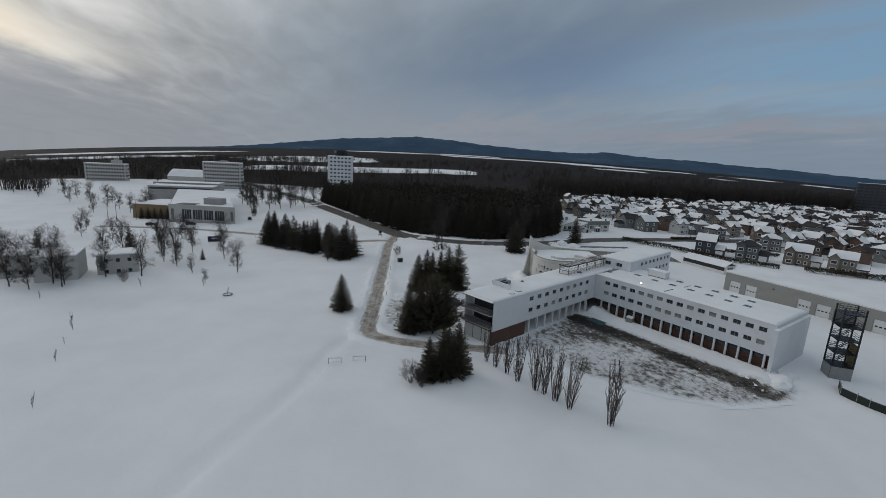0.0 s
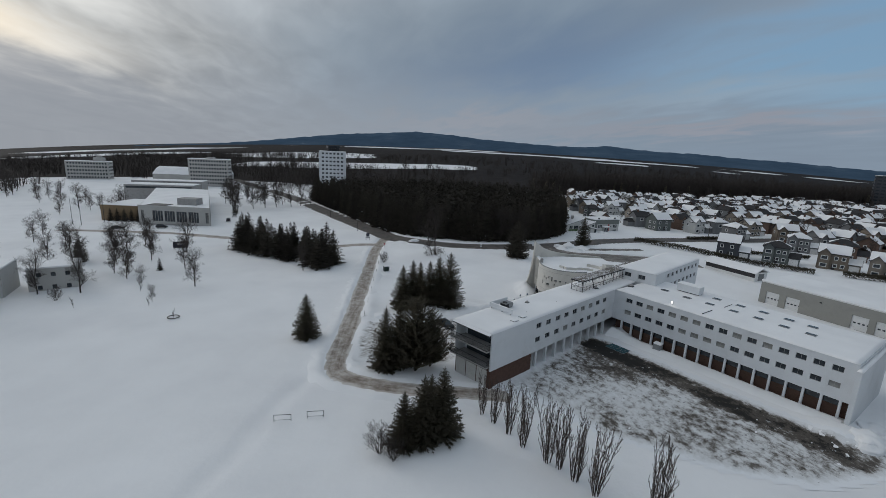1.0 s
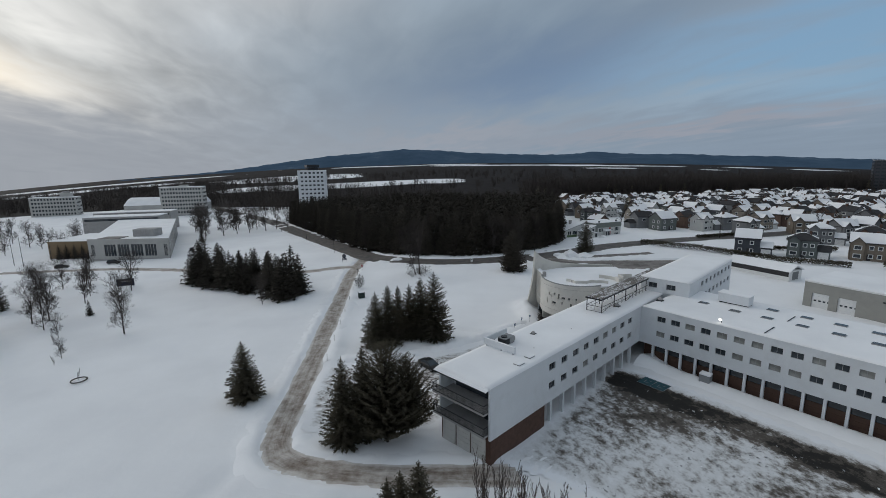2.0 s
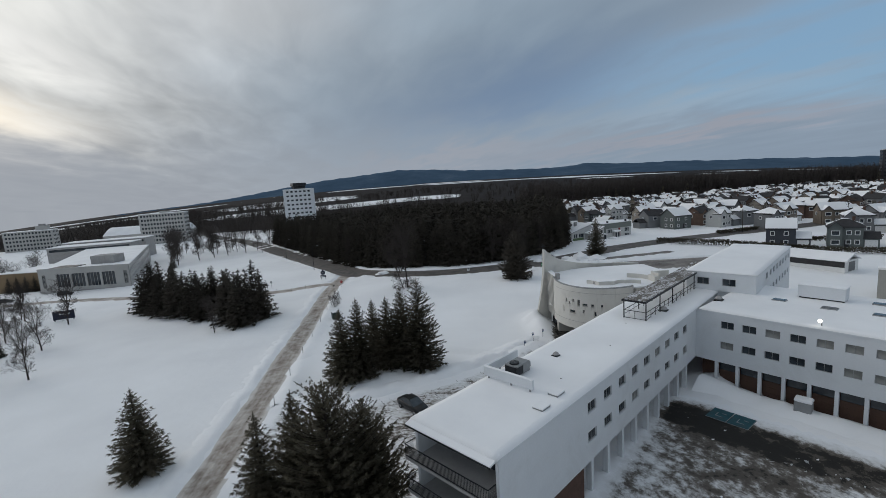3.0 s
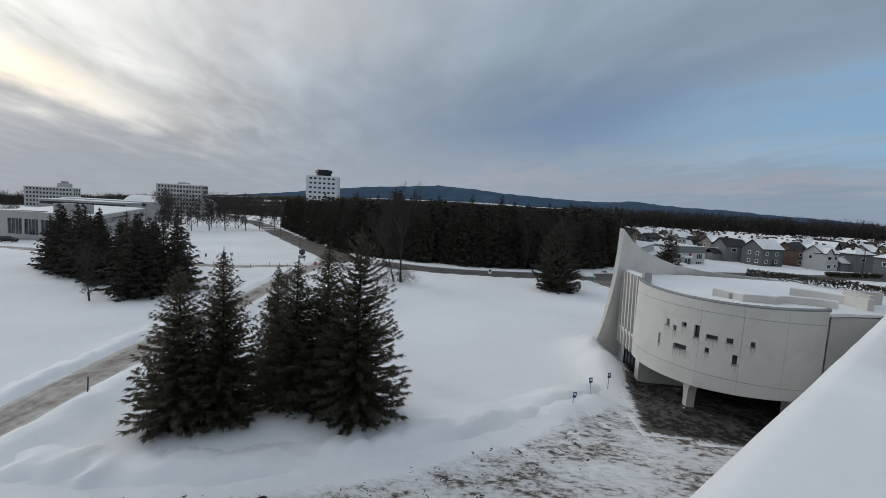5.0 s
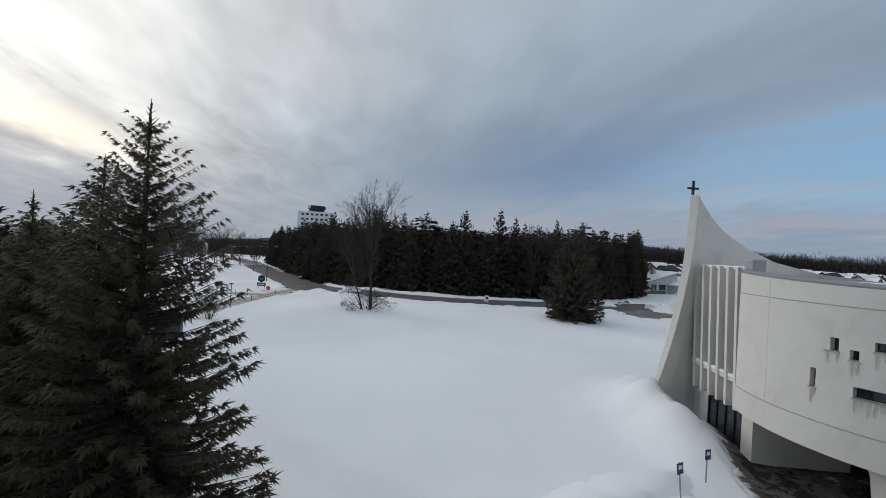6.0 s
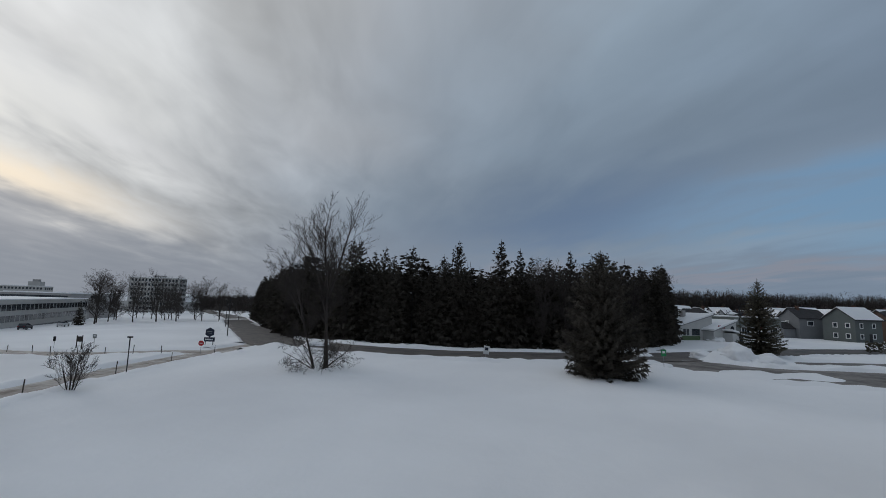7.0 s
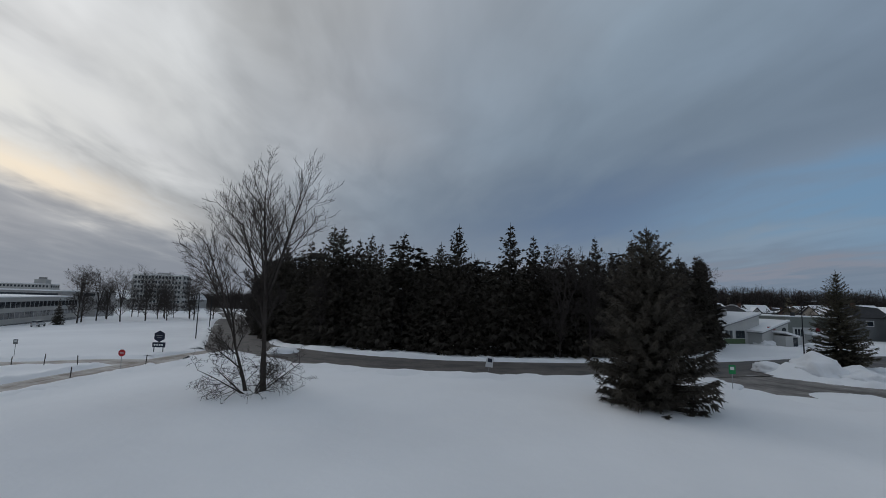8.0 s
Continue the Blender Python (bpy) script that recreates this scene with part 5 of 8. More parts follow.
# things on the roofs
def rooftop():
    # cooling unit inside its screen wall
    t = thing("screen_wall", FRAME_A, "low white screen wall round the rooftop cooling unit", "wall")
    part("panel", boxes((8.35, 8.55, 3.0, 8.1, ROOF + 0.25, ROOF + 1.05), bevel=0.02), WHITE, t)
    part("panel", boxes((8.55, 13.2, 7.9, 8.1, ROOF + 0.25, ROOF + 1.05), bevel=0.02), WHITE, t)
    for x, y in ((8.45, 3.3), (8.45, 5.2), (8.45, 7.6), (10.5, 8.0), (12.9, 8.0)):
        part("post", boxes((x - 0.06, x + 0.06, y - 0.06, y + 0.06, ROOF - 0.05, ROOF + 0.25)), GALV, t)
    part("snow_cap", boxes((8.33, 8.57, 3.0, 8.12, ROOF + 1.05, ROOF + 1.13), bevel=0.03), SNOW, t)
    t = thing("cooling_unit", on(FRAME_A, 10.9, 6.3, ROOF) @ Matrix.Diagonal((0.88, 0.88, 0.82, 1)), "grey rooftop cooling unit with a round fan", "air conditioner")
    part("casing", boxes((-1.1, 1.1, -0.75, 0.75, 0.12, 1.25), bevel=0.04), GREY_METAL, t)
    part("coil_panel", boxes((-1.13, -0.1, -0.78, -0.74, 0.25, 1.1), (-1.14, -1.1, -0.7, 0.7, 0.25, 1.1)), STEEL, t, "black louvred coil panel")
    bm = bmesh.new()
    bmesh.ops.create_cone(bm, cap_ends=True, segments=28, radius1=0.5, radius2=0.47, depth=0.16, matrix=Matrix.Translation((-0.5, 0, 1.33)))
    fan = part("fan_ring", bm, STEEL, t)
    bm = bmesh.new()
    for k in range(6):
        rod(bm, (-0.5, 0, 1.42), (-0.5 + 0.48 * math.cos(k * 1.047), 0.48 * math.sin(k * 1.047), 1.42), 0.012, 5)
    part("fan_guard", bm, GALV, fan)
    part("junction_box", boxes((1.1, 1.75, -0.4, 0.25, 0.2, 0.8), bevel=0.02), GREY_METAL, t)
    part("skid", boxes((-1.2, 1.2, -0.6, -0.5, -0.05, 0.12), (-1.2, 1.2, 0.5, 0.6, -0.05, 0.12)), GALV, t)

    # mushroom vents
    first = None
    for x, y, s in ((16.2, 5.6, 0.7), (36.2, 2.6, 1.0), (44.4, -1.4, 1.0), (21.5, 2.6, 0.22), (12.0, 2.6, 0.2), (29.0, 4.2, 0.22)):
        m = on(FRAME_A, x, y, ROOF) @ Matrix.Diagonal((s, s, s, 1))
        if first is None:
            first = thing("roof_vent", m, "grey mushroom vent poking out of roof snow", "vent", "roof vents")
            bm = bmesh.new()
            bmesh.ops.create_cone(bm, cap_ends=True, segments=16, radius1=0.3, radius2=0.28, depth=0.4, matrix=Matrix.Translation((0, 0, 0.1)))
            part("neck", bm, GALV, first)
            part("curb", boxes((-0.5, 0.5, -0.5, 0.5, -0.1, 0.12), bevel=0.02), STEEL, first, "dark square curb")
            bm = bmesh.new()
            bmesh.ops.create_cone(bm, cap_ends=True, segments=16, radius1=0.48, radius2=0.3, depth=0.22, matrix=Matrix.Translation((0, 0, 0.38)))
            bmesh.ops.create_cone(bm, cap_ends=True, segments=16, radius1=0.3, radius2=0.08, depth=0.14, matrix=Matrix.Translation((0, 0, 0.56)))
            part("hood", bm, CONCRETE, first)
        else:
            copy_thing(first, m).scale = (s, s, s)

    # covered walkway on posts
    t = thing("roof_walkway", FRAME_A, "steel-framed roof walkway with a rusty canopy patched with snow", "walkway")
    rust = yard_material("rusty_patched_canopy", dict(scale=0.5, stretch=(0.6, 1.6, 1.0), turn=0, stops=[(0.40, (0.10, 0.09, 0.08)), (0.50, (0.17, 0.15, 0.13)), (0.55, (0.6, 0.6, 0.62)), (0.7, (0.8, 0.82, 0.85))]))
    part("canopy", boxes((30.7, 57.5, 2.7, 5.3, 11.95, 12.07), bevel=0.015), rust, t)
    part("canopy_frame", boxes((30.6, 57.6, 2.6, 2.7, 11.8, 12.0), (30.6, 57.6, 5.3, 5.4, 11.8, 12.0), (30.6, 30.7, 2.7, 5.3, 11.8, 12.0)), STEEL, t)
    for i in range(7):
        for y in (2.72, 5.28):
            part("post", boxes((31 + 4.4 * i - 0.05, 31 + 4.4 * i + 0.05, y - 0.05, y + 0.05, ROOF - 0.05, 11.85)), STEEL, t)
    for y in (2.72, 5.28):
        bm = bmesh.new()
        box(bm, 31, 57.4, y - 0.025, y + 0.025, ROOF + 1.0, ROOF + 1.06)
        box(bm, 31, 57.4, y - 0.02, y + 0.02, ROOF + 0.5, ROOF + 0.54)
        for i in range(18):
            box(bm, 31 + 1.47 * i - 0.02, 31 + 1.47 * i + 0.02, y - 0.02, y + 0.02, ROOF, ROOF + 1.02)
        part("railing", bm, STEEL, t)
    bm = boxes((31 - 0.025, 31 + 0.025, 2.72, 5.28, ROOF + 1.0, ROOF + 1.06), (31 - 0.02, 31 + 0.02, 2.72, 5.28, ROOF + 0.12, ROOF + 0.17), (31 - 0.02, 31 + 0.02, 3.98, 4.02, ROOF, ROOF + 1.0))
    part("railing", bm, STEEL, t)
    for k in range(3):
        part("brace", rod(bmesh.new(), (31 + 8.8 * k, 2.72, ROOF), (35.4 + 8.8 * k, 2.72, ROOF + 1.0), 0.025, 6), STEEL, t)

    # roof lights of the courtyard wing
    first = None
    for x, y in ((6.2, 8.7), (11.2, 8.0), (14.8, 13.0), (15.6, 8.0), (19.3, 12.6), (20.0, 7.8), (23.3, 12.5), (24.1, 7.7), (27.4, 12.2), (28.2, 7.2), (31.0, 11.8), (32.0, 7.1)):
        m = on(FRAME_B, x, y, ROOF)
        if first is None:
            first = thing("roof_light", m, "flat dark roof light framed in snow", "skylight", "roof lights")
            part("kerb", boxes((-0.75, 0.75, -0.5, 0.5, -0.1, 0.12), bevel=0.02), GREY_METAL, first)
            part("pane", boxes((-0.66, 0.66, -0.42, 0.42, 0.12, 0.16)), GLASS, first)
        else:
            copy_thing(first, m)
    for x, y0, y1 in ((17.6, 0.6, 4.4), (18.0, 8.6, 12.0)):
        t = thing("roof_joint", on(FRAME_B, x, 0, ROOF), "dark metal expansion joint showing through roof snow", "roof joint", "roof joints")
        part("strip", boxes((-0.07, 0.07, y0, y1, -0.02, 0.1), bevel=0.02), STEEL, t)
    for x, y in ((9.4, 1.5), (6.8, 1.2)):
        t = thing("roof_hatch", on(FRAME_A, x, y, ROOF), "low roof hatch capped with snow", "hatch", "roof hatches")
        part("kerb", boxes((-0.55, 0.55, -0.45, 0.45, -0.1, 0.16), bevel=0.03), GREY_METAL, t)
        part("snow_cap", boxes((-0.57, 0.57, -0.47, 0.47, 0.16, 0.27), bevel=0.05), SNOW, t)
    t = thing("roof_plant_box", on(FRAME_B, 9.6, 12.4, ROOF), "white rooftop plant box with snow on top", "plant box")
    part("casing", boxes((-2.3, 2.3, -1.0, 1.0, 0.2, 1.7), bevel=0.05), WHITE, t)
    part("snow_cap", boxes((-2.4, 2.4, -1.1, 1.1, 1.7, 1.85), bevel=0.06), SNOW, t)
    part("skid", boxes((-2.2, 2.2, -0.8, -0.6, -0.05, 0.2), (-2.2, 2.2, 0.6, 0.8, -0.05, 0.2)), STEEL, t)
    t = thing("roof_lamp", on(FRAME_B, 12.1, 0.6, ROOF), "small lit flood lamp on the roof edge", "lamp")
    part("stem", rod(bmesh.new(), (0, 0, -0.05), (0, 0, 0.7), 0.04, 8), STEEL, t)
    def shine(add, link, b):
        b.inputs["Emission Color"].default_value = (1.0, 0.95, 0.85, 1)
        b.inputs["Emission Strength"].default_value = 3.0
    bm = bmesh.new()
    bmesh.ops.create_uvsphere(bm, u_segments=14, v_segments=8, radius=0.2, matrix=Matrix.Translation((-0.1, -0.25, 0.55)))
    part("lamp_head", bm, material("lit_lamp", shine), t)


rooftop()


# ---------------------------------------------------------------- chapel
DRUM = (35.6, 141.5, 8.15)


STREAK = surface("rain_streaked_concrete", (0.47, 0.445, 0.40), 0.85, vary=0.2, scale=3.0, fine=25)


def chapel():
    t = thing("chapel", None, "cream concrete chapel with a curved drum and a tall sail-like fin", "chapel")
    cx, cy, r = DRUM
    # the drum's wall in panels, each a curved slab with its slit windows cut through
    slits = [(200.8, 5.5, 0.22, 0.78), (205.2, 7.0, 0.45, 0.53), (210.3, 6.7, 0.29, 0.39), (215.6, 7.15, 0.36, 0.35), (222.3, 6.85, 0.4, 0.98), (229.8, 6.65, 0.79, 0.35), (228.2, 5.6, 0.3, 0.39), (214.2, 5.3, 1.08, 0.43), (238.0, 6.65, 0.43, 0.39), (248.0, 6.65, 0.3, 0.39), (241.0, 5.3, 0.32, 0.74)]
    bottom = lambda a: 2.55 + 0.5 * max(0.0, (a - 225) / 60)
    top = lambda a: 9.55 - 0.25 * math.sin(radians((a - 170) * 1.6)) if a < 282 else 9.6
    seams = [168, 185.5, 203.5 + 1.3, 223.8, 243, 262, 281]
    th = 0.35
    for a0, a1 in zip(seams, seams[1:]):
        g = 0.05
        cuts_a = {a0 + g, a1 - g}
        n = 12
        cuts_a |= {a0 + g + (a1 - a0 - 2 * g) * k / n for k in range(n + 1)}
        here = []
        for a, z, w, h in slits:
            if a0 < a < a1:
                da = math.degrees(w / 2 / r)
                here.append((a - da, a + da, z - h / 2, z + h / 2))
                cuts_a |= {a - da, a + da}
        A = sorted(cuts_a)
        zs_mid = sorted({3.6, *[v for q in here for v in q[2:]]})
        bm = bmesh.new()
        def at(a, z, rr):
            return bm.verts.new((cx + rr * math.cos(radians(a)), cy + rr * math.sin(radians(a)), z))
        for p, q in zip(A, A[1:]):
            lo_p, lo_q, hi_p, hi_q = bottom(p), bottom(q), top(p), top(q)
            levels = [("lo", None)] + [("z", z) for z in zs_mid] + [("hi", None)]
            def zval(level, a):
                return bottom(a) if level[0] == "lo" else top(a) if level[0] == "hi" else level[1]
            for l0, l1 in zip(levels, levels[1:]):
                z0, z1 = zval(l0, (p + q) / 2), zval(l1, (p + q) / 2)
                ma, mz = (p + q) / 2, (z0 + z1) / 2
                if any(h[0] < ma < h[1] and h[2] < mz < h[3] for h in here):
                    continue
                bm.faces.new((at(p, zval(l0, p), r), at(q, zval(l0, q), r), at(q, zval(l1, q), r), at(p, zval(l1, p), r)))
        bmesh.ops.remove_doubles(bm, verts=bm.verts, dist=0.0005)
        bmesh.ops.recalc_face_normals(bm, faces=bm.faces)
        if bm.faces[:][0].normal.dot(Vector((math.cos(radians(a0)), math.sin(radians(a0)), 0))) < 0:
            bmesh.ops.reverse_faces(bm, faces=bm.faces)
        bmesh.ops.solidify(bm, geom=bm.faces[:], thickness=th)
        part("wall_panel", bm, CREAM, t)
    # fine level joints, one high and one low, as dark sealant lines
    for height in (8.55, 3.75):
        bm = bmesh.new()
        for k in range(56):
            a0, a1 = 169 + 2 * k, 171 + 2 * k
            p = [Vector((cx + (r + 0.004) * math.cos(radians(q)), cy + (r + 0.004) * math.sin(radians(q)), height)) for q in (a0, a1)]
            rod(bm, p[0], p[1], 0.022, 4)
        part("joint", bm, CONCRETE, t, "dark sealant joint round the drum")
    # lining behind the joints and the slit glass
    bm = bmesh.new()
    ring = []
    for k in range(60):
        a = 168 + (281 - 168) * k / 59
        ring.append(tuple(bm.verts.new((cx + rr * math.cos(radians(a)), cy + rr * math.sin(radians(a)), z)) for rr, z in ((r - 0.30, bottom(a) + 0.02), (r - 0.30, top(a) - 0.02))))
    for p, q in zip(ring, ring[1:]):
        bm.faces.new((p[0], q[0], q[1], p[1]))
    part("slit_glazing", bm, GLASS, t, "dark glazing behind the slits")
    for a, z, w, h in slits:
        m = Matrix.Translation((cx + (r + 0.02) * math.cos(radians(a)), cy + (r + 0.02) * math.sin(radians(a)), z - h / 2 - 0.03)) @ pose(0, 0, 0, 0, 0, a + 90)
        put("sill", mesh_of(boxes((-w / 2 - 0.04, w / 2 + 0.04, -0.02, 0.1, -0.04, 0.03)), "sill", CONCRETE), t, m)
        bm = bmesh.new()
        for k in range(max(2, int(w / 0.16))):
            x, ln = -w / 2 + 0.06 + (w - 0.12) * k / max(1, int(w / 0.16) - 1), 0.25 + 0.4 * abs(math.sin(a * 7 + k * 2.1))
            v = [bm.verts.new((x + dx, -0.016, z_)) for dx, z_ in ((-0.04, -0.03), (0.04, -0.03), (0.022, -ln), (-0.014, -ln * 0.92))]
            bm.faces.new(v)
        put("rain_streak", mesh_of(bm, "rain_streak", STREAK), t, m)
    # underside, roof and the plain back walls
    rim = [(cx + (r - 0.36) * math.cos(radians(a)), cy + (r - 0.36) * math.sin(radians(a))) for a in np.linspace(172, 281, 40)]
    body = rim + [(44.5, 135.5), (48.0, 141.0), (47, 151.0), (36, 151.5), (29.3, 149.8), (28.95, 144.5)]
    part("underside", prism(bmesh.new(), body, 2.9, 3.1), CONCRETE, t)
    part("roof_snow", prism(bmesh.new(), body, 9.1, lambda x, y: 9.28 + 0.1 * noise.noise(Vector((x * 0.4, y * 0.4, 0)))), SNOW, t)
    edge = bmesh.new()
    for a in np.linspace(168, 280, 57):
        p = [Vector((cx + (r - 0.16) * math.cos(radians(b)), cy + (r - 0.16) * math.sin(radians(b)), top(b) + 0.03)) for b in (a, a + 2)]
        rod(edge, p[0], p[1], 0.17, 5)
    part("roof_edge", edge, GREY_METAL, t, "grey metal flashing along the rim")
    part("back_wall", prism(bmesh.new(), [(38.0, 134.4), (44.5, 135.3), (48.2, 141), (47.2, 151.2), (46.8, 151), (47.8, 141), (44.2, 135.7), (38.0, 134.8)], 0.0, 9.0), CREAM, t)
    # scalloped parapet walls round the sunken part of the roof
    def parapet(line, high, bays):
        """Upright wall along a line whose face is scooped into bays, with a thin snow cap."""
        pts = curve_points(line, 0.35)
        for name, lo, hi, half, mat in (("roof_parapet", 9.1, 9.1 + high, 0.2, CREAM), ("parapet_snow", 9.1 + high, 9.17 + high, 0.17, SNOW)):
            bm = bmesh.new()
            rows = []
            for i, p in enumerate(pts):
                d = (pts[min(i + 1, len(pts) - 1)] - pts[max(i - 1, 0)]).normalized()
                n = Vector((d.y, -d.x))
                scoop = 0.32 * abs(math.sin(math.pi * bays * i / (len(pts) - 1)))
                c = p - n * scoop
                rows.append([bm.verts.new((c.x + n.x * o, c.y + n.y * o, z)) for o, z in ((half, lo), (half, hi), (-half, hi), (-half, lo))])
            for p, q in zip(rows, rows[1:]):
                for k in range(4):
                    bm.faces.new((p[k], q[k], q[(k + 1) % 4], p[(k + 1) % 4]))
            bm.faces.new(rows[0])
            bm.faces.new(rows[-1][::-1])
            bmesh.ops.recalc_face_normals(bm, faces=bm.faces)
            part(name, bm, mat, t)

    parapet([(32.0, 138.7), (33.2, 136.8), (35.0, 136.5), (37.2, 137.0), (39.6, 136.0)], 0.75, 4)
    parapet([(39.6, 141.0), (41.0, 139.6), (42.2, 138.4)], 0.9, 1)
    part("roof_parapet", boxes((41.9, 42.4, 136.2, 138.3, 9.1, 10.2), bevel=0.04), CREAM, t)
    part("roof_parapet", boxes((43.2, 43.6, 137.6, 140.2, 9.1, 10.3), (43.6, 46.0, 139.6, 140.0, 9.1, 10.3), bevel=0.04), CREAM, t)
    part("roof_box", boxes((32.6, 33.0, 137.5, 137.9, 9.1, 9.75), bevel=0.05), CONCRETE, t, "small grey box on the chapel roof")
    part("roof_vent", boxes((28.0, 28.7, 142.9, 143.6, 9.1, 10.3), bevel=0.1), CONCRETE, t, "small grey concrete roof vent")

    # tall glazed bay with concrete ribs
    x = 27.8
    part("bay_wall", boxes((x + 0.35, x + 0.75, 143.3, 148.4, 7.9, 9.7)), CREAM, t)
    part("bay_wall", boxes((x + 0.35, x + 0.75, 143.3, 148.4, 2.55, 4.0)), CREAM, t)
    part("bay_sill", boxes((x + 0.05, x + 0.35, 143.3, 148.2, 3.75, 3.95)), CREAM, t)
    part("bay_snow", boxes((x + 0.02, x + 0.36, 143.35, 148.1, 3.95, 4.12), bevel=0.05), SNOW, t, "snow lying on the bay's sill")
    part("bay_snow", boxes((x + 0.0, x + 0.9, 143.3, 148.3, 9.7, 9.9), bevel=0.06), SNOW, t)
    part("bay_glazing", boxes((x + 0.5, x + 0.56, 143.4, 148.2, 4.0, 7.9)), GLASS, t)
    for k in range(6):
        y = 143.55 + 0.84 * k
        bm = bmesh.new()
        box(bm, x - 0.12, x + 0.5, y - 0.11, y + 0.11, 2.35, 9.85)
        for v in bm.verts:
            if v.co.z < 3:
                v.co.x += 0.12
            else:
                v.co.x -= 0.1
        part("rib", bm, CREAM, t)
    # entrance below: white door, glazed screen
    part("door", boxes((x + 0.52, x + 0.58, 147.0, 147.9, 0.2, 2.5), bevel=0.01), WHITE, t, "white entrance door")
    part("entrance_glazing", boxes((x + 0.55, x + 0.6, 143.5, 146.9, 0.3, 2.5)), GLASS, t)
    part("mullion", boxes(*[(x + 0.48, x + 0.6, 143.4 + 0.85 * k, 143.5 + 0.85 * k, 0.2, 2.5) for k in range(5)]), STEEL, t)
    part("entrance_wall", boxes((x + 0.3, x + 5.0, 142.4, 143.3, -0.3, 2.9)), CREAM, t)
    part("entrance_wall", boxes((x + 0.7, x + 1.0, 148.2, 150.4, -0.3, 9.0)), CREAM, t)
    # splayed column
    bm = bmesh.new()
    rows = []
    for q, z in ((0.30, -0.3), (0.30, 0.5), (0.42, 1.6), (0.75, 2.4), (1.15, 2.95)):
        rows.append([bm.verts.new((30.6 + dx * 0.33, 138.0 + dy * q, z)) for dx, dy in ((-1, -1), (1, -1), (1, 1), (-1, 1))])
    for p, q in zip(rows, rows[1:]):
        for k in range(4):
            bm.faces.new((p[k], p[(k + 1) % 4], q[(k + 1) % 4], q[k]))
    bmesh.ops.recalc_face_normals(bm, faces=bm.faces)
    part("column", bm, CREAM, t, "splayed concrete column under the drum")
    part("column", boxes((37.0, 37.7, 136.0, 136.7, -0.3, 2.95)), CREAM, t)

    # the sail-like fin
    bm = bmesh.new()
    plan = [(26.85, 147.4, 14.1), (27.4, 147.85, 13.55), (28.3, 148.5, 12.8), (29.6, 149.4, 12.0), (31.6, 150.5, 11.15), (34.5, 152.0, 10.3), (38.5, 153.4, 9.65), (43.5, 154.2, 9.3), (47.5, 154.2, 9.1)]
    rows = []
    for i, (px_, py_, top_) in enumerate(plan):
        f = max(0.0, 1.0 - i / 4)
        rows.append([bm.verts.new((px_ - 1.5 * f * (1 - q) ** 2.2, py_ + 2.0 * f * (1 - q) ** 1.6, top_ * q - 0.3 * (1 - q))) for q in [k / 14 for k in range(15)]])
    for p, q in zip(rows, rows[1:]):
        for k in range(14):
            bm.faces.new((p[k], q[k], q[k + 1], p[k + 1]))
    bmesh.ops.recalc_face_normals(bm, faces=bm.faces)
    bmesh.ops.solidify(bm, geom=bm.faces[:], thickness=0.5)
    part("fin", bm, CREAM, t, "tall sail-like concrete fin with a swept top edge")
    cross = boxes((-0.07, 0.07, -0.05, 0.05, 0.0, 1.15), (-0.36, 0.36, -0.05, 0.05, 0.62, 0.74))
    put("cross", mesh_of(cross, "cross", STEEL), t, pose(27.05, 147.55, 13.85, 0, 0, 10), "small dark metal cross on the fin")
    return t


chapel()


# ---------------------------------------------------------------- houses
ROOF_DARK = surface("dark_roof_shingles", (0.045, 0.043, 0.045), 0.9, vary=0.25, scale=1.0, fine=8, bump=0.3)
TRIM = surface("white_house_trim", (0.7, 0.7, 0.69), 0.6, vary=0.05)
SIDINGS = [surface("beige_siding", (0.25, 0.22, 0.185), 0.8, vary=0.1, scale=0.5, fine=5, each=0.15),
           surface("grey_siding", (0.17, 0.175, 0.18), 0.8, vary=0.1, scale=0.5, fine=5, each=0.15),
           surface("brown_brick_facing", (0.13, 0.085, 0.065), 0.85, vary=0.2, scale=0.8, fine=7, each=0.15),
           surface("white_siding", (0.50, 0.50, 0.485), 0.75, vary=0.06, scale=0.5, fine=5, each=0.08),
           surface("slate_blue_siding", (0.055, 0.06, 0.072), 0.75, vary=0.15, scale=0.5, fine=5),
           surface("sage_siding", (0.12, 0.135, 0.13), 0.8, vary=0.1, scale=0.5, fine=5, each=0.15),
           surface("tan_stone_facing", (0.20, 0.165, 0.13), 0.85, vary=0.2, scale=0.9, fine=6, each=0.15)]


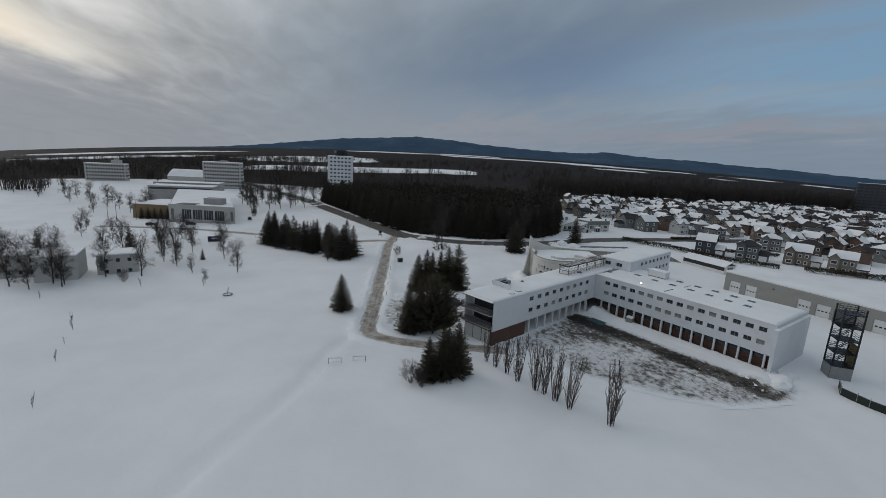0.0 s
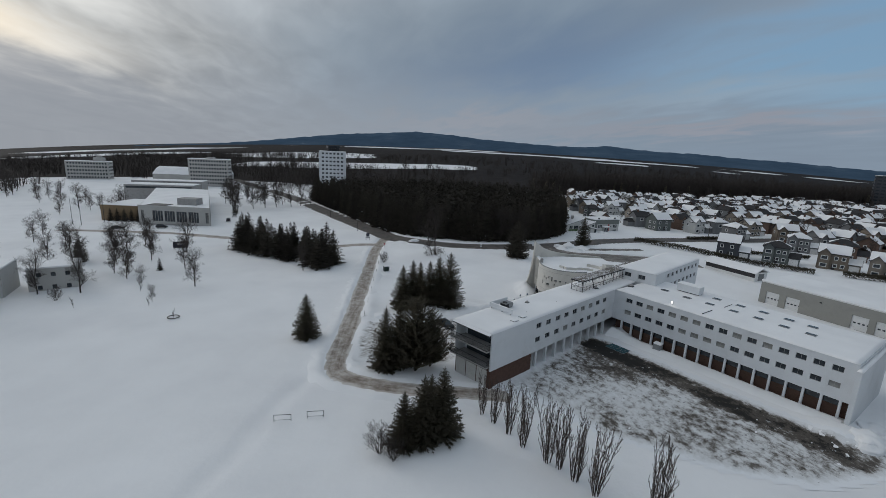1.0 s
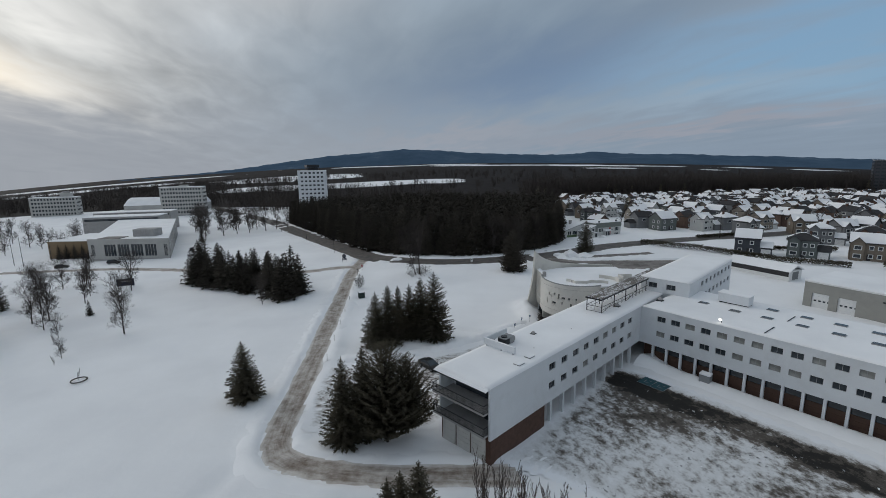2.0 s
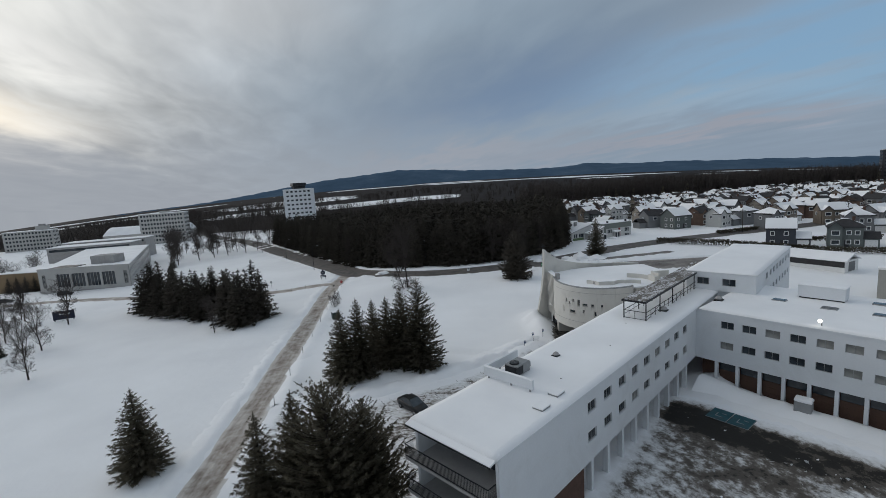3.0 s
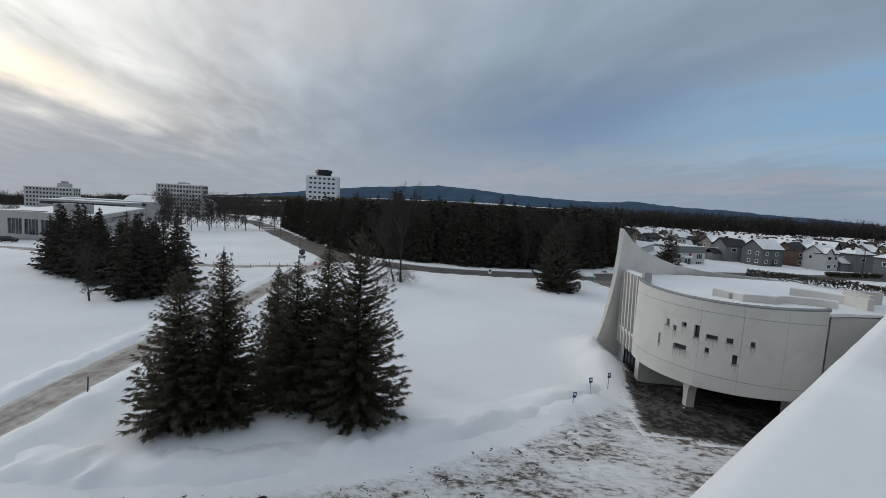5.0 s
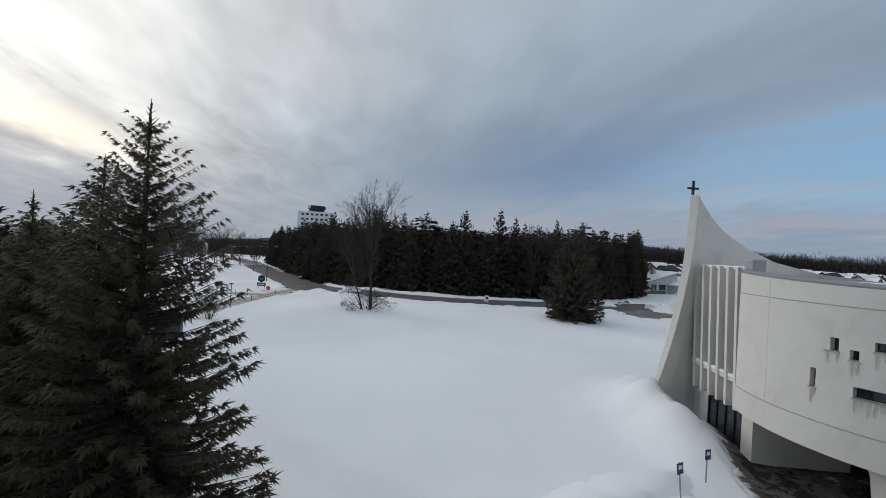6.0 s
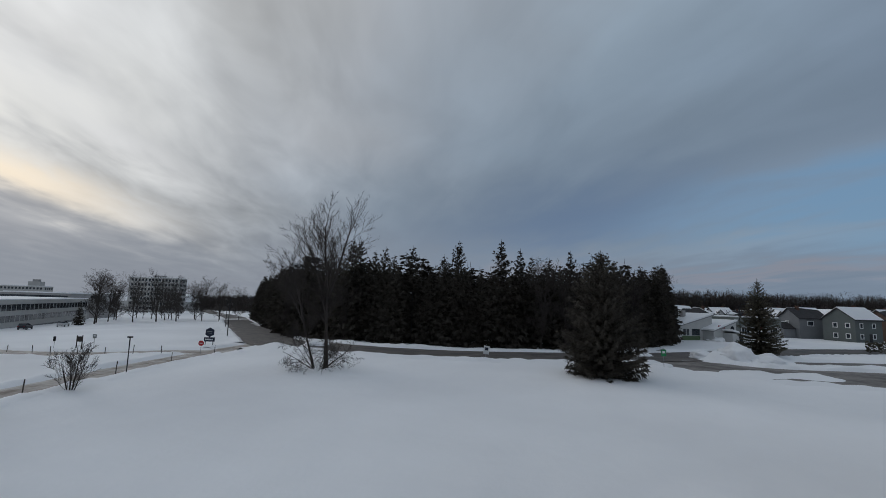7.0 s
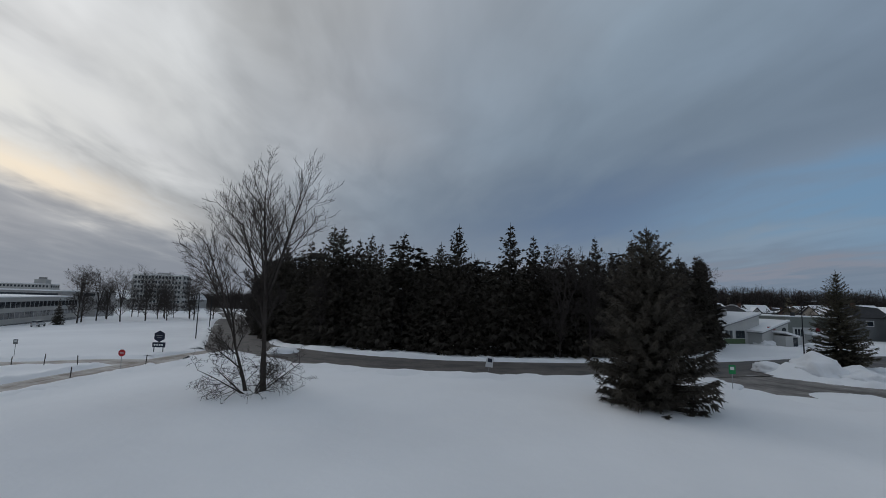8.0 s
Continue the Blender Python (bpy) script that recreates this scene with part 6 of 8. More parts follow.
def small_window(w, h, t=0.12):
    """White casing with a recessed dark pane, one closed mesh."""
    bm = bmesh.new()
    xs = (-w / 2 - 0.06, -w / 2 + t, w / 2 - t, w / 2 + 0.06)
    zs = (-h / 2 - 0.06, -h / 2 + t, h / 2 - t, h / 2 + 0.06)
    grid = [[bm.verts.new((x, -0.06, z)) for x in xs] for z in zs]
    panes = []
    for j in range(3):
        for i in range(3):
            f = bm.faces.new((grid[j][i], grid[j][i + 1], grid[j + 1][i + 1], grid[j + 1][i]))
            if j == 1 and i == 1:
                panes.append(f)
    made = bmesh.ops.extrude_discrete_faces(bm, faces=panes)["faces"]
    for f in panes:
        if f.is_valid and f not in made:
            f.normal_update()
    for f in made:
        f.material_index = 1
        for v in f.verts:
            v.co.y += 0.05
    rim = [e for e in bm.edges if e.is_boundary and all(v.co.y < -0.05 for v in e.verts)]
    wall = bmesh.ops.extrude_edge_only(bm, edges=rim)["geom"]
    for v in [g for g in wall if isinstance(g, bmesh.types.BMVert)]:
        v.co.y += 0.12
    bmesh.ops.recalc_face_normals(bm, faces=bm.faces)
    me = mesh_of(bm, "window", TRIM)
    me.materials.append(GLASS)
    return me


HOUSE_WIN, HOUSE_WIN_WIDE = small_window(1.1, 1.25), small_window(1.9, 1.35)
HOUSE_DOOR = mesh_of(boxes((-0.5, 0.5, -0.04, 0.04, 0.0, 2.1)), "door", ROOF_DARK)


def gable(bm, w, d, z0, rise, over=0.45, thick=0.22, x=0.0, y=0.0, lift=0.0):
    """Gable roof slab, ridge along x."""
    hw, hd = w / 2 + over, d / 2 + over
    drop = rise * over / (d / 2)
    prof = [(-hd, z0 - drop), (0, z0 + rise), (hd, z0 - drop), (hd, z0 - drop + thick), (0, z0 + rise + thick * 1.2), (-hd, z0 - drop + thick)]
    rows = [[bm.verts.new((x + sx, y + py, pz + lift)) for py, pz in prof] for sx in (-hw, hw)]
    for k in range(6):
        n = (k + 1) % 6
        bm.faces.new((rows[0][k], rows[0][n], rows[1][n], rows[1][k]))
    for r, ids in ((rows[0], (0, 5, 4, 1)), (rows[0], (1, 4, 3, 2)), (rows[1], (0, 1, 4, 5)), (rows[1], (1, 2, 3, 4))):
        bm.faces.new([r[i] for i in ids])
    bmesh.ops.recalc_face_normals(bm, faces=bm.faces)


def hip(bm, w, d, z0, rise, over=0.5, lift=0.0, x=0.0, y=0.0, inset=0.0):
    hw, hd = w / 2 + over - inset, d / 2 + over - inset
    ridge = max(0.4, hw - hd)
    lo = [bm.verts.new((x + a, y + b, z0 + lift)) for a, b in ((-hw, -hd), (hw, -hd), (hw, hd), (-hw, hd))]
    mid = [bm.verts.new((x + a, y + b, z0 + lift + 0.2)) for a, b in ((-hw, -hd), (hw, -hd), (hw, hd), (-hw, hd))]
    hi = [bm.verts.new((x - ridge, y, z0 + rise + lift + 0.2)), bm.verts.new((x + ridge, y, z0 + rise + lift + 0.2))]
    bm.faces.new(lo[::-1])
    for k in range(4):
        bm.faces.new((lo[k], lo[(k + 1) % 4], mid[(k + 1) % 4], mid[k]))
    bm.faces.new((mid[0], mid[1], hi[1], hi[0]))
    bm.faces.new((mid[1], mid[2], hi[1]))
    bm.faces.new((mid[2], mid[3], hi[0], hi[1]))
    bm.faces.new((mid[3], mid[0], hi[0]))
    bmesh.ops.recalc_face_normals(bm, faces=bm.faces)


def house(m, siding, style, w, d, storeys, label, dormer=True, garage=True, bare_side=0, all_round=False):
    """Detached house with its ridge along x and its front to -y."""
    t = thing("house", m, label, "house", "houses of the estate")
    h = 2.75 * storeys + 0.4
    rise = d * (0.36 if style == "gable" else 0.30)
    bm = boxes((-w / 2, w / 2, -d / 2, d / 2, -0.6, h))
    if style == "gable":
        for sx in (-w / 2, w / 2):
            q = [bm.verts.new((sx - (0.02 if sx > 0 else -0.02), y, z)) for y, z in ((-d / 2, h), (d / 2, h), (0, h + rise))]
            bm.faces.new(q)
    if dormer:
        box(bm, -w * 0.28 - 1.6, -w * 0.28 + 1.6, -d / 2 - 1.1, -d / 2, -0.6, h)
        y = -d / 2 - 1.1
        bm.faces.new([bm.verts.new(p) for p in ((-w * 0.28 - 1.6, y, h), (-w * 0.28 + 1.6, y, h), (-w * 0.28, y, h + 1.6))])
    if garage:
        box(bm, w / 2, w / 2 + 3.6, -d / 2 + 0.4, d / 2 - 1.5, -0.6, 2.7)
    part("wall", bm, SIDINGS[siding], t)
    roof, snow = bmesh.new(), bmesh.new()
    maker = gable if style == "gable" else hip
    maker(roof, w, d, h, rise)
    if style == "gable":
        gable(snow, w - 0.3, d - 0.3, h, rise, lift=0.2, thick=0.22)
    else:
        hip(snow, w, d, h, rise, lift=0.22, inset=0.2)
    if dormer:
        for target, up_, o in ((roof, 0.0, 0.35), (snow, 0.2, 0.2)):
            v = [target.verts.new((-w * 0.28 + a, y, z + up_)) for a, z in ((-1.6 - o, h - 0.3), (0, h + 1.6), (1.6 + o, h - 0.3), (1.6 + o, h - 0.12), (0, h + 1.8), (-1.6 - o, h - 0.12)) for y in (-d / 2 - 1.1 - o, -d * 0.05)]
            for k in range(6):
                n = (k + 1) % 6
                target.faces.new((v[2 * k], v[2 * n], v[2 * n + 1], v[2 * k + 1]))
            target.faces.new([v[2 * k] for k in (0, 5, 4, 1)])
            target.faces.new([v[2 * k] for k in (1, 4, 3, 2)])
            bmesh.ops.recalc_face_normals(target, faces=target.faces)
    if garage:
        for target, up_, i in ((roof, 0.0, 0.0), (snow, 0.2, 0.15)):
            gable(target, 3.6 - i, d - 1.9 - i, 2.7, 1.5, 0.3, 0.2, w / 2 + 1.8, -0.55, up_)
    if bare_side:
        # wind and sun have cleared one slope
        bmesh.ops.bisect_plane(snow, geom=snow.verts[:] + snow.edges[:] + snow.faces[:], plane_co=(0, 0.35 * bare_side, 0), plane_no=(0.12, bare_side, 0), clear_outer=True)
    part("roof", roof, ROOF_DARK, t)
    part("roof_snow", snow, SNOW, t)
    for s in range(storeys):
        z = 1.55 + 2.75 * s
        for x in ((-w * 0.28, w * 0.18) if not dormer else (w * 0.1, w * 0.34)):
            put("window", HOUSE_WIN, t, pose(x, -d / 2 - 0.02, z))
        if dormer:
            put("window", HOUSE_WIN_WIDE, t, pose(-w * 0.28, -d / 2 - 1.12, z))
        if s == storeys - 1 or all_round:
            put("window", HOUSE_WIN_WIDE, t, pose(w * 0.1, d / 2 + 0.02, z, 0, 0, 180))
            put("window", HOUSE_WIN, t, pose(-w / 2 - 0.02, d * 0.1, z, 0, 0, -90))
            if all_round:
                put("window", HOUSE_WIN, t, pose(-w / 2 - 0.02, -d * 0.28, z, 0, 0, -90))
                put("window", HOUSE_WIN, t, pose(-w * 0.3, d / 2 + 0.02, z, 0, 0, 180))
            put("window", HOUSE_WIN, t, pose(w / 2 + 0.02, -d * 0.1, z, 0, 0, 90))
    put("door", HOUSE_DOOR, t, pose(w * 0.05, -d / 2 - 0.03, 0.1))
    if garage:
        bm = boxes(*[(-1.4, 1.4, -0.03, 0.03, 0.55 * k, 0.53 + 0.55 * k) for k in range(4)])
        put("garage_door", mesh_of(bm, "garage_door", TRIM), t, pose(w / 2 + 1.8, -d / 2 + 0.38, 0.05))
    part("chimney", boxes((w * 0.2, w * 0.2 + 0.7, 0.3, 1.0, h, h + rise + 0.9)), BRICK, t)
    return t


HOUSE_STYLES = [(0, "gable", 8.4, 6.7, 2, "beige two-storey house with a snowy gable roof"), (1, "hip", 7.9, 7.0, 2, "grey two-storey house with a snowy hipped roof"),
                (2, "hip", 8.7, 7.0, 2, "brown brick house with a snowy hipped roof"), (3, "gable", 7.6, 6.3, 2, "white house with a steep snowy roof"),
                (6, "gable", 8.7, 7.0, 2, "tan stone-faced house with a snowy roof"), (5, "hip", 7.9, 6.7, 2, "sage green house with a snowy hipped roof"), (2, "gable", 7.2, 6.3, 1, "low brown house with a snow-covered roof"),
                (1, "gable", 8.4, 7.0, 2, "grey gabled house with one bare dark roof slope"), (2, "gable", 7.9, 7.0, 2, "brown gabled house with a half-bare dark roof")]
models = []


def place_house(k, x, y, turn, scale=1.0):
    m = Matrix.Translation((x, y, float(land(x, y)))) @ pose(0, 0, 0, 0, 0, turn)
    if len(models) <= k or models[k] is None:
        while len(models) <= k:
            models.append(None)
        s = HOUSE_STYLES[k]
        models[k] = house(m, s[0], s[1], s[2], s[3], s[4], s[5], dormer=k != 6, bare_side=(1, 0, -1, 0, 1, -1, 0, 1, -1)[k])
        return models[k]
    return copy_thing(models[k], m)


TAKEN = []
# houses nearest to the highway, each with its own look
TAKEN += [(112, 202, 12), (106, 246, 10), (128, 250, 9), (136, 199, 10), (150, 190, 9), (158, 221, 9), (163, 260, 9), (168, 246, 9), (165, 212, 9), (152, 178, 9), (116, 296, 9), (112, 324, 9)]
house(Matrix.Translation((117, 205, float(land(117, 205)))) @ pose(0, 0, 0, 0, 0, -38), 4, "gable", 7.4, 7.0, 2, "dark slate-blue house with white trim and snowy roofs", dormer=False, all_round=True)
house(Matrix.Translation((117, 266, float(land(117, 266)))) @ pose(0, 0, 0, 0, 0, 18), 5, "gable", 9.5, 8.0, 2, "sage green gabled house beyond the highway", dormer=False, garage=False, all_round=True)
for k, x, y, turn in ((3, 134, 262, 20), (5, 131, 198, -40), (4, 147, 191, -42), (1, 158, 222, -35), (0, 163, 262, 15), (4, 171, 247, -20), (2, 167, 210, -40), (0, 156, 180, -45), (0, 117, 297, 10), (3, 113, 325, 5)):
    place_house(k, x, y, turn)
ZONE = [(84, 312), (98, 275), (128, 268), (150, 236), (162, 226), (172, 196), (190, 175), (270, 190), (440, 290), (450, 420), (360, 476), (262, 470), (172, 452), (118, 440), (96, 380)]
rng = random.Random(21)
ax, ay = Vector((math.cos(radians(24)), math.sin(radians(24)))), Vector((-math.sin(radians(24)), math.cos(radians(24))))
GARDEN = []
for j in range(-8, 26):
    for i in range(-12, 40):
        p = Vector((120, 250)) + ax * (i * 15.5 + (j % 2) * 7 + rng.uniform(-3.0, 3.0)) + ay * (j * 14.5 + (3.5 if j % 2 else 0) + rng.uniform(-2.4, 2.4))
        if not inside(ZONE, p.x, p.y) or any(math.hypot(p.x - a, p.y - b) < r + 6 for a, b, r in TAKEN):
            continue
        if rng.random() < 0.06:
            GARDEN.append((p.x, p.y))
            continue
        place_house(rng.choice((0, 1, 2, 3, 4, 5, 7, 8, 7, 8, 6)), p.x, p.y, 24 + (0 if j % 2 else 180) + rng.choice((0, 0, 0, 90, -90)) + rng.uniform(-16, 16))
        GARDEN.append((p.x + rng.uniform(-9, 9), p.y + 8.5 + rng.uniform(-1, 1)))

# low modern house by the wood
def modern_house():
    t = thing("modern_house", pose(76.3, 254.2, float(land(76, 254)), 0, 0, 22), "low modern house with stepped snowy lean-to roofs", "house")
    white, sage = SIDINGS[3], surface("sage_grey_cladding", (0.17, 0.185, 0.17), 0.75, vary=0.06, scale=0.4, fine=8)

    def lean_to(x0, x1, y0, y1, za, zb, front, name_label):
        """Wing under one pitch that rises from x0 to x1; walls follow it, snow on top."""
        bm = bmesh.new()
        prism(bm, [(x0, y0), (x1, y0), (x1, y1), (x0, y1)], -0.5, lambda x, y: za + (zb - za) * (x - x0) / (x1 - x0))
        part("wall", bm, front, t, name_label)
        for kind, lo, hi, mat, e in (("roof", 0.0, 0.22, GREY_METAL, 0.5), ("roof_snow", 0.22, 0.55, SNOW, 0.42)):
            f = lambda x, y: za + (zb - za) * (x - x0) / (x1 - x0)
            bm = prism(bmesh.new(), [(x0 - e, y0 - e), (x1 + 0.1, y0 - e), (x1 + 0.1, y1 + e), (x0 - e, y1 + e)], lambda x, y: f(x, y) + lo, lambda x, y: f(x, y) + hi)
            part(kind, bm, mat, t)

    lean_to(-16.5, -5.0, -2.5, 7.0, 2.9, 5.9, white, "pale rendered wing under a lean-to roof")
    lean_to(-8.0, -1.0, -5.5, 2.0, 2.4, 4.6, white, "low white wing under a lean-to roof")
    part("porch_wall", boxes((-5.2, -1.9, -8.0, -5.5, -0.4, 2.0)), white, t)
    part("porch_roof", prism(bmesh.new(), [(-5.4, -8.2), (-1.6, -8.2), (-1.6, -5.4), (-5.4, -5.4)], lambda x, y: 2.6 - 0.22 * (x + 5.4), lambda x, y: 2.95 - 0.22 * (x + 5.4)), SNOW, t, "snow-covered porch roof")
    part("porch_door", boxes((-3.2, -2.1, -8.06, -8.0, -0.2, 1.75)), GLASS, t)
    part("red_sign", boxes((-6.6, -4.6, -5.62, -5.5, 3.0, 3.7), bevel=0.02), RED_PANEL, t, "faded red sign panel")
    bm = bmesh.new()
    bmesh.ops.create_cone(bm, cap_ends=True, segments=16, radius1=0.55, radius2=0.55, depth=0.1, matrix=pose(-2.2, -5.53, 3.0, 90, 0, 0))
    part("round_window", bm, GLASS, t)
    part("wall", boxes((-1, 14.5, -5, 6, -0.5, 3.6)), white, t)
    part("parapet", boxes((-1.1, 14.6, -5.1, 6.1, 3.6, 5.7)), sage, t, "sage grey parapet band")
    part("corner_panel", boxes((-1.12, 0.7, -5.14, -5.0, -0.5, 3.6)), sage, t, "sage grey corner panel")
    part("roof_snow", boxes((-0.8, 14.3, -4.8, 5.8, 5.7, 5.95), bevel=0.06), SNOW, t)
    part("porch", boxes((4.2, 6.8, -6.4, -5, -0.2, 2.2)), white, t, "glazed entrance porch")
    part("porch_glass", boxes((4.4, 5.3, -6.45, -6.4, 0.0, 1.9), (5.6, 6.6, -6.45, -6.4, 0.0, 1.9)), GLASS, t)
    part("porch_snow", boxes((4.0, 7.4, -6.7, -5, 2.2, 2.75), bevel=0.12), SNOW, t)
    part("sign_post", boxes((7.5, 8.2, -5.3, -5.0, -0.2, 3.5)), RED_PANEL, t)
    part("lettering", boxes((8.4, 9.6, -5.06, -5.0, 2.2, 2.45)), STEEL, t)
    pane = mesh_of(boxes((-0.28, 0.28, -0.05, 0.0, -0.75, 0.75)), "window", GLASS)
    for x in (1.8, 2.6, 3.4, 11.2, 12.0, 12.8):
        put("window", pane, t, pose(x, -5.02, 2.5))
    for x in (11.2, 12.0, 12.8):
        put("window", pane, t, pose(x, -5.02, 0.35) @ Matrix.Diagonal((1, 1, 0.5, 1)))
    for x in (-13.6, -12.6, -11.0, -10.2, -9.4):
        put("window", pane, t, pose(x, -2.52, 1.9) @ Matrix.Diagonal((1.3, 1, 1, 1)))
    part("panel", boxes((-14.4, -9.0, -2.58, -2.5, 0.0, 1.0)), surface("moss_green_panel", (0.10, 0.15, 0.075), 0.7), t)
    for x in (2.0, 12.0):
        part("roof_vent", boxes((x, x + 0.6, -4.4, -3.8, 5.9, 6.7), bevel=0.04), STEEL, t)
    part("chimney", boxes((-9.4, -8.4, 2.0, 3.0, 4.0, 7.0)), CONCRETE, t)


RED_PANEL = surface("faded_red_panel", (0.28, 0.03, 0.04), 0.6)
modern_house()

# garden trees, hedges
GARDEN_TREE = [bare_meshes(60 + i, 7.5, levels=3, kids=(6, 5, 3), spread=0.6, low=0.25, reach=0.6, thick=0.016, twig=0.06, sides=(5, 4, 3, 3, 3)) for i in range(3)]
SPRUCE_GARDEN = SPRUCE_FAR
for i, (x, y) in enumerate(GARDEN):
    if i % 2 == 0:
        bare_tree(GARDEN_TREE[(i // 2) % 3], x, y, "small leafless garden tree between houses", rng.uniform(0.95, 1.5), rng.uniform(0, 360), "garden trees")
    elif i % 5 == 1:
        conifer(SPRUCE_GARDEN[i % 3], x, y, "dark garden spruce between houses", rng.uniform(0.5, 0.8), rng.uniform(0, 360), "garden spruces", squash=1.2)


def hedge(a, b, h, wdt, label, seed):
    """Clipped dark hedge: many small tufts over a long core."""
    r = random.Random(seed)
    t = Tris()
    a, b = Vector(a), Vector(b)
    n = int((b - a).length * 75)
    side = Vector((-(b - a).y, (b - a).x)).normalized()
    for k in range(n):
        p = a.lerp(b, r.random()) + side * r.uniform(-wdt, wdt) / 2
        z = float(land(p.x, p.y)) + h * math.sqrt(r.random()) * r.uniform(0.8, 1.08)
        for q in range(2):
            d = Vector((r.uniform(-1, 1), r.uniform(-1, 1), r.uniform(-0.2, 1))).normalized() * 0.45
            o = d.orthogonal().normalized() * 0.16
            i = len(t.v)
            c = Vector((p.x, p.y, z))
            t.v += [c - d * 0.5, c + o, c + d * 0.5, c - o]
            t.f += [(i, i + 1, i + 2, i + 3)]
    tagged(new("hedge", t.mesh("hedge", NEEDLES)), label, "hedge")


for i, (a, b, h) in enumerate([((88, 226), (104, 210), 2.2), ((104, 210), (116, 190), 2.0), ((116, 190), (132, 180), 1.8), ((126, 210), (150, 205), 1.6), ((140, 178), (166, 170), 2.2), ((118, 238), (138, 243), 1.5)]):
    hedge(a, b, h, 1.3, "dark evergreen hedge edging a garden", 70 + i)


rng = random.Random(91)
made_hedges = 0
while made_hedges < 26:
    p = Vector((rng.uniform(110, 330), rng.uniform(180, 400)))
    way = (ax if rng.random() < 0.6 else ay) * rng.uniform(9, 20)
    q = p + way
    if not inside(ZONE, p.x, p.y) or not inside(ZONE, q.x, q.y):
        continue
    hedge(tuple(p), tuple(q), rng.uniform(1.5, 2.6), 1.2, "dark evergreen hedge edging a garden", 200 + made_hedges)
    made_hedges += 1


# ---------------------------------------------------------------- garages and hall beside the courtyard
def warehouse():
    m = Matrix(((0.45, 0.893, 0, 90.5), (-0.893, 0.45, 0, 148.0), (0, 0, 1, 0), (0, 0, 0, 1)))
    t = thing("service_hall", m, "long grey service hall with white overhead doors", "hall")
    grey = surface("putty_grey_cladding", (0.30, 0.295, 0.27), 0.75, vary=0.08, scale=0.3, fine=6, stain=(0.2, 0.19, 0.18))
    doors = [3.2, 8.0, 22.0, 26.5, 31.0, 38.5, 43.0, 50.0]
    bm = skin(bmesh.new(), 0, 58, -0.5, 6.0, [(x - 1.6, x + 1.6, 0.0, 3.4) for x in doors], 0.0, 0.3)
    box(bm, 0, 58, 0.3, 15, -0.5, 6.0)
    part("wall", bm, grey, t)
    part("eave_trim", boxes((-0.1, 58.1, -0.12, 0.0, 5.75, 6.05)), TRIM, t)
    part("roof_snow", boxes((-0.1, 58.1, -0.1, 15.1, 6.0, 6.35), bevel=0.1), SNOW, t)
    panel = mesh_of(boxes(*[(-1.58, 1.58, 0.0, 0.06, 0.68 * k, 0.66 + 0.68 * k) for k in range(5)]), "overhead_door", TRIM)
    panes = mesh_of(boxes(*[(-1.2 + 0.85 * k, -0.7 + 0.85 * k, -0.012, 0.0, 1.5, 1.85) for k in range(4)]), "panes", GLASS)
    for x in doors:
        d = put("overhead_door", panel, t, pose(x, 0.2, 0), "white sectional overhead door")
        put("panes", panes, d, Matrix())
    for x in (14, 34.5, 46.5):
        part("wall_lamp", boxes((x - 0.2, x + 0.2, -0.25, 0, 4.1, 4.35), bevel=0.03), STEEL, t)


warehouse()


def long_shed():
    t = thing("garden_garage", pose(101.5, 176, float(land(101, 176)), 0, 0, -66), "low white garage with a snowy gable roof", "garage")
    part("wall", boxes((-8.5, 8.5, -3, 3, -0.5, 2.6)), TRIM, t)
    part("dark_front", boxes((-8.4, 8.4, -3.06, -3.0, 1.0, 2.5)), ROOF_DARK, t)
    bm = bmesh.new()
    gable(bm, 17, 6, 2.6, 1.3, 0.4, 0.3)
    part("roof_snow", bm, SNOW, t)
    part("door", boxes((8.5, 8.56, -1.4, 1.4, 0, 2.2)), SIDINGS[1], t)


long_shed()


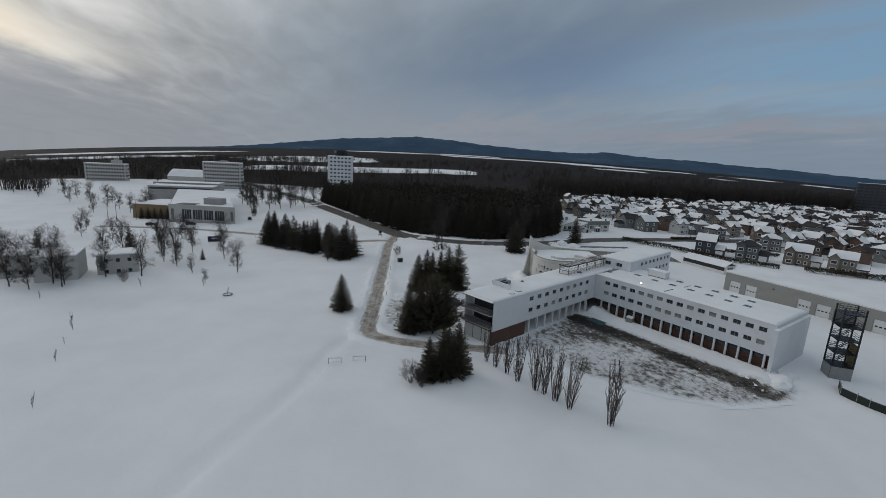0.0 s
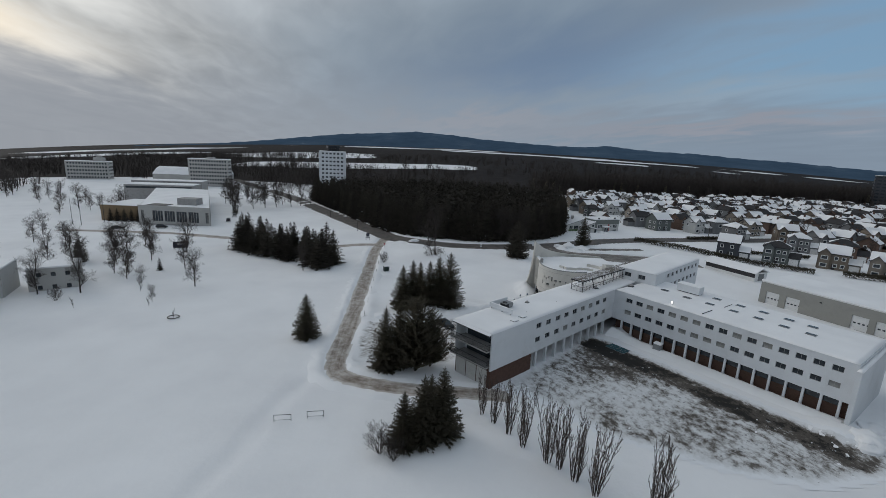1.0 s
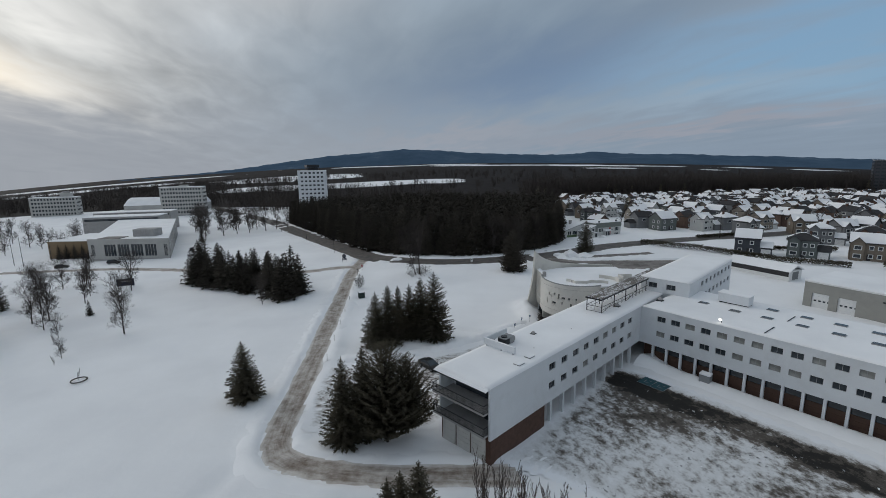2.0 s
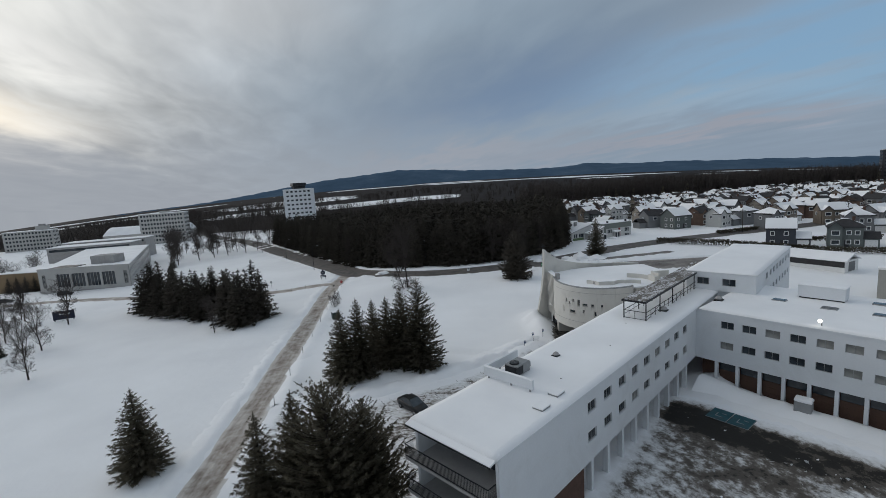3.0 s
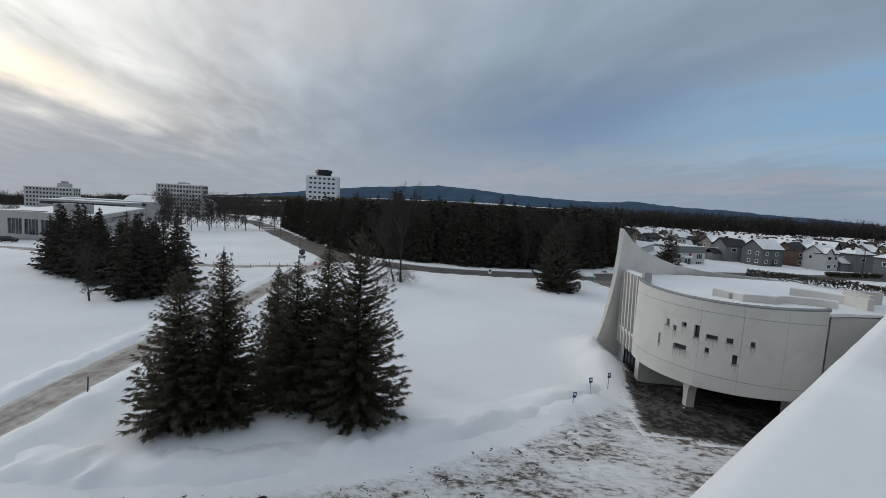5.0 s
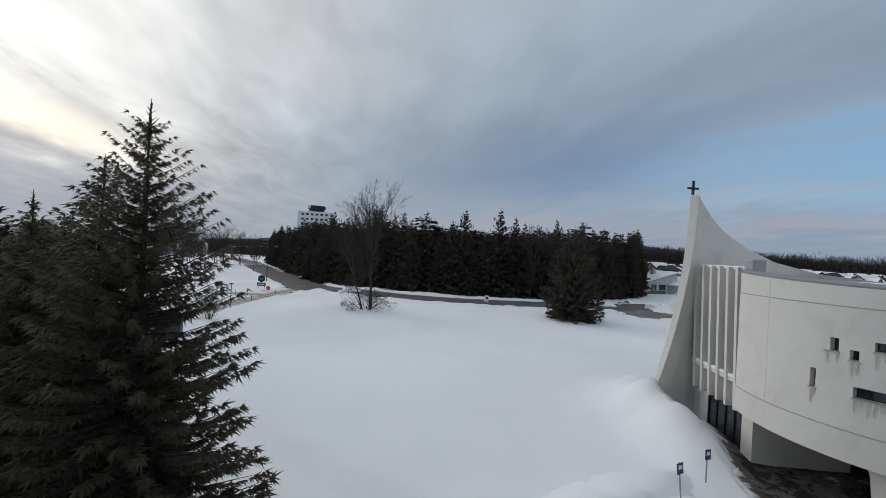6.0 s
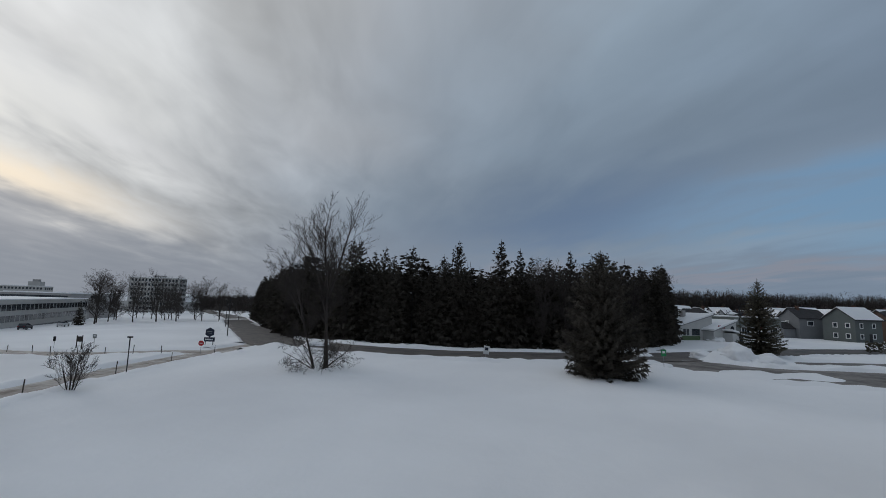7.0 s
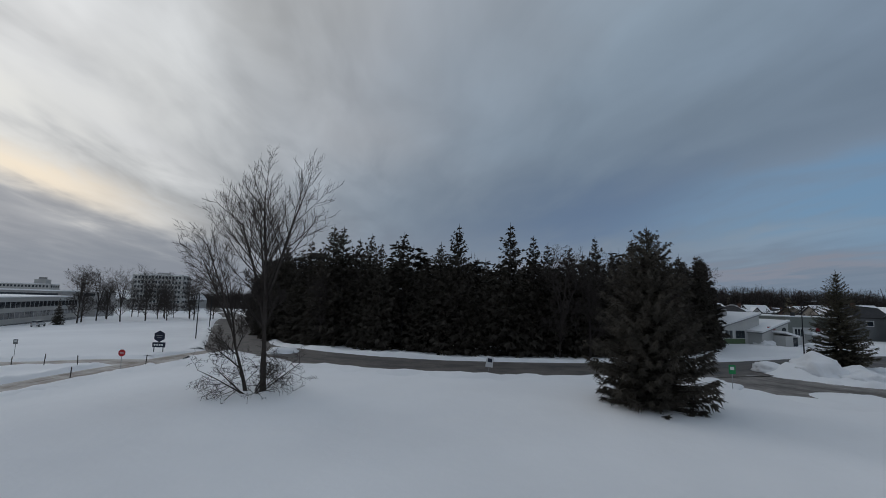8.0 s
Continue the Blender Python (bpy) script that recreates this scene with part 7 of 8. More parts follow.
def drill_tower():
    t = thing("stair_tower", pose(75.8, 89.0, 0, 0, 0, -20) @ Matrix.Diagonal((1, 1, 1.1, 1)), "open steel drill tower with a stair and railings", "tower")
    ply = surface("weathered_plywood", (0.33, 0.26, 0.14), 0.85, vary=0.2, scale=0.6, fine=9, stain=(0.12, 0.1, 0.07))
    for x in (-1.6, 1.6):
        for y in (-1.6, 1.6):
            part("post", boxes((x - 0.11, x + 0.11, y - 0.11, y + 0.11, -0.4, 12.6)), STEEL, t)
    part("base_wall", boxes((-1.7, 1.7, -1.72, -1.6, -0.3, 2.2), (-1.72, -1.6, -1.6, 1.6, -0.3, 2.2)), GREY_METAL, t)
    part("side_panel", boxes((1.62, 1.7, -1.5, 1.5, 0.2, 6.2)), ply, t, "weathered plywood side panel")
    for k in range(5):
        z = 2.3 + 2.3 * k
        part("landing", boxes((-1.75, 1.75, -1.75, 1.75, z - 0.12, z)), STEEL, t)
        bm = bmesh.new()
        for q in (0.35, 0.7, 1.05):
            for s in (-1.7, 1.7):
                rod(bm, (-1.7, s, z + q), (1.7, s, z + q), 0.035, 6)
                rod(bm, (s, -1.7, z + q), (s, 1.7, z + q), 0.035, 6)
        for q in range(7):
            for s in (-1.7, 1.7):
                rod(bm, (-1.7 + 0.566 * q, s, z), (-1.7 + 0.566 * q, s, z + 1.05), 0.025, 5)
        part("railing", bm, STEEL, t)
        bm = bmesh.new()
        for q in range(10):
            u = q / 9
            box(bm, -1.2 + 2.3 * u - 0.15, -1.2 + 2.3 * u + 0.15, -0.5, 0.5, z - 2.2 + 2.1 * u, z - 2.14 + 2.1 * u)
        part("stair_flight", bm, STEEL, t)
        part("brace", rod(bmesh.new(), (-1.6, 1.6, z - 2.2), (1.6, 1.6, z), 0.05, 6), STEEL, t)
    part("fence_skirt", boxes((-1.85, 1.85, 1.62, 1.7, 9.0, 11.4)), GREY_METAL, t)
    # dark screened fence
    f = thing("screened_fence", None, "dark screened site fence half sunk in snow", "fence")
    pts = [(72.5, 84.5), (70.2, 81.5), (71.5, 77.5), (74.5, 72.5), (80.0, 66.5)]
    for a, b in zip(pts, pts[1:]):
        d = Vector(b) - Vector(a)
        m = pose(a[0], a[1], 0, 0, 0, math.degrees(math.atan2(d.y, d.x)))
        put("screen", mesh_of(boxes((0, d.length, -0.03, 0.03, -0.3, 1.35)), "screen", surface("dark_green_screen", (0.02, 0.026, 0.024), 0.8)), f, m)
        put("rail", mesh_of(boxes((0, d.length, -0.05, 0.05, 1.35, 1.41)), "rail", GALV), f, m)
        for k in range(int(d.length / 2.4) + 1):
            put("post", mesh_of(boxes((-0.04, 0.04, -0.04, 0.04, -0.4, 1.7)), "post", GALV), f, m @ pose(2.4 * k, 0, 0))


drill_tower()


# ---------------------------------------------------------------- campus beyond the field
CAMPUS_WHITE = surface("campus_concrete", (0.44, 0.43, 0.41), 0.8, vary=0.08, scale=0.15, fine=3, stain=(0.3, 0.29, 0.27), stain_scale=0.1)
TAN = surface("tan_brick", (0.24, 0.17, 0.10), 0.85, vary=0.15, scale=0.4, fine=5)


def framed(name, m, w, d, z0, z1, rows, cols, label, category, mat=CAMPUS_WHITE, win=(0.62, 0.5), margin=1.0, sides=True, top_snow=True):
    """Block with punched windows on its front (and ends)."""
    t = thing(name, m, label, category)
    fh = (z1 - z0) / rows
    def holes_for(width, n):
        cw = (width - 2 * margin) / n
        return [(-width / 2 + margin + cw * (i + 0.5) - cw * win[0] / 2, -width / 2 + margin + cw * (i + 0.5) + cw * win[0] / 2, z0 + fh * (j + 0.5) - fh * win[1] / 2, z0 + fh * (j + 0.5) + fh * win[1] / 2) for i in range(n) for j in range(rows)]
    front = holes_for(w, cols)
    bm = skin(bmesh.new(), -w / 2, w / 2, z0, z1, front, -d / 2, 0.3)
    box(bm, -w / 2, w / 2, -d / 2 + 0.3, d / 2, z0, z1)
    part("wall", bm, mat, t)
    cw = front[0]
    pane = mesh_of(boxes((-(cw[1] - cw[0]) / 2, (cw[1] - cw[0]) / 2, 0, 0.05, -(cw[3] - cw[2]) / 2, (cw[3] - cw[2]) / 2)), "window", GLASS)
    for a, b, c, e in front:
        put("window", pane, t, pose((a + b) / 2, -d / 2 + 0.22, (c + e) / 2))
    if sides:
        n = max(2, int(cols * d / w))
        for sgn, turn in ((-1, -90), (1, 90)):
            cd = (d - 1) / n
            for i in range(n):
                for j in range(rows):
                    put("window", pane, t, pose(sgn * (w / 2 + 0.02), -d / 2 + 0.5 + cd * (i + 0.5), z0 + fh * (j + 0.5), 0, 0, turn))
    if top_snow:
        part("roof_snow", boxes((-w / 2 - 0.1, w / 2 + 0.1, -d / 2 - 0.1, d / 2 + 0.1, z1, z1 + 0.4), bevel=0.1), SNOW, t)
    return t


# white tower above the wood
t = framed("tower_block", pose(-100.5, 436, 0, 0, 0, 12), 22.8, 20, 1.0, 31.6, 9, 6, "tall white tower block with a dark rooftop ring", "tower block", WHITE, (0.56, 0.4), 1.6, False)
bm = bmesh.new()
bmesh.ops.create_cone(bm, cap_ends=True, segments=10, radius1=5.4, radius2=5.6, depth=2.4, matrix=Matrix.Translation((0, 0, 33.2)))
bmesh.ops.create_cone(bm, cap_ends=True, segments=10, radius1=6.6, radius2=6.2, depth=2.2, matrix=Matrix.Translation((0, 0, 35.6)))
part("rooftop_ring", bm, STEEL, t, "dark octagonal rooftop ring")
# two slab blocks
t = framed("slab_block", pose(-213.0, 438, 0, 0, 0, 12), 33, 12, -6.5, 19.6, 8, 14, "grey-white slab block with rows of windows", "apartment block")
part("stair_head", boxes((-2, 4, -3, 3, 20.0, 21.4)), CAMPUS_WHITE, t)
t = framed("slab_block", pose(-338, 456, 0, 0, 0, 20), 34, 12, -14.5, 11.5, 8, 14, "pale slab block with a rooftop stair head", "apartment block")
part("stair_head", boxes((4.5, 12.5, -3, 3, 11.9, 15.3)), CAMPUS_WHITE, t)
part("antenna_block", boxes((6.5, 10.5, -1.5, 1.5, 15.3, 17.0)), CONCRETE, t)
framed("podium", pose(-335, 440, 0, 0, 0, 20), 60, 12, -13.0, -7.0, 1, 14, "low podium with snowy roof below the slab block", "building", CONCRETE)
# arena with a vaulted white roof
t = thing("arena", pose(-252, 482, 4.5, 0, 0, 10), "low arena with a snow-white vaulted roof", "arena")
bm = bmesh.new()
rows = []
for sx in (-32, 32):
    rows.append([bm.verts.new((sx, -18 + 36 * k / 12, -7 + 5 + 6.5 * math.sin(math.pi * k / 12))) for k in range(13)])
for k in range(12):
    bm.faces.new((rows[0][k], rows[1][k], rows[1][k + 1], rows[0][k + 1]))
for r in rows:
    bm.faces.new(r)
bmesh.ops.recalc_face_normals(bm, faces=bm.faces)
part("roof_snow", bm, SNOW, t)
part("wall", boxes((-31.8, 31.8, -17.8, 17.8, -13, -2)), CAMPUS_WHITE, t)
# dark tower at the far edge of the estate
framed("dark_tower", pose(430, 462, float(land(430, 462)), 0, 0, -40), 26, 20, 0, 34, 11, 6, "dark high-rise at the far edge of the estate", "tower block", surface("dark_cladding", (0.05, 0.052, 0.06), 0.6), (0.7, 0.45))


def school():
    """White front with tall dark windows, long flank behind."""
    z0, z1 = -4.9, 5.2
    t = thing("college_building", None, "pale concrete college building with tall dark windows", "college")
    a, b = Vector((-139.5, 232.5)), Vector((-106.0, 232.0))
    w = (b - a).length
    turn = math.degrees(math.atan2(b.y - a.y, b.x - a.x))
    m = pose(a.x, a.y, 0, 0, 0, turn)
    tall = [(6.6 + 5.6 * k, 11.4 + 5.6 * k, -1.3, 3.6) for k in range(4)] + [(1.2, 2.6, -1.3, 3.6), (31.4, 32.8, -1.3, 3.6)]
    low = [(6.6 + 2.0 * k, 7.9 + 2.0 * k, -4.4, -3.3) for k in range(12)]
    bm = skin(bmesh.new(), 0, w, z0, z1, tall + low, 0, 0.4)
    back = Vector((-0.47, 0.883)) * 92
    inv = Matrix.Rotation(-radians(turn), 2)
    q = inv @ back
    prism(bm, [(0, 0.4), (w, 0.4), (w + q.x, q.y), (q.x, q.y)], z0, z1)
    put("wall", mesh_of(bm, "wall", CAMPUS_WHITE), t, m)
    for x0, x1, c, e in tall + low:
        put("window", mesh_of(boxes((x0, x1, 0.3, 0.36, c, e)), "window", GLASS), t, m)
    for x0, x1, c, e in tall:
        put("mullion", mesh_of(boxes(*[(x0 + (x1 - x0) * k / 4 - 0.05, x0 + (x1 - x0) * k / 4 + 0.05, 0.2, 0.32, c, e) for k in (1, 2, 3)]), "mullion", CAMPUS_WHITE), t, m)
    put("band", mesh_of(boxes((-0.2, w + 0.2, -0.25, 0.0, -2.8, -2.5)), "band", CONCRETE), t, m)
    put("roof_snow", mesh_of(prism(bmesh.new(), [(0.4, 0.6), (w - 0.4, 0.6), (w + q.x, q.y), (q.x, q.y)], z1, z1 + 0.3), "roof_snow", SNOW), t, m)
    put("parapet", mesh_of(boxes((-0.1, w + 0.1, -0.05, 0.5, z1, z1 + 0.7)), "parapet", CAMPUS_WHITE), t, m)
    put("stair_head", mesh_of(boxes((13, 22, 9, 15, z1, z1 + 3.4), bevel=0.05), "stair_head", CONCRETE), t, m)
    put("roof_plant", mesh_of(boxes((2, 11, 2.5, 9, z1 + 0.2, z1 + 0.5)), "roof_plant", STEEL), t, m)
    # flank with window bands facing the field
    fm = pose(b.x, b.y + 0.4, 0, 0, 0, math.degrees(math.atan2(back.y - 0.4, back.x)))
    for z in (-3.6, -0.2, 3.0):
        put("window_band", mesh_of(boxes((3, 90, -0.06, 0.0, z - 0.9, z + 0.9)), "window_band", GLASS), t, fm)
        put("mullion", mesh_of(boxes(*[(3 + 3 * k - 0.12, 3 + 3 * k + 0.12, -0.1, -0.06, z - 0.9, z + 0.9) for k in range(30)]), "mullion", CAMPUS_WHITE), t, fm)
    # brown side hall
    s = thing("side_hall", pose(-158, 246, 0, 0, 0, turn), "tan brick hall with a snowy flat roof", "hall")
    part("wall", boxes((-8, 18, -2, 22, z0 - 1, 3.4)), TAN, s)
    part("roof_snow", boxes((-8.1, 18.1, -2.1, 22.1, 3.4, 3.7), bevel=0.06), SNOW, s)
    # flat roofs behind
    for x, y, ww, dd, zz in ((-181, 318, 40, 14, 7.2), (-192, 344, 44, 14, 7.4)):
        s = thing("teaching_block", pose(x, y, 0, 0, 0, 12), "low flat-roofed teaching block under snow", "building", "teaching blocks")
        part("wall", boxes((-ww / 2, ww / 2, -dd / 2, dd / 2, -9, zz)), CONCRETE, s)
        part("window_band", boxes((-ww / 2 + 1, ww / 2 - 1, -dd / 2 - 0.05, -dd / 2, zz - 2.2, zz - 0.9)), GLASS, s)
        part("roof_snow", boxes((-ww / 2, ww / 2, -dd / 2, dd / 2, zz, zz + 0.35), bevel=0.08), SNOW, s)


school()


def field_house():
    """Two-storey grey building among bare trees, in three volumes."""
    z = float(land(-108, 133))
    for i, (x, y, turn, w, d, h, cols) in enumerate([(-118.5, 133.5, 28, 12, 8, 6.0, 4), (-108.0, 131.5, 28, 9.5, 11, 7.0, 1), (-97.5, 139.5, 34, 10, 8, 6.0, 3)]):
        framed("pavilion", pose(x, y, z, 0, 0, turn), w, d, -0.5, h, 2, cols, ("grey two-storey pavilion with small square windows" if i != 1 else "taller blank pavilion with a snow-covered roof"), "building", SIDINGS[3] if i == 1 else CAMPUS_WHITE, (0.34 if i != 1 else 0.05, 0.34), 0.8, False)


field_house()


# tall dark wood closing off the estate
rng = random.Random(33)
spots = []
while len(spots) < 520:
    u = rng.random()
    x, y = 96 + 400 * u + rng.uniform(-8, 8), 452 + 40 * math.sin(u * 2.6) - 30 * u + rng.uniform(0, 60)
    spots.append((x, y, float(land(x, y)) - 0.3, rng.uniform(1.55, 2.1), rng.uniform(0.9, 1.3), rng.uniform(0, 6.28)))
wood_stuff("estate_woods", "leafless dark woods behind the estate", spots, [clump_mesh(36 + i, 13.5, 5.0, 6, 90, 0.035, (0.5, 1.3)) for i in range(3)], TWIG)
spots = []
while len(spots) < 60:
    u = rng.random()
    x, y = 80 + 330 * u, 395 + 70 * math.sin(u * 3.0) + rng.uniform(5, 80)
    if inside(ZONE, x, y):
        continue
    spots.append((x, y, float(land(x, y)) - 0.3, rng.uniform(0.7, 1.05), rng.uniform(0.9, 1.3), rng.uniform(0, 6.28)))
wood_stuff("estate_spruces", "scattered dark spruces behind the estate", spots, [m[1] for m in SPRUCE_FAR], NEEDLES)

# ---------------------------------------------------------------- leafless trees
POPLAR = [bare_meshes(40 + i, 10.5, spread=0.3, levels=3, kids=(14, 5, 3), stems=6, upright=0.7, low=0.05, reach=0.3, thick=0.007, twig=0.021, sides=(4, 3, 3, 3, 3), splay=0.11, twigs=YOUNG_TWIG) for i in range(3)]
for i, (x, y, s) in enumerate([(8.9, 87.1, 0.75), (10.4, 85.0, 0.78), (12.2, 82.8, 0.9), (13.7, 80.2, 0.95), (16.2, 77.4, 1.0), (17.4, 76.5, 0.98), (18.8, 74.5, 1.0), (20.4, 72.4, 1.0), (25.4, 68.5, 1.18)]):
    bare_tree(POPLAR[i % 3], x, y, "slender leafless columnar poplar in snow", s, i * 51, "row of poplars", "poplar_tree")

BIG = bare_meshes(57, 16.8, spread=0.46, levels=4, kids=(5, 12, 8, 6), stems=1, upright=0.3, low=0.5, reach=0.52, thick=0.016, twig=0.013, fork=4)
BIG_B = bare_meshes(52, 14.0, spread=0.46, levels=4, kids=(4, 11, 7, 6), fork=3, upright=0.32, low=0.34, reach=0.5, thick=0.012, twig=0.011)
bare_tree(BIG, -0.4, 182.6, "large leafless tree with a forked trunk on the snow", 1.0, 30, name="maple_tree")
bare_tree(BIG_B, -1.7, 182.4, "leafless tree leaning beside its larger twin", 0.95, 200, name="maple_tree").matrix_basis @= pose(0, 0, 0, 0, 12, 0)
LOW = bare_meshes(53, 5.6, spread=0.6, levels=3, kids=(8, 6, 4), stems=8, upright=-0.16, low=0.2, reach=0.5, thick=0.011, twig=0.014, splay=1.1)
bare_tree(LOW, -1.0, 182.0, "spray of low drooping leafless branches", 1.0, 0, name="undergrowth", category="shrub")
ROUND = [bare_meshes(55 + i, 11.5, spread=0.6, levels=4, kids=(8, 9, 6, 5), upright=0.36, low=0.22, reach=0.54, thick=0.014, twig=0.013, sides=(6, 4, 3, 3, 3), fork=4) for i in range(3)]
spread_trees = [(-87, 133.9, 1.15), (-91.6, 151.5, 1.0), (-88.4, 152.7, 1.2), (-62.3, 140.7, 0.95), (-74.8, 157.7, 1.0), (-75.9, 140.2, 0.5), (-65.7, 128.6, 0.38), (-131, 182, 0.9), (-111.6, 184.7, 1.0), (-105.3, 187.8, 0.9), (-108.3, 190, 1.0),
                (-101, 124, 1.0), (-106, 119, 0.9), (-113, 121, 1.1), (-96, 132, 1.0), (-119, 124, 0.9), (-84, 146, 0.8), (-126, 150, 1.0), (-138, 158, 0.9),
                (-115.8, 280.3, 1.7), (-112.5, 293.6, 1.6), (-107.8, 299.4, 1.7), (-102.4, 303.3, 1.6), (-94.6, 307.3, 1.5), (-122, 288, 1.6), (-90, 312, 1.4), (-128, 300, 1.6), (-141, 318, 1.4), (-135, 312, 1.3), (-86, 320, 1.2), (-118, 318, 1.3), (-39.5, 158.2, 0.75), (-165, 250, 1.0), (-180, 262, 1.0), (-196, 255, 1.0), (-160, 205, 0.9), (-150, 190, 0.9)]
spread_trees += [(-104 - 5.5 * k, 318 + 3.0 * k + 6 * math.sin(k * 2.3), 1.25 + 0.2 * math.sin(k * 1.7)) for k in range(9)]
spread_trees += [(-172 - 11 * k, 268 + 5.0 * k + 9 * math.sin(k * 1.9), 1.1 + 0.2 * math.sin(k * 2.7)) for k in range(14)]
spread_trees += [(-100 - 4.6 * k, 122 + 2.2 * k + 8 * math.sin(k * 3.1), 0.95 + 0.25 * math.sin(k * 1.3)) for k in range(9)]
spread_trees += [(-118 + 4.5 * k, 160 + 2.0 * k + 5 * math.sin(k * 2.9), 0.95 + 0.25 * math.sin(k * 2.1)) for k in range(8)]
for i, (x, y, s) in enumerate(spread_trees):
    bare_tree(ROUND[i % 3], x, y, "spreading leafless tree standing in snow", s, i * 77, "leafless field trees")
SAPLING = bare_meshes(58, 3.4, spread=0.3, levels=2, kids=(9, 4), upright=0.7, low=0.2, reach=0.45, thick=0.012, twig=0.025, sides=(4, 3, 3, 3, 3))
for i, (x, y, s) in enumerate([(-56.7, 66.4, 0.8), (-65.6, 80.4, 0.75), (-74.1, 94.2, 1.2), (-70, 87.4, 0.5), (-80.1, 123.4, 0.9), (-64.6, 125.6, 0.7), (-73.8, 136.4, 0.9), (-97, 112, 0.8), (-105, 108, 0.9)]):
    bare_tree(SAPLING, x, y, "thin leafless sapling on the snow field", s, i * 40, "saplings", "sapling")
SHRUB = bare_meshes(59, 3.2, spread=0.45, levels=3, kids=(6, 5, 4), stems=7, upright=0.25, low=0.1, reach=0.55, thick=0.011, twig=0.011, sides=(4, 3, 3, 3, 3))
bare_tree(SHRUB, -16.8, 169.8, "rounded leafless shrub on the snow", 1.25, 0, name="shrub", category="shrub")
bare_tree(SHRUB, -4.4, 77.6, "leafless shrub beside the spruces", 1.35, 70, name="shrub", category="shrub")
bare_tree(SHRUB, -2.6, 76.4, "leafless shrub beside the spruces", 1.1, 160, name="shrub", category="shrub")
bare_tree(SHRUB, -88.0, 128.0, "leafless shrub by the pavilion", 1.2, 20, name="shrub", category="shrub")
for x, y, s in ((-81, 155.6, 0.32), (-111.2, 163.8, 0.8), (-113, 271.3, 0.62), (-156, 262, 0.6), (-122, 140, 0.9)):
    conifer(SPRUCE_MID[0], x, y, "dark spruce among the leafless trees", s, x * 7, "field spruces", squash=1.1)
for i in range(5):
    conifer(SPRUCE_MID[i % 3], -160 + 3.6 * i, 242 - 0.2 * i, "dark spruce planted against the brick hall", 0.5, i * 60, "hall spruces", squash=1.2)
# a few leafless trees mixed into the plantation edge
for i, (x, y, s) in enumerate([(30, 211.5, 1.2), (26, 211.5, 1.35), (36, 214, 1.25), (44, 220, 1.2), (-8, 214, 1.0), (52, 232, 1.2), (-24, 228, 1.0)]):
    bare_tree(ROUND[i % 3], x, y, "leafless tree at the edge of the plantation", s, i * 50, "plantation edge trees")


# ---------------------------------------------------------------- car
def paint(name, colour, rough=0.3):
    def build(add, link, b):
        b.inputs["Base Color"].default_value = (*colour, 1)
        b.inputs["Roughness"].default_value = rough
        b.inputs["Coat Weight"].default_value = 0.15
        b.inputs["Specular IOR Level"].default_value = 0.25
        n = add("ShaderNodeTexNoise", Scale=5.0, Detail=4.0)
        r = add("ShaderNodeMapRange")
        r.inputs[3].default_value, r.inputs[4].default_value = rough, rough + 0.3
        link(n.outputs["Fac"], r.inputs[0])
        link(r.outputs[0], b.inputs["Roughness"])
    return material(name, build)


RUBBER = surface("tyre_rubber", (0.02, 0.02, 0.02), 0.85)


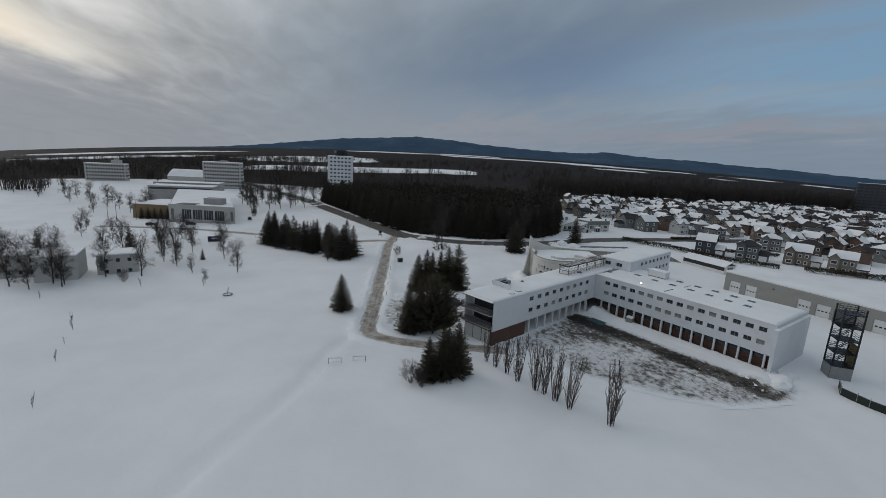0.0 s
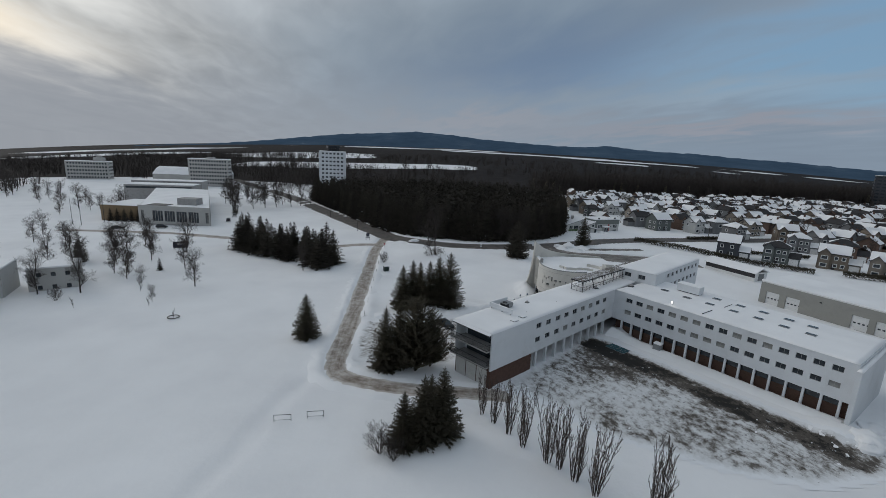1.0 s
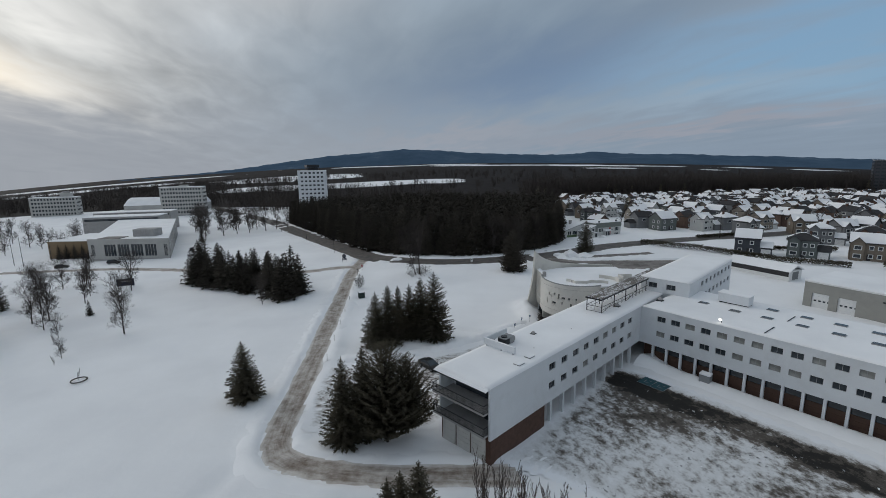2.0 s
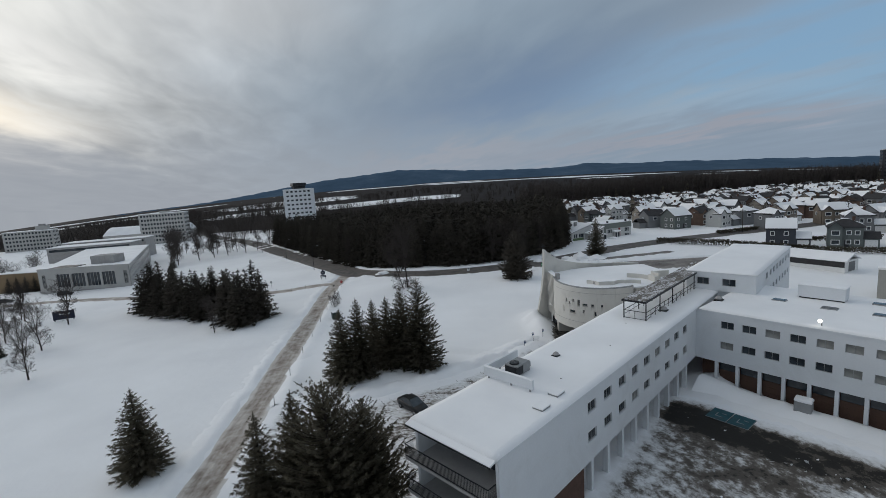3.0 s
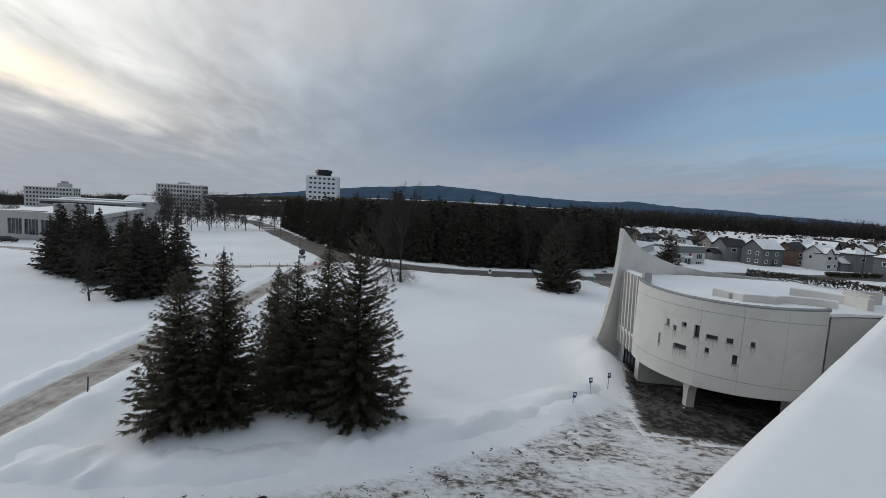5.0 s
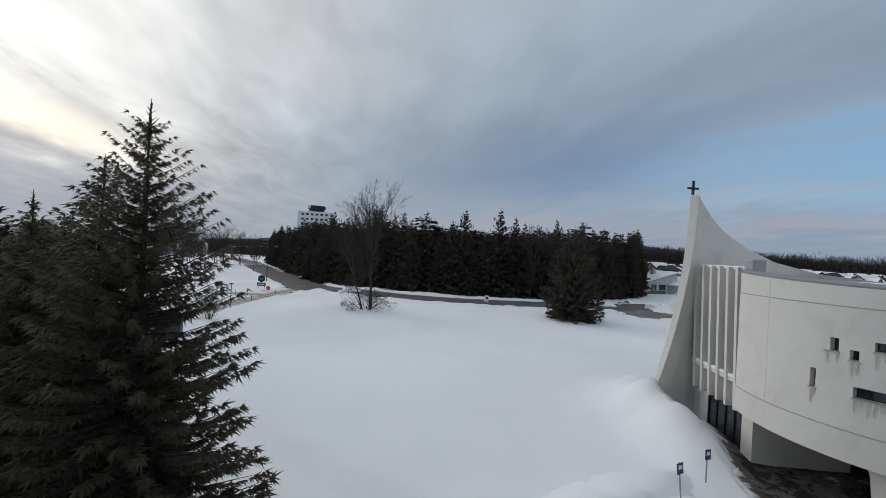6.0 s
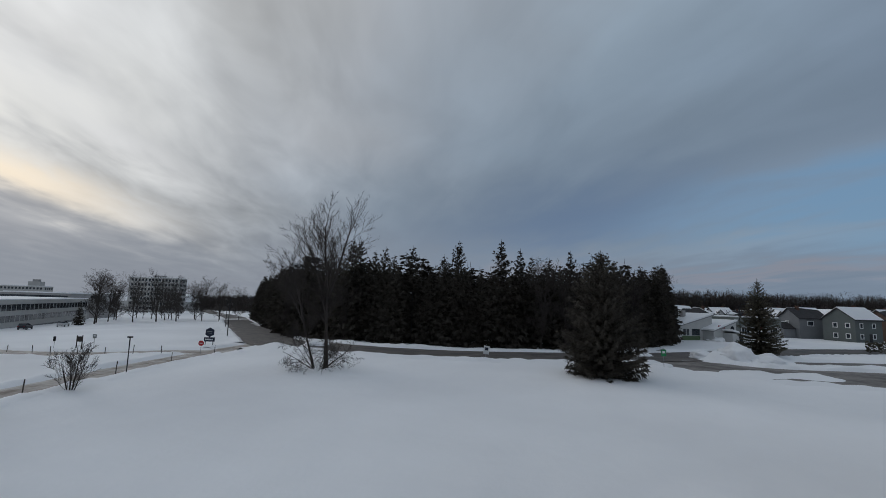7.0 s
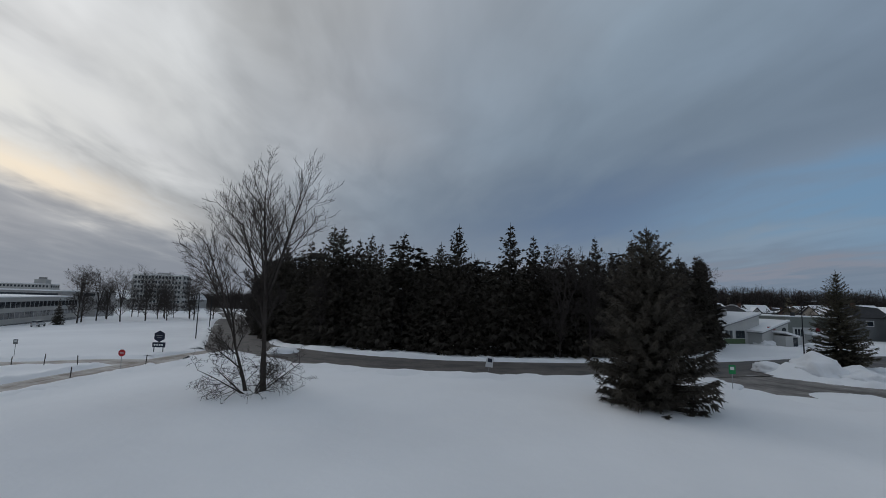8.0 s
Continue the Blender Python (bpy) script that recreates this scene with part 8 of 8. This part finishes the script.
def car(m, colour, label, suv=False):
    t = thing("car", m, label, "car")
    body_paint = paint("car_paint", colour)
    # cross sections from tail to nose: x, half width, sill, belt height
    rows = [(-2.3, 0.62, 0.42, 0.86), (-2.22, 0.8, 0.30, 0.98), (-1.7, 0.89, 0.24, 1.02), (-0.9, 0.92, 0.22, 0.98), (0.2, 0.92, 0.22, 0.96), (1.0, 0.91, 0.23, 0.93), (1.7, 0.87, 0.25, 0.82), (2.15, 0.76, 0.30, 0.70), (2.3, 0.55, 0.38, 0.58)]
    up_ = 0.12 if suv else 0.0
    bm = bmesh.new()
    loops = []
    for x, w, lo, hi in rows:
        lo, hi = lo + up_, hi + up_ * 1.5
        loops.append([bm.verts.new((x, y, z)) for y, z in ((-w * 0.94, lo), (-w, (lo + hi) / 2), (-w * 0.97, hi - 0.1), (-w * 0.86, hi), (0, hi + 0.03), (w * 0.86, hi), (w * 0.97, hi - 0.1), (w, (lo + hi) / 2), (w * 0.94, lo), (0, lo - 0.02))])
    for a, b in zip(loops, loops[1:]):
        for k in range(10):
            bm.faces.new((a[k], a[(k + 1) % 10], b[(k + 1) % 10], b[k]))
    bm.faces.new(loops[0])
    bm.faces.new(loops[-1][::-1])
    bmesh.ops.recalc_face_normals(bm, faces=bm.faces)
    part("body", bm, body_paint, t, smooth=True)
    tail = -2.1 if suv else -1.75
    def cabin(inset, z_add):
        bm = bmesh.new()
        rows = [(tail, 0.80, 0.95), (-0.95 if not suv else -1.8, 0.66, 1.42), (0.05, 0.65, 1.46), (1.15, 0.78, 0.93)]
        loops = []
        for x, w, z in rows:
            loops.append([bm.verts.new((x, y, zz)) for y, zz in ((-w + inset, z + up_ * 1.5 + z_add), (w - inset, z + up_ * 1.5 + z_add))])
        base = [[bm.verts.new((x, y, 0.9 + up_)) for y in (-0.82 + inset, 0.82 - inset)] for x, _, _ in rows]
        for a, b in zip(loops, loops[1:]):
            bm.faces.new((a[0], a[1], b[1], b[0]))
        for side in (0, 1):
            bm.faces.new([base[0][side], base[-1][side], loops[-1][side], loops[2][side], loops[1][side], loops[0][side]])
        bmesh.ops.recalc_face_normals(bm, faces=bm.faces)
        return bm
    part("cabin_glass", cabin(0.0, 0.0), GLASS, t)
    part("roof", boxes((-1.0 if not suv else -1.85, 0.1, -0.62, 0.62, 1.43 + up_ * 1.5, 1.49 + up_ * 1.5), bevel=0.03), body_paint, t)
    for sx in (-1.42, 1.38):
        for sy in (-0.84, 0.84):
            bm = bmesh.new()
            bmesh.ops.create_cone(bm, cap_ends=True, segments=20, radius1=0.33, radius2=0.33, depth=0.22, matrix=pose(sx, sy, 0.33, 90, 0, 0))
            w = part("wheel", bm, RUBBER, t)
            bm = bmesh.new()
            bmesh.ops.create_cone(bm, cap_ends=True, segments=12, radius1=0.2, radius2=0.17, depth=0.25, matrix=pose(sx, sy, 0.33, 90, 0, 0))
            part("rim", bm, GALV, w)
    for sy in (-0.62, 0.62):
        part("headlight", boxes((2.02, 2.2, sy - 0.16, sy + 0.16, 0.58 + up_, 0.7 + up_), bevel=0.03), GALV, t)
        part("tail_light", boxes((-2.32, -2.2, sy - 0.15, sy + 0.15, 0.72 + up_, 0.84 + up_), bevel=0.02), paint("tail_red", (0.25, 0.01, 0.01)), t)
        part("mirror", boxes((0.75, 0.9, sy * 1.6 - 0.08, sy * 1.6 + 0.08, 0.94 + up_, 1.06 + up_), bevel=0.02), body_paint, t)
    return t


car(pose(3.5, 118.9, float(ground_z(3.5, 118.9)) + 0.05, 0, 0, -50), (0.012, 0.013, 0.014), "black sedan parked on rutted snow")
for x, y, turn, c, l in ((-124, 224.5, 17, (0.02, 0.02, 0.022), "dark car parked below the college"), (-105, 247, 115, (0.02, 0.022, 0.03), "dark car parked beside the college"), (-109, 262, 115, (0.5, 0.5, 0.5), "white car parked in the college yard"), (-140, 219, 40, (0.05, 0.05, 0.05), "dark car parked in the college yard"),
                         (86, 262, 10, (0.04, 0.045, 0.05), "grey car parked by the modern house"), (93, 265, 10, (0.35, 0.36, 0.37), "silver car parked by the modern house"), (107, 189, -60, (0.3, 0.3, 0.31), "grey car parked by the garage")):
    car(pose(x, y, float(ground_z(x, y)) + 0.05, 0, 0, turn), c, l, suv=True)


# ---------------------------------------------------------------- signs, poles and small things
RED = surface("traffic_red", (0.42, 0.02, 0.025), 0.5, vary=0.05)
BLUE = surface("sign_blue", (0.02, 0.075, 0.19), 0.5, vary=0.05)
NAVY = surface("navy_panel", (0.012, 0.018, 0.04), 0.5, vary=0.05)
SIGN_WHITE = surface("sign_white", (0.75, 0.75, 0.75), 0.5, vary=0.03)
GREEN = surface("sign_green", (0.02, 0.25, 0.08), 0.5, vary=0.05)
WOOD = surface("weathered_post", (0.06, 0.05, 0.042), 0.9, vary=0.2, fine=20)


def base_z(x, y):
    return float(ground_z(x, y))


def stop_sign(x, y, turn):
    t = thing("stop_sign", pose(x, y, base_z(x, y), 0, 0, turn) @ Matrix.Diagonal((0.72, 0.72, 0.72, 1)), "red octagonal stop sign on a steel post", "road sign")
    part("post", rod(bmesh.new(), (0, 0, -0.4), (0, 0, 2.7), 0.035, 8), GALV, t)
    bm = bmesh.new()
    bmesh.ops.create_cone(bm, cap_ends=True, segments=8, radius1=0.5, radius2=0.5, depth=0.02, matrix=pose(0, -0.05, 2.45, 90, 22.5, 0))
    plate = part("plate", bm, RED, t)
    part("lettering", boxes((-0.26, 0.26, -0.075, -0.062, 2.4, 2.5)), SIGN_WHITE, plate, "white bar of lettering")


stop_sign(-19.5, 190.6, 8)


def institution_sign():
    t = thing("entrance_sign", pose(-28.6, 207.0, base_z(-28.6, 207.0), 0, 0, 8) @ Matrix.Diagonal((0.68, 0.68, 0.68, 1)), "navy entrance sign with a hexagonal panel above", "sign")
    for x in (-0.9, 0.9):
        part("post", boxes((x - 0.06, x + 0.06, -0.06, 0.06, -0.4, 1.6)), STEEL, t)
    panel = part("panel", boxes((-1.25, 1.25, -0.1, 0.1, 0.9, 1.9), bevel=0.02), NAVY, t)
    part("lettering", boxes(*[(-0.95 + 0.5 * k, -0.6 + 0.5 * k, -0.115, -0.102, 1.25, 1.55) for k in range(4)]), SIGN_WHITE, panel, "row of pale lettering bars")
    bm = bmesh.new()
    bmesh.ops.create_cone(bm, cap_ends=True, segments=6, radius1=1.15, radius2=1.15, depth=0.16, matrix=pose(0, 0, 3.1, 90, 0, 0))
    shield = part("shield", bm, NAVY, t)
    part("shield_lettering", boxes((-0.6, 0.6, -0.1, -0.083, 3.2, 3.35), (-0.45, 0.45, -0.1, -0.083, 2.85, 2.95)), GREY_METAL, shield)
    part("neck", boxes((-0.1, 0.1, -0.05, 0.05, 1.9, 2.2)), STEEL, t)


institution_sign()


def post_board(x, y, turn):
    t = thing("notice_board", pose(x, y, base_z(x, y), 0, 0, turn) @ Matrix.Diagonal((0.5, 0.8, 0.85, 1)), "dark wooden notice board on two posts", "board")
    for sx in (-0.8, 0.8):
        part("post", boxes((sx - 0.08, sx + 0.08, -0.08, 0.08, -0.4, 2.3)), WOOD, t)
    part("board", boxes((-0.8, 0.8, -0.05, 0.05, 1.2, 2.1)), WOOD, t)


post_board(-43.6, 198.6, 5)


def campus_board():
    t = thing("campus_board", pose(-92.0, 184.6, base_z(-92.0, 184.6), 0, 0, 24), "wide dark campus board with a line of pale lettering", "board")
    for sx in (-2.0, 2.0):
        part("post", boxes((sx - 0.1, sx + 0.1, -0.1, 0.1, -0.5, 2.6)), STEEL, t)
    face = part("panel", boxes((-2.3, 2.3, -0.14, 0.14, 0.3, 2.5), bevel=0.03), NAVY, t)
    part("lettering", boxes(*[(-0.9 + 0.62 * k, -0.5 + 0.62 * k, -0.16, -0.142, 1.55, 1.95) for k in range(4)]), SIGN_WHITE, face, "pale lettering bars")


campus_board()


def pole_sign(name, x, y, turn, h, w, hh, mat, label, category="sign", bars=True, post=None):
    t = thing(name, pose(x, y, base_z(x, y), 0, 0, turn), label, category)
    part("post", rod(bmesh.new(), (0, 0, -0.4), (0, 0, h), 0.03, 8), post or GALV, t)
    plate = part("plate", boxes((-w / 2, w / 2, -0.05, -0.03, h - hh, h), bevel=0.008), mat, t)
    if bars:
        part("symbol", boxes((-w * 0.28, w * 0.28, -0.06, -0.051, h - hh * 0.55, h - hh * 0.2)), SIGN_WHITE if mat is not SIGN_WHITE else NAVY, plate)
    return t


for i, (x, y) in enumerate([(22.6, 137.8), (24.6, 139.8), (20.6, 135.6)]):
    pole_sign("parking_sign", x, y, 25, 1.5 if i < 2 else 0.9, 0.34, 0.46, BLUE, "small blue parking sign leaning in the snow bank").matrix_basis @= pose(0, 0, 0, 0, 8 * (i - 1), 0)
pole_sign("road_sign", 16.6, 196.4, 5, 1.7, 0.75, 1.1, SIGN_WHITE, "white sign tilted at the roadside").matrix_basis @= pose(0, 0, 0, 0, 7, 0)
pole_sign("green_sign", 37.2, 190.4, 0, 2.0, 0.55, 0.75, GREEN, "small green and white sign on a post")
pole_sign("round_sign", -42.5, 200.0, 5, 2.2, 0.6, 0.6, GREY_METAL, "grey back of a round road sign")
pole_sign("yield_sign", -48.0, 199.0, 5, 1.8, 0.4, 0.7, STEEL, "small dark sign by the side lane", bars=False)

# stakes along the lane
stake = None
line = curve_points(LANE_LINE, 1.0)
for k in range(16, 96, 9):
    p, q = line[k], line[k + 1]
    d = (q - p).normalized()
    n = Vector((-d.y, d.x)) * 2.6
    x, y = p.x + n.x, p.y + n.y
    m = pose(x, y, base_z(x, y), 0, (k * 37) % 9 - 4, 0)
    if stake is None:
        stake = thing("snow_stake", m, "thin dark snow stake beside the lane", "stake", "snow stakes")
        part("stick", boxes((-0.03, 0.03, -0.03, 0.03, -0.4, 1.15)), WOOD, stake)
    else:
        copy_thing(stake, m)
for k in range(14):
    x, y = -26 - 4.2 * k, 192.4 + 0.25 * k + (1.2 if k > 4 else 0)
    copy_thing(stake, pose(x, y, base_z(x, y), 0, (k * 53) % 11 - 5, 0))


def street_lamp(x, y, turn, h=8.0):
    t = thing("street_lamp", pose(x, y, base_z(x, y), 0, 0, turn), "slim grey street lamp with a curved arm", "street lamp", "street lamps")
    part("pole", rod(bmesh.new(), (0, 0, -0.4), (0, 0, h), 0.1, 8, 0.06), STEEL, t)
    bm = bmesh.new()
    for a, b in (((0, 0, h), (0.6, 0, h + 0.45)), ((0.6, 0, h + 0.45), (1.8, 0, h + 0.6))):
        rod(bm, a, b, 0.045, 6)
    part("arm", bm, STEEL, t)
    part("lamp_head", boxes((1.6, 2.3, -0.13, 0.13, h + 0.52, h + 0.68), bevel=0.04), GREY_METAL, t)


for x, y, turn in ((-36.5, 226, 35), (-58, 262, 35), (-83, 300, 35), (4, 213.5, -90), (66, 226.5, -70)):
    street_lamp(x, y, turn)
t = thing("utility_pole", pose(128, 238, base_z(128, 238)), "tall wooden utility pole by the estate", "utility pole")
part("pole", rod(bmesh.new(), (0, 0, -0.5), (0, 0, 9.5), 0.14, 8, 0.1), WOOD, t)
part("crossarm", boxes((-1.1, 1.1, -0.06, 0.06, 8.7, 8.85)), WOOD, t)
for x, y in ((-170, 231.5), (-160, 238), (-163, 228)):
    t = thing("flag_pole", pose(x, y, base_z(x, y)), "tall thin pole on the snow", "pole", "poles")
    part("pole", rod(bmesh.new(), (0, 0, -0.5), (0, 0, 13), 0.12, 8, 0.06), STEEL, t)
t = thing("path_lamp", pose(-18.6, 177.6, base_z(-18.6, 177.6)), "short dark path lamp on the snow", "lamp")
part("pole", rod(bmesh.new(), (0, 0, -0.4), (0, 0, 3.4), 0.05, 8), STEEL, t)
part("lamp_head", boxes((-0.25, 0.25, -0.1, 0.1, 3.35, 3.5), bevel=0.03), STEEL, t)

t = thing("utility_cabinet", pose(-14.8, 160.6, base_z(-14.8, 160.6) - 0.1, 0, 0, 25), "dark green utility cabinet standing in snow", "utility cabinet")
cab = surface("dark_green_enamel", (0.018, 0.035, 0.03), 0.5, vary=0.12, scale=1.2, fine=9)
part("body", boxes((-0.75, 0.75, -0.65, 0.65, 0.0, 1.45), bevel=0.03), cab, t)
part("lid", boxes((-0.8, 0.8, -0.7, 0.7, 1.45, 1.53), bevel=0.02), cab, t)
part("door", boxes((-0.7, -0.02, -0.68, -0.655, 0.08, 1.38), bevel=0.005), cab, t)
part("door", boxes((0.02, 0.7, -0.68, -0.655, 0.08, 1.38), bevel=0.005), cab, t)
part("snow_cap", boxes((-0.72, 0.72, -0.62, 0.62, 1.53, 1.6), bevel=0.03), SNOW, t)

# two field goals
for x, y in ((-18.3, 83.0), (-14.2, 84.2)):
    t = thing("field_goal", pose(x, y, base_z(x, y), 0, 0, 10), "small dark goal frame on the snow field", "goal", "goal frames")
    part("post", rod(bmesh.new(), (-1.1, 0, -0.3), (-1.1, 0, 1.0), 0.04, 6), STEEL, t)
    part("post", rod(bmesh.new(), (1.1, 0, -0.3), (1.1, 0, 1.0), 0.04, 6), STEEL, t)
    part("crossbar", rod(bmesh.new(), (-1.1, 0, 1.0), (1.1, 0, 1.0), 0.04, 6), STEEL, t)
    part("net", rod(bmesh.new(), (-1.1, 0, 0.25), (1.1, 0, 0.25), 0.02, 5), STEEL, t)
# ring of edging round a sapling
t = thing("tree_ring", pose(-54.6, 118.6, base_z(-54.6, 118.6)), "ring of dark edging round a young tree", "tree guard")
bm = bmesh.new()
for k in range(20):
    a, b = 2 * math.pi * k / 20, 2 * math.pi * (k + 1) / 20
    rod(bm, (1.1 * math.cos(a), 1.1 * math.sin(a), 0.25), (1.1 * math.cos(b), 1.1 * math.sin(b), 0.25), 0.1, 6)
part("edging", bm, WOOD, t)
bare_tree(SAPLING, -54.6, 118.6, "young staked tree inside a ring", 0.75, 0, "", "sapling")

# bin shelter, painted bays and heaps in the courtyard
t = thing("waste_bin", on(FRAME_B, 11.3, -0.9, 0.15, 4), "grey waste bin capped with snow beside the wall", "bin")
part("body", boxes((-0.75, 0.75, -0.6, 0.6, 0, 1.3), bevel=0.06), GREY_METAL, t)
part("snow_cap", boxes((-0.78, 0.78, -0.62, 0.62, 1.3, 1.65), bevel=0.14), SNOW, t)
MARK = surface("worn_teal_paint", (0.012, 0.075, 0.095), 0.6, vary=0.3, scale=0.8, fine=6, stain=(0.05, 0.05, 0.05), stain_scale=0.8, stain_amount=0.8)
for k in range(2):
    bay = thing("painted_bay", on(FRAME_B, 5.6 + 2.05 * k, -7.1, 0.075), "worn teal painted parking bay on wet tarmac", "marking", "painted bays")
    part("paint", boxes((-1.0, 1.0, -1.25, 1.25, 0.0, 0.012)), MARK, bay)
    part("border", boxes((-1.0, 1.0, -1.31, -1.25, 0.0, 0.013), (0.94, 1.0, -1.25, 1.25, 0.012, 0.02)), GREY_METAL, bay, "worn white border line")
    part("symbol", boxes((-0.35, 0.35, -0.5, -0.42, 0.012, 0.02), (-0.35, -0.27, -0.42, 0.3, 0.012, 0.02), (0.1, 0.5, 0.3, 0.38, 0.012, 0.02)), GREY_METAL, bay)


def heap(x, y, r, h, seed, label):
    """Ploughed heap of lumpy snow."""
    bm = bmesh.new()
    bmesh.ops.create_icosphere(bm, subdivisions=4, radius=1.0)
    for v in bm.verts:
        n = noise.noise(v.co * 1.6 + Vector((seed, 0, 0))) * 0.35 + noise.noise(v.co * 4.5 + Vector((0, seed, 0))) * 0.16
        n += noise.noise(v.co * 11 + Vector((seed, seed, 0))) * 0.07
        v.co *= 1 + n * (0.6 if v.co.z < 0.1 else 1.0)
        v.co.x *= r
        v.co.y *= r * 0.8
        v.co.z = max(v.co.z, -0.2) * h * (1.0 if abs(v.co.z) < 5 else 1.0)
    me = mesh_of(bm, "snow_mound", SNOW, True)
    ob = new("snow_mound", me)
    ob.matrix_basis = pose(x, y, base_z(x, y) - 0.15 * h, 0, 0, seed * 50)
    return tagged(ob, label, "snow heap", "snow heaps")


for i, (x, y, r, h) in enumerate([(52.5, 203.5, 3.0, 2.1), (55.5, 201.5, 2.6, 1.2), (48.5, 205.0, 1.8, 0.9), (66, 88, 2.0, 0.8), (62, 84.5, 2.4, 0.9), (72, 247, 2.2, 1.2), (80, 245.5, 1.8, 0.9), (40, 206.5, 2.2, 1.0), (-9.5, 204.5, 2.6, 1.1), (36.5, 192.5, 2.4, 0.9), (60.5, 82.5, 1.6, 0.7)]):
    heap(x, y, r, h, i + 1, "lumpy ploughed heap of snow")

# long bank of cleared snow along the courtyard wing
bm = bmesh.new()
rows = []
for i in range(81):
    x = 1.0 + 38.5 * i / 80
    w = 3.1 + 0.5 * noise.noise(Vector((x * 0.4, 0, 0)))
    h = 0.55 + 0.2 * noise.noise(Vector((x * 0.6, 4, 0))) + 0.8 * math.exp(-((x - 1.5) / 3.0) ** 2)
    rows.append([bm.verts.new((x, y * -w - 0.1, -0.05 + h * (math.sin(math.pi * (0.35 + 0.65 * y)) if y > 0 else 0.75) + 0.09 * noise.noise(Vector((x * 1.7, y * 5, 2))) + 0.05 * noise.noise(Vector((x * 4.1, y * 11, 5))))) for y in [k / 8 for k in range(9)]])
for a, b in zip(rows, rows[1:]):
    for k in range(8):
        bm.faces.new((a[k], a[k + 1], b[k + 1], b[k]))
bmesh.ops.recalc_face_normals(bm, faces=bm.faces)
ob = new("snow_bank", mesh_of(bm, "snow_bank", SNOW, True))
ob.matrix_basis = FRAME_B
tagged(ob, "long bank of cleared snow along the courtyard wall", "snow bank")

# clods of dirty ice thrown up along the ruts
rng = random.Random(77)
clods = Tris()
DIRT = surface("dirty_ice_clods", (0.075, 0.06, 0.05), 0.9, vary=0.4, fine=10)
rut = Vector((0.42, -0.91))
for k in range(1300):
    if k % 7:
        # short pairs of wheel ruts square to the bank
        lane_no = rng.randrange(26)
        o = Vector((-12.5, 119.6)).lerp(Vector((5.5, 123.6)), lane_no / 14) if lane_no < 14 else Vector((5.5, 123.6)).lerp(Vector((20.0, 132.5)), (lane_no - 14) / 12)
        p = o + rut * (rng.random() ** 0.7 * (2.4 + 2.2 * ((lane_no * 7) % 5) / 4)) + Vector((rng.gauss(0, 0.13), rng.gauss(0, 0.13)))
        x, y = p.x, p.y
    else:
        u = rng.random()
        x, y = -8 + 40 * u + rng.gauss(0, 2.2), 107 + 31 * u + rng.gauss(0, 2.6) + 4
    if not inside(PARK_PLAN, x, y):
        continue
    z, s = base_z(x, y) + 0.03, 0.03 + 0.12 * rng.random() ** 2.0
    i = len(clods.v)
    clods.v += [Vector((x + rng.uniform(-1, 1) * s, y + rng.uniform(-1, 1) * s, z + rng.uniform(-0.3, 0.3) * s)) for _ in range(5)]
    clods.f += [(i, i + 1, i + 2), (i, i + 2, i + 3), (i, i + 3, i + 4), (i, i + 4, i + 1), (i + 1, i + 2, i + 3), (i + 1, i + 3, i + 4)]
tagged(new("ice_clods", clods.mesh("ice_clods", DIRT)), "dark clods of dirty ice along the ruts", "clods", kind="stuff")

# broken lumps of ice and frozen slush over the courtyard
lumps = Tris()
ICE = surface("grey_ice_lumps", (0.42, 0.42, 0.42), 0.85, vary=0.35, scale=0.4, fine=5)
COURT_PLAN = [(17, 91), (31, 106), (38, 106), (56, 82), (60, 79), (48, 75.5), (36, 78.5), (24, 84.5)]
for k in range(2600):
    x, y = rng.uniform(16, 62), rng.uniform(75, 112)
    if not inside(COURT_PLAN, x, y) or noise.noise(Vector((x * 0.22, y * 0.22, 9))) < -0.12:
        continue
    z, s = base_z(x, y) + 0.04, 0.06 + 0.24 * rng.random() ** 2.5
    i = len(lumps.v)
    lumps.v += [Vector((x + rng.uniform(-1, 1) * s, y + rng.uniform(-1, 1) * s, z + rng.uniform(-0.2, 0.7) * s)) for _ in range(5)]
    lumps.f += [(i, i + 1, i + 2), (i, i + 2, i + 3), (i, i + 3, i + 4), (i, i + 4, i + 1), (i + 1, i + 2, i + 3), (i + 1, i + 3, i + 4)]
tagged(new("ice_lumps", lumps.mesh("ice_lumps", ICE)), "broken lumps of grey ice across the courtyard", "ice", kind="stuff")
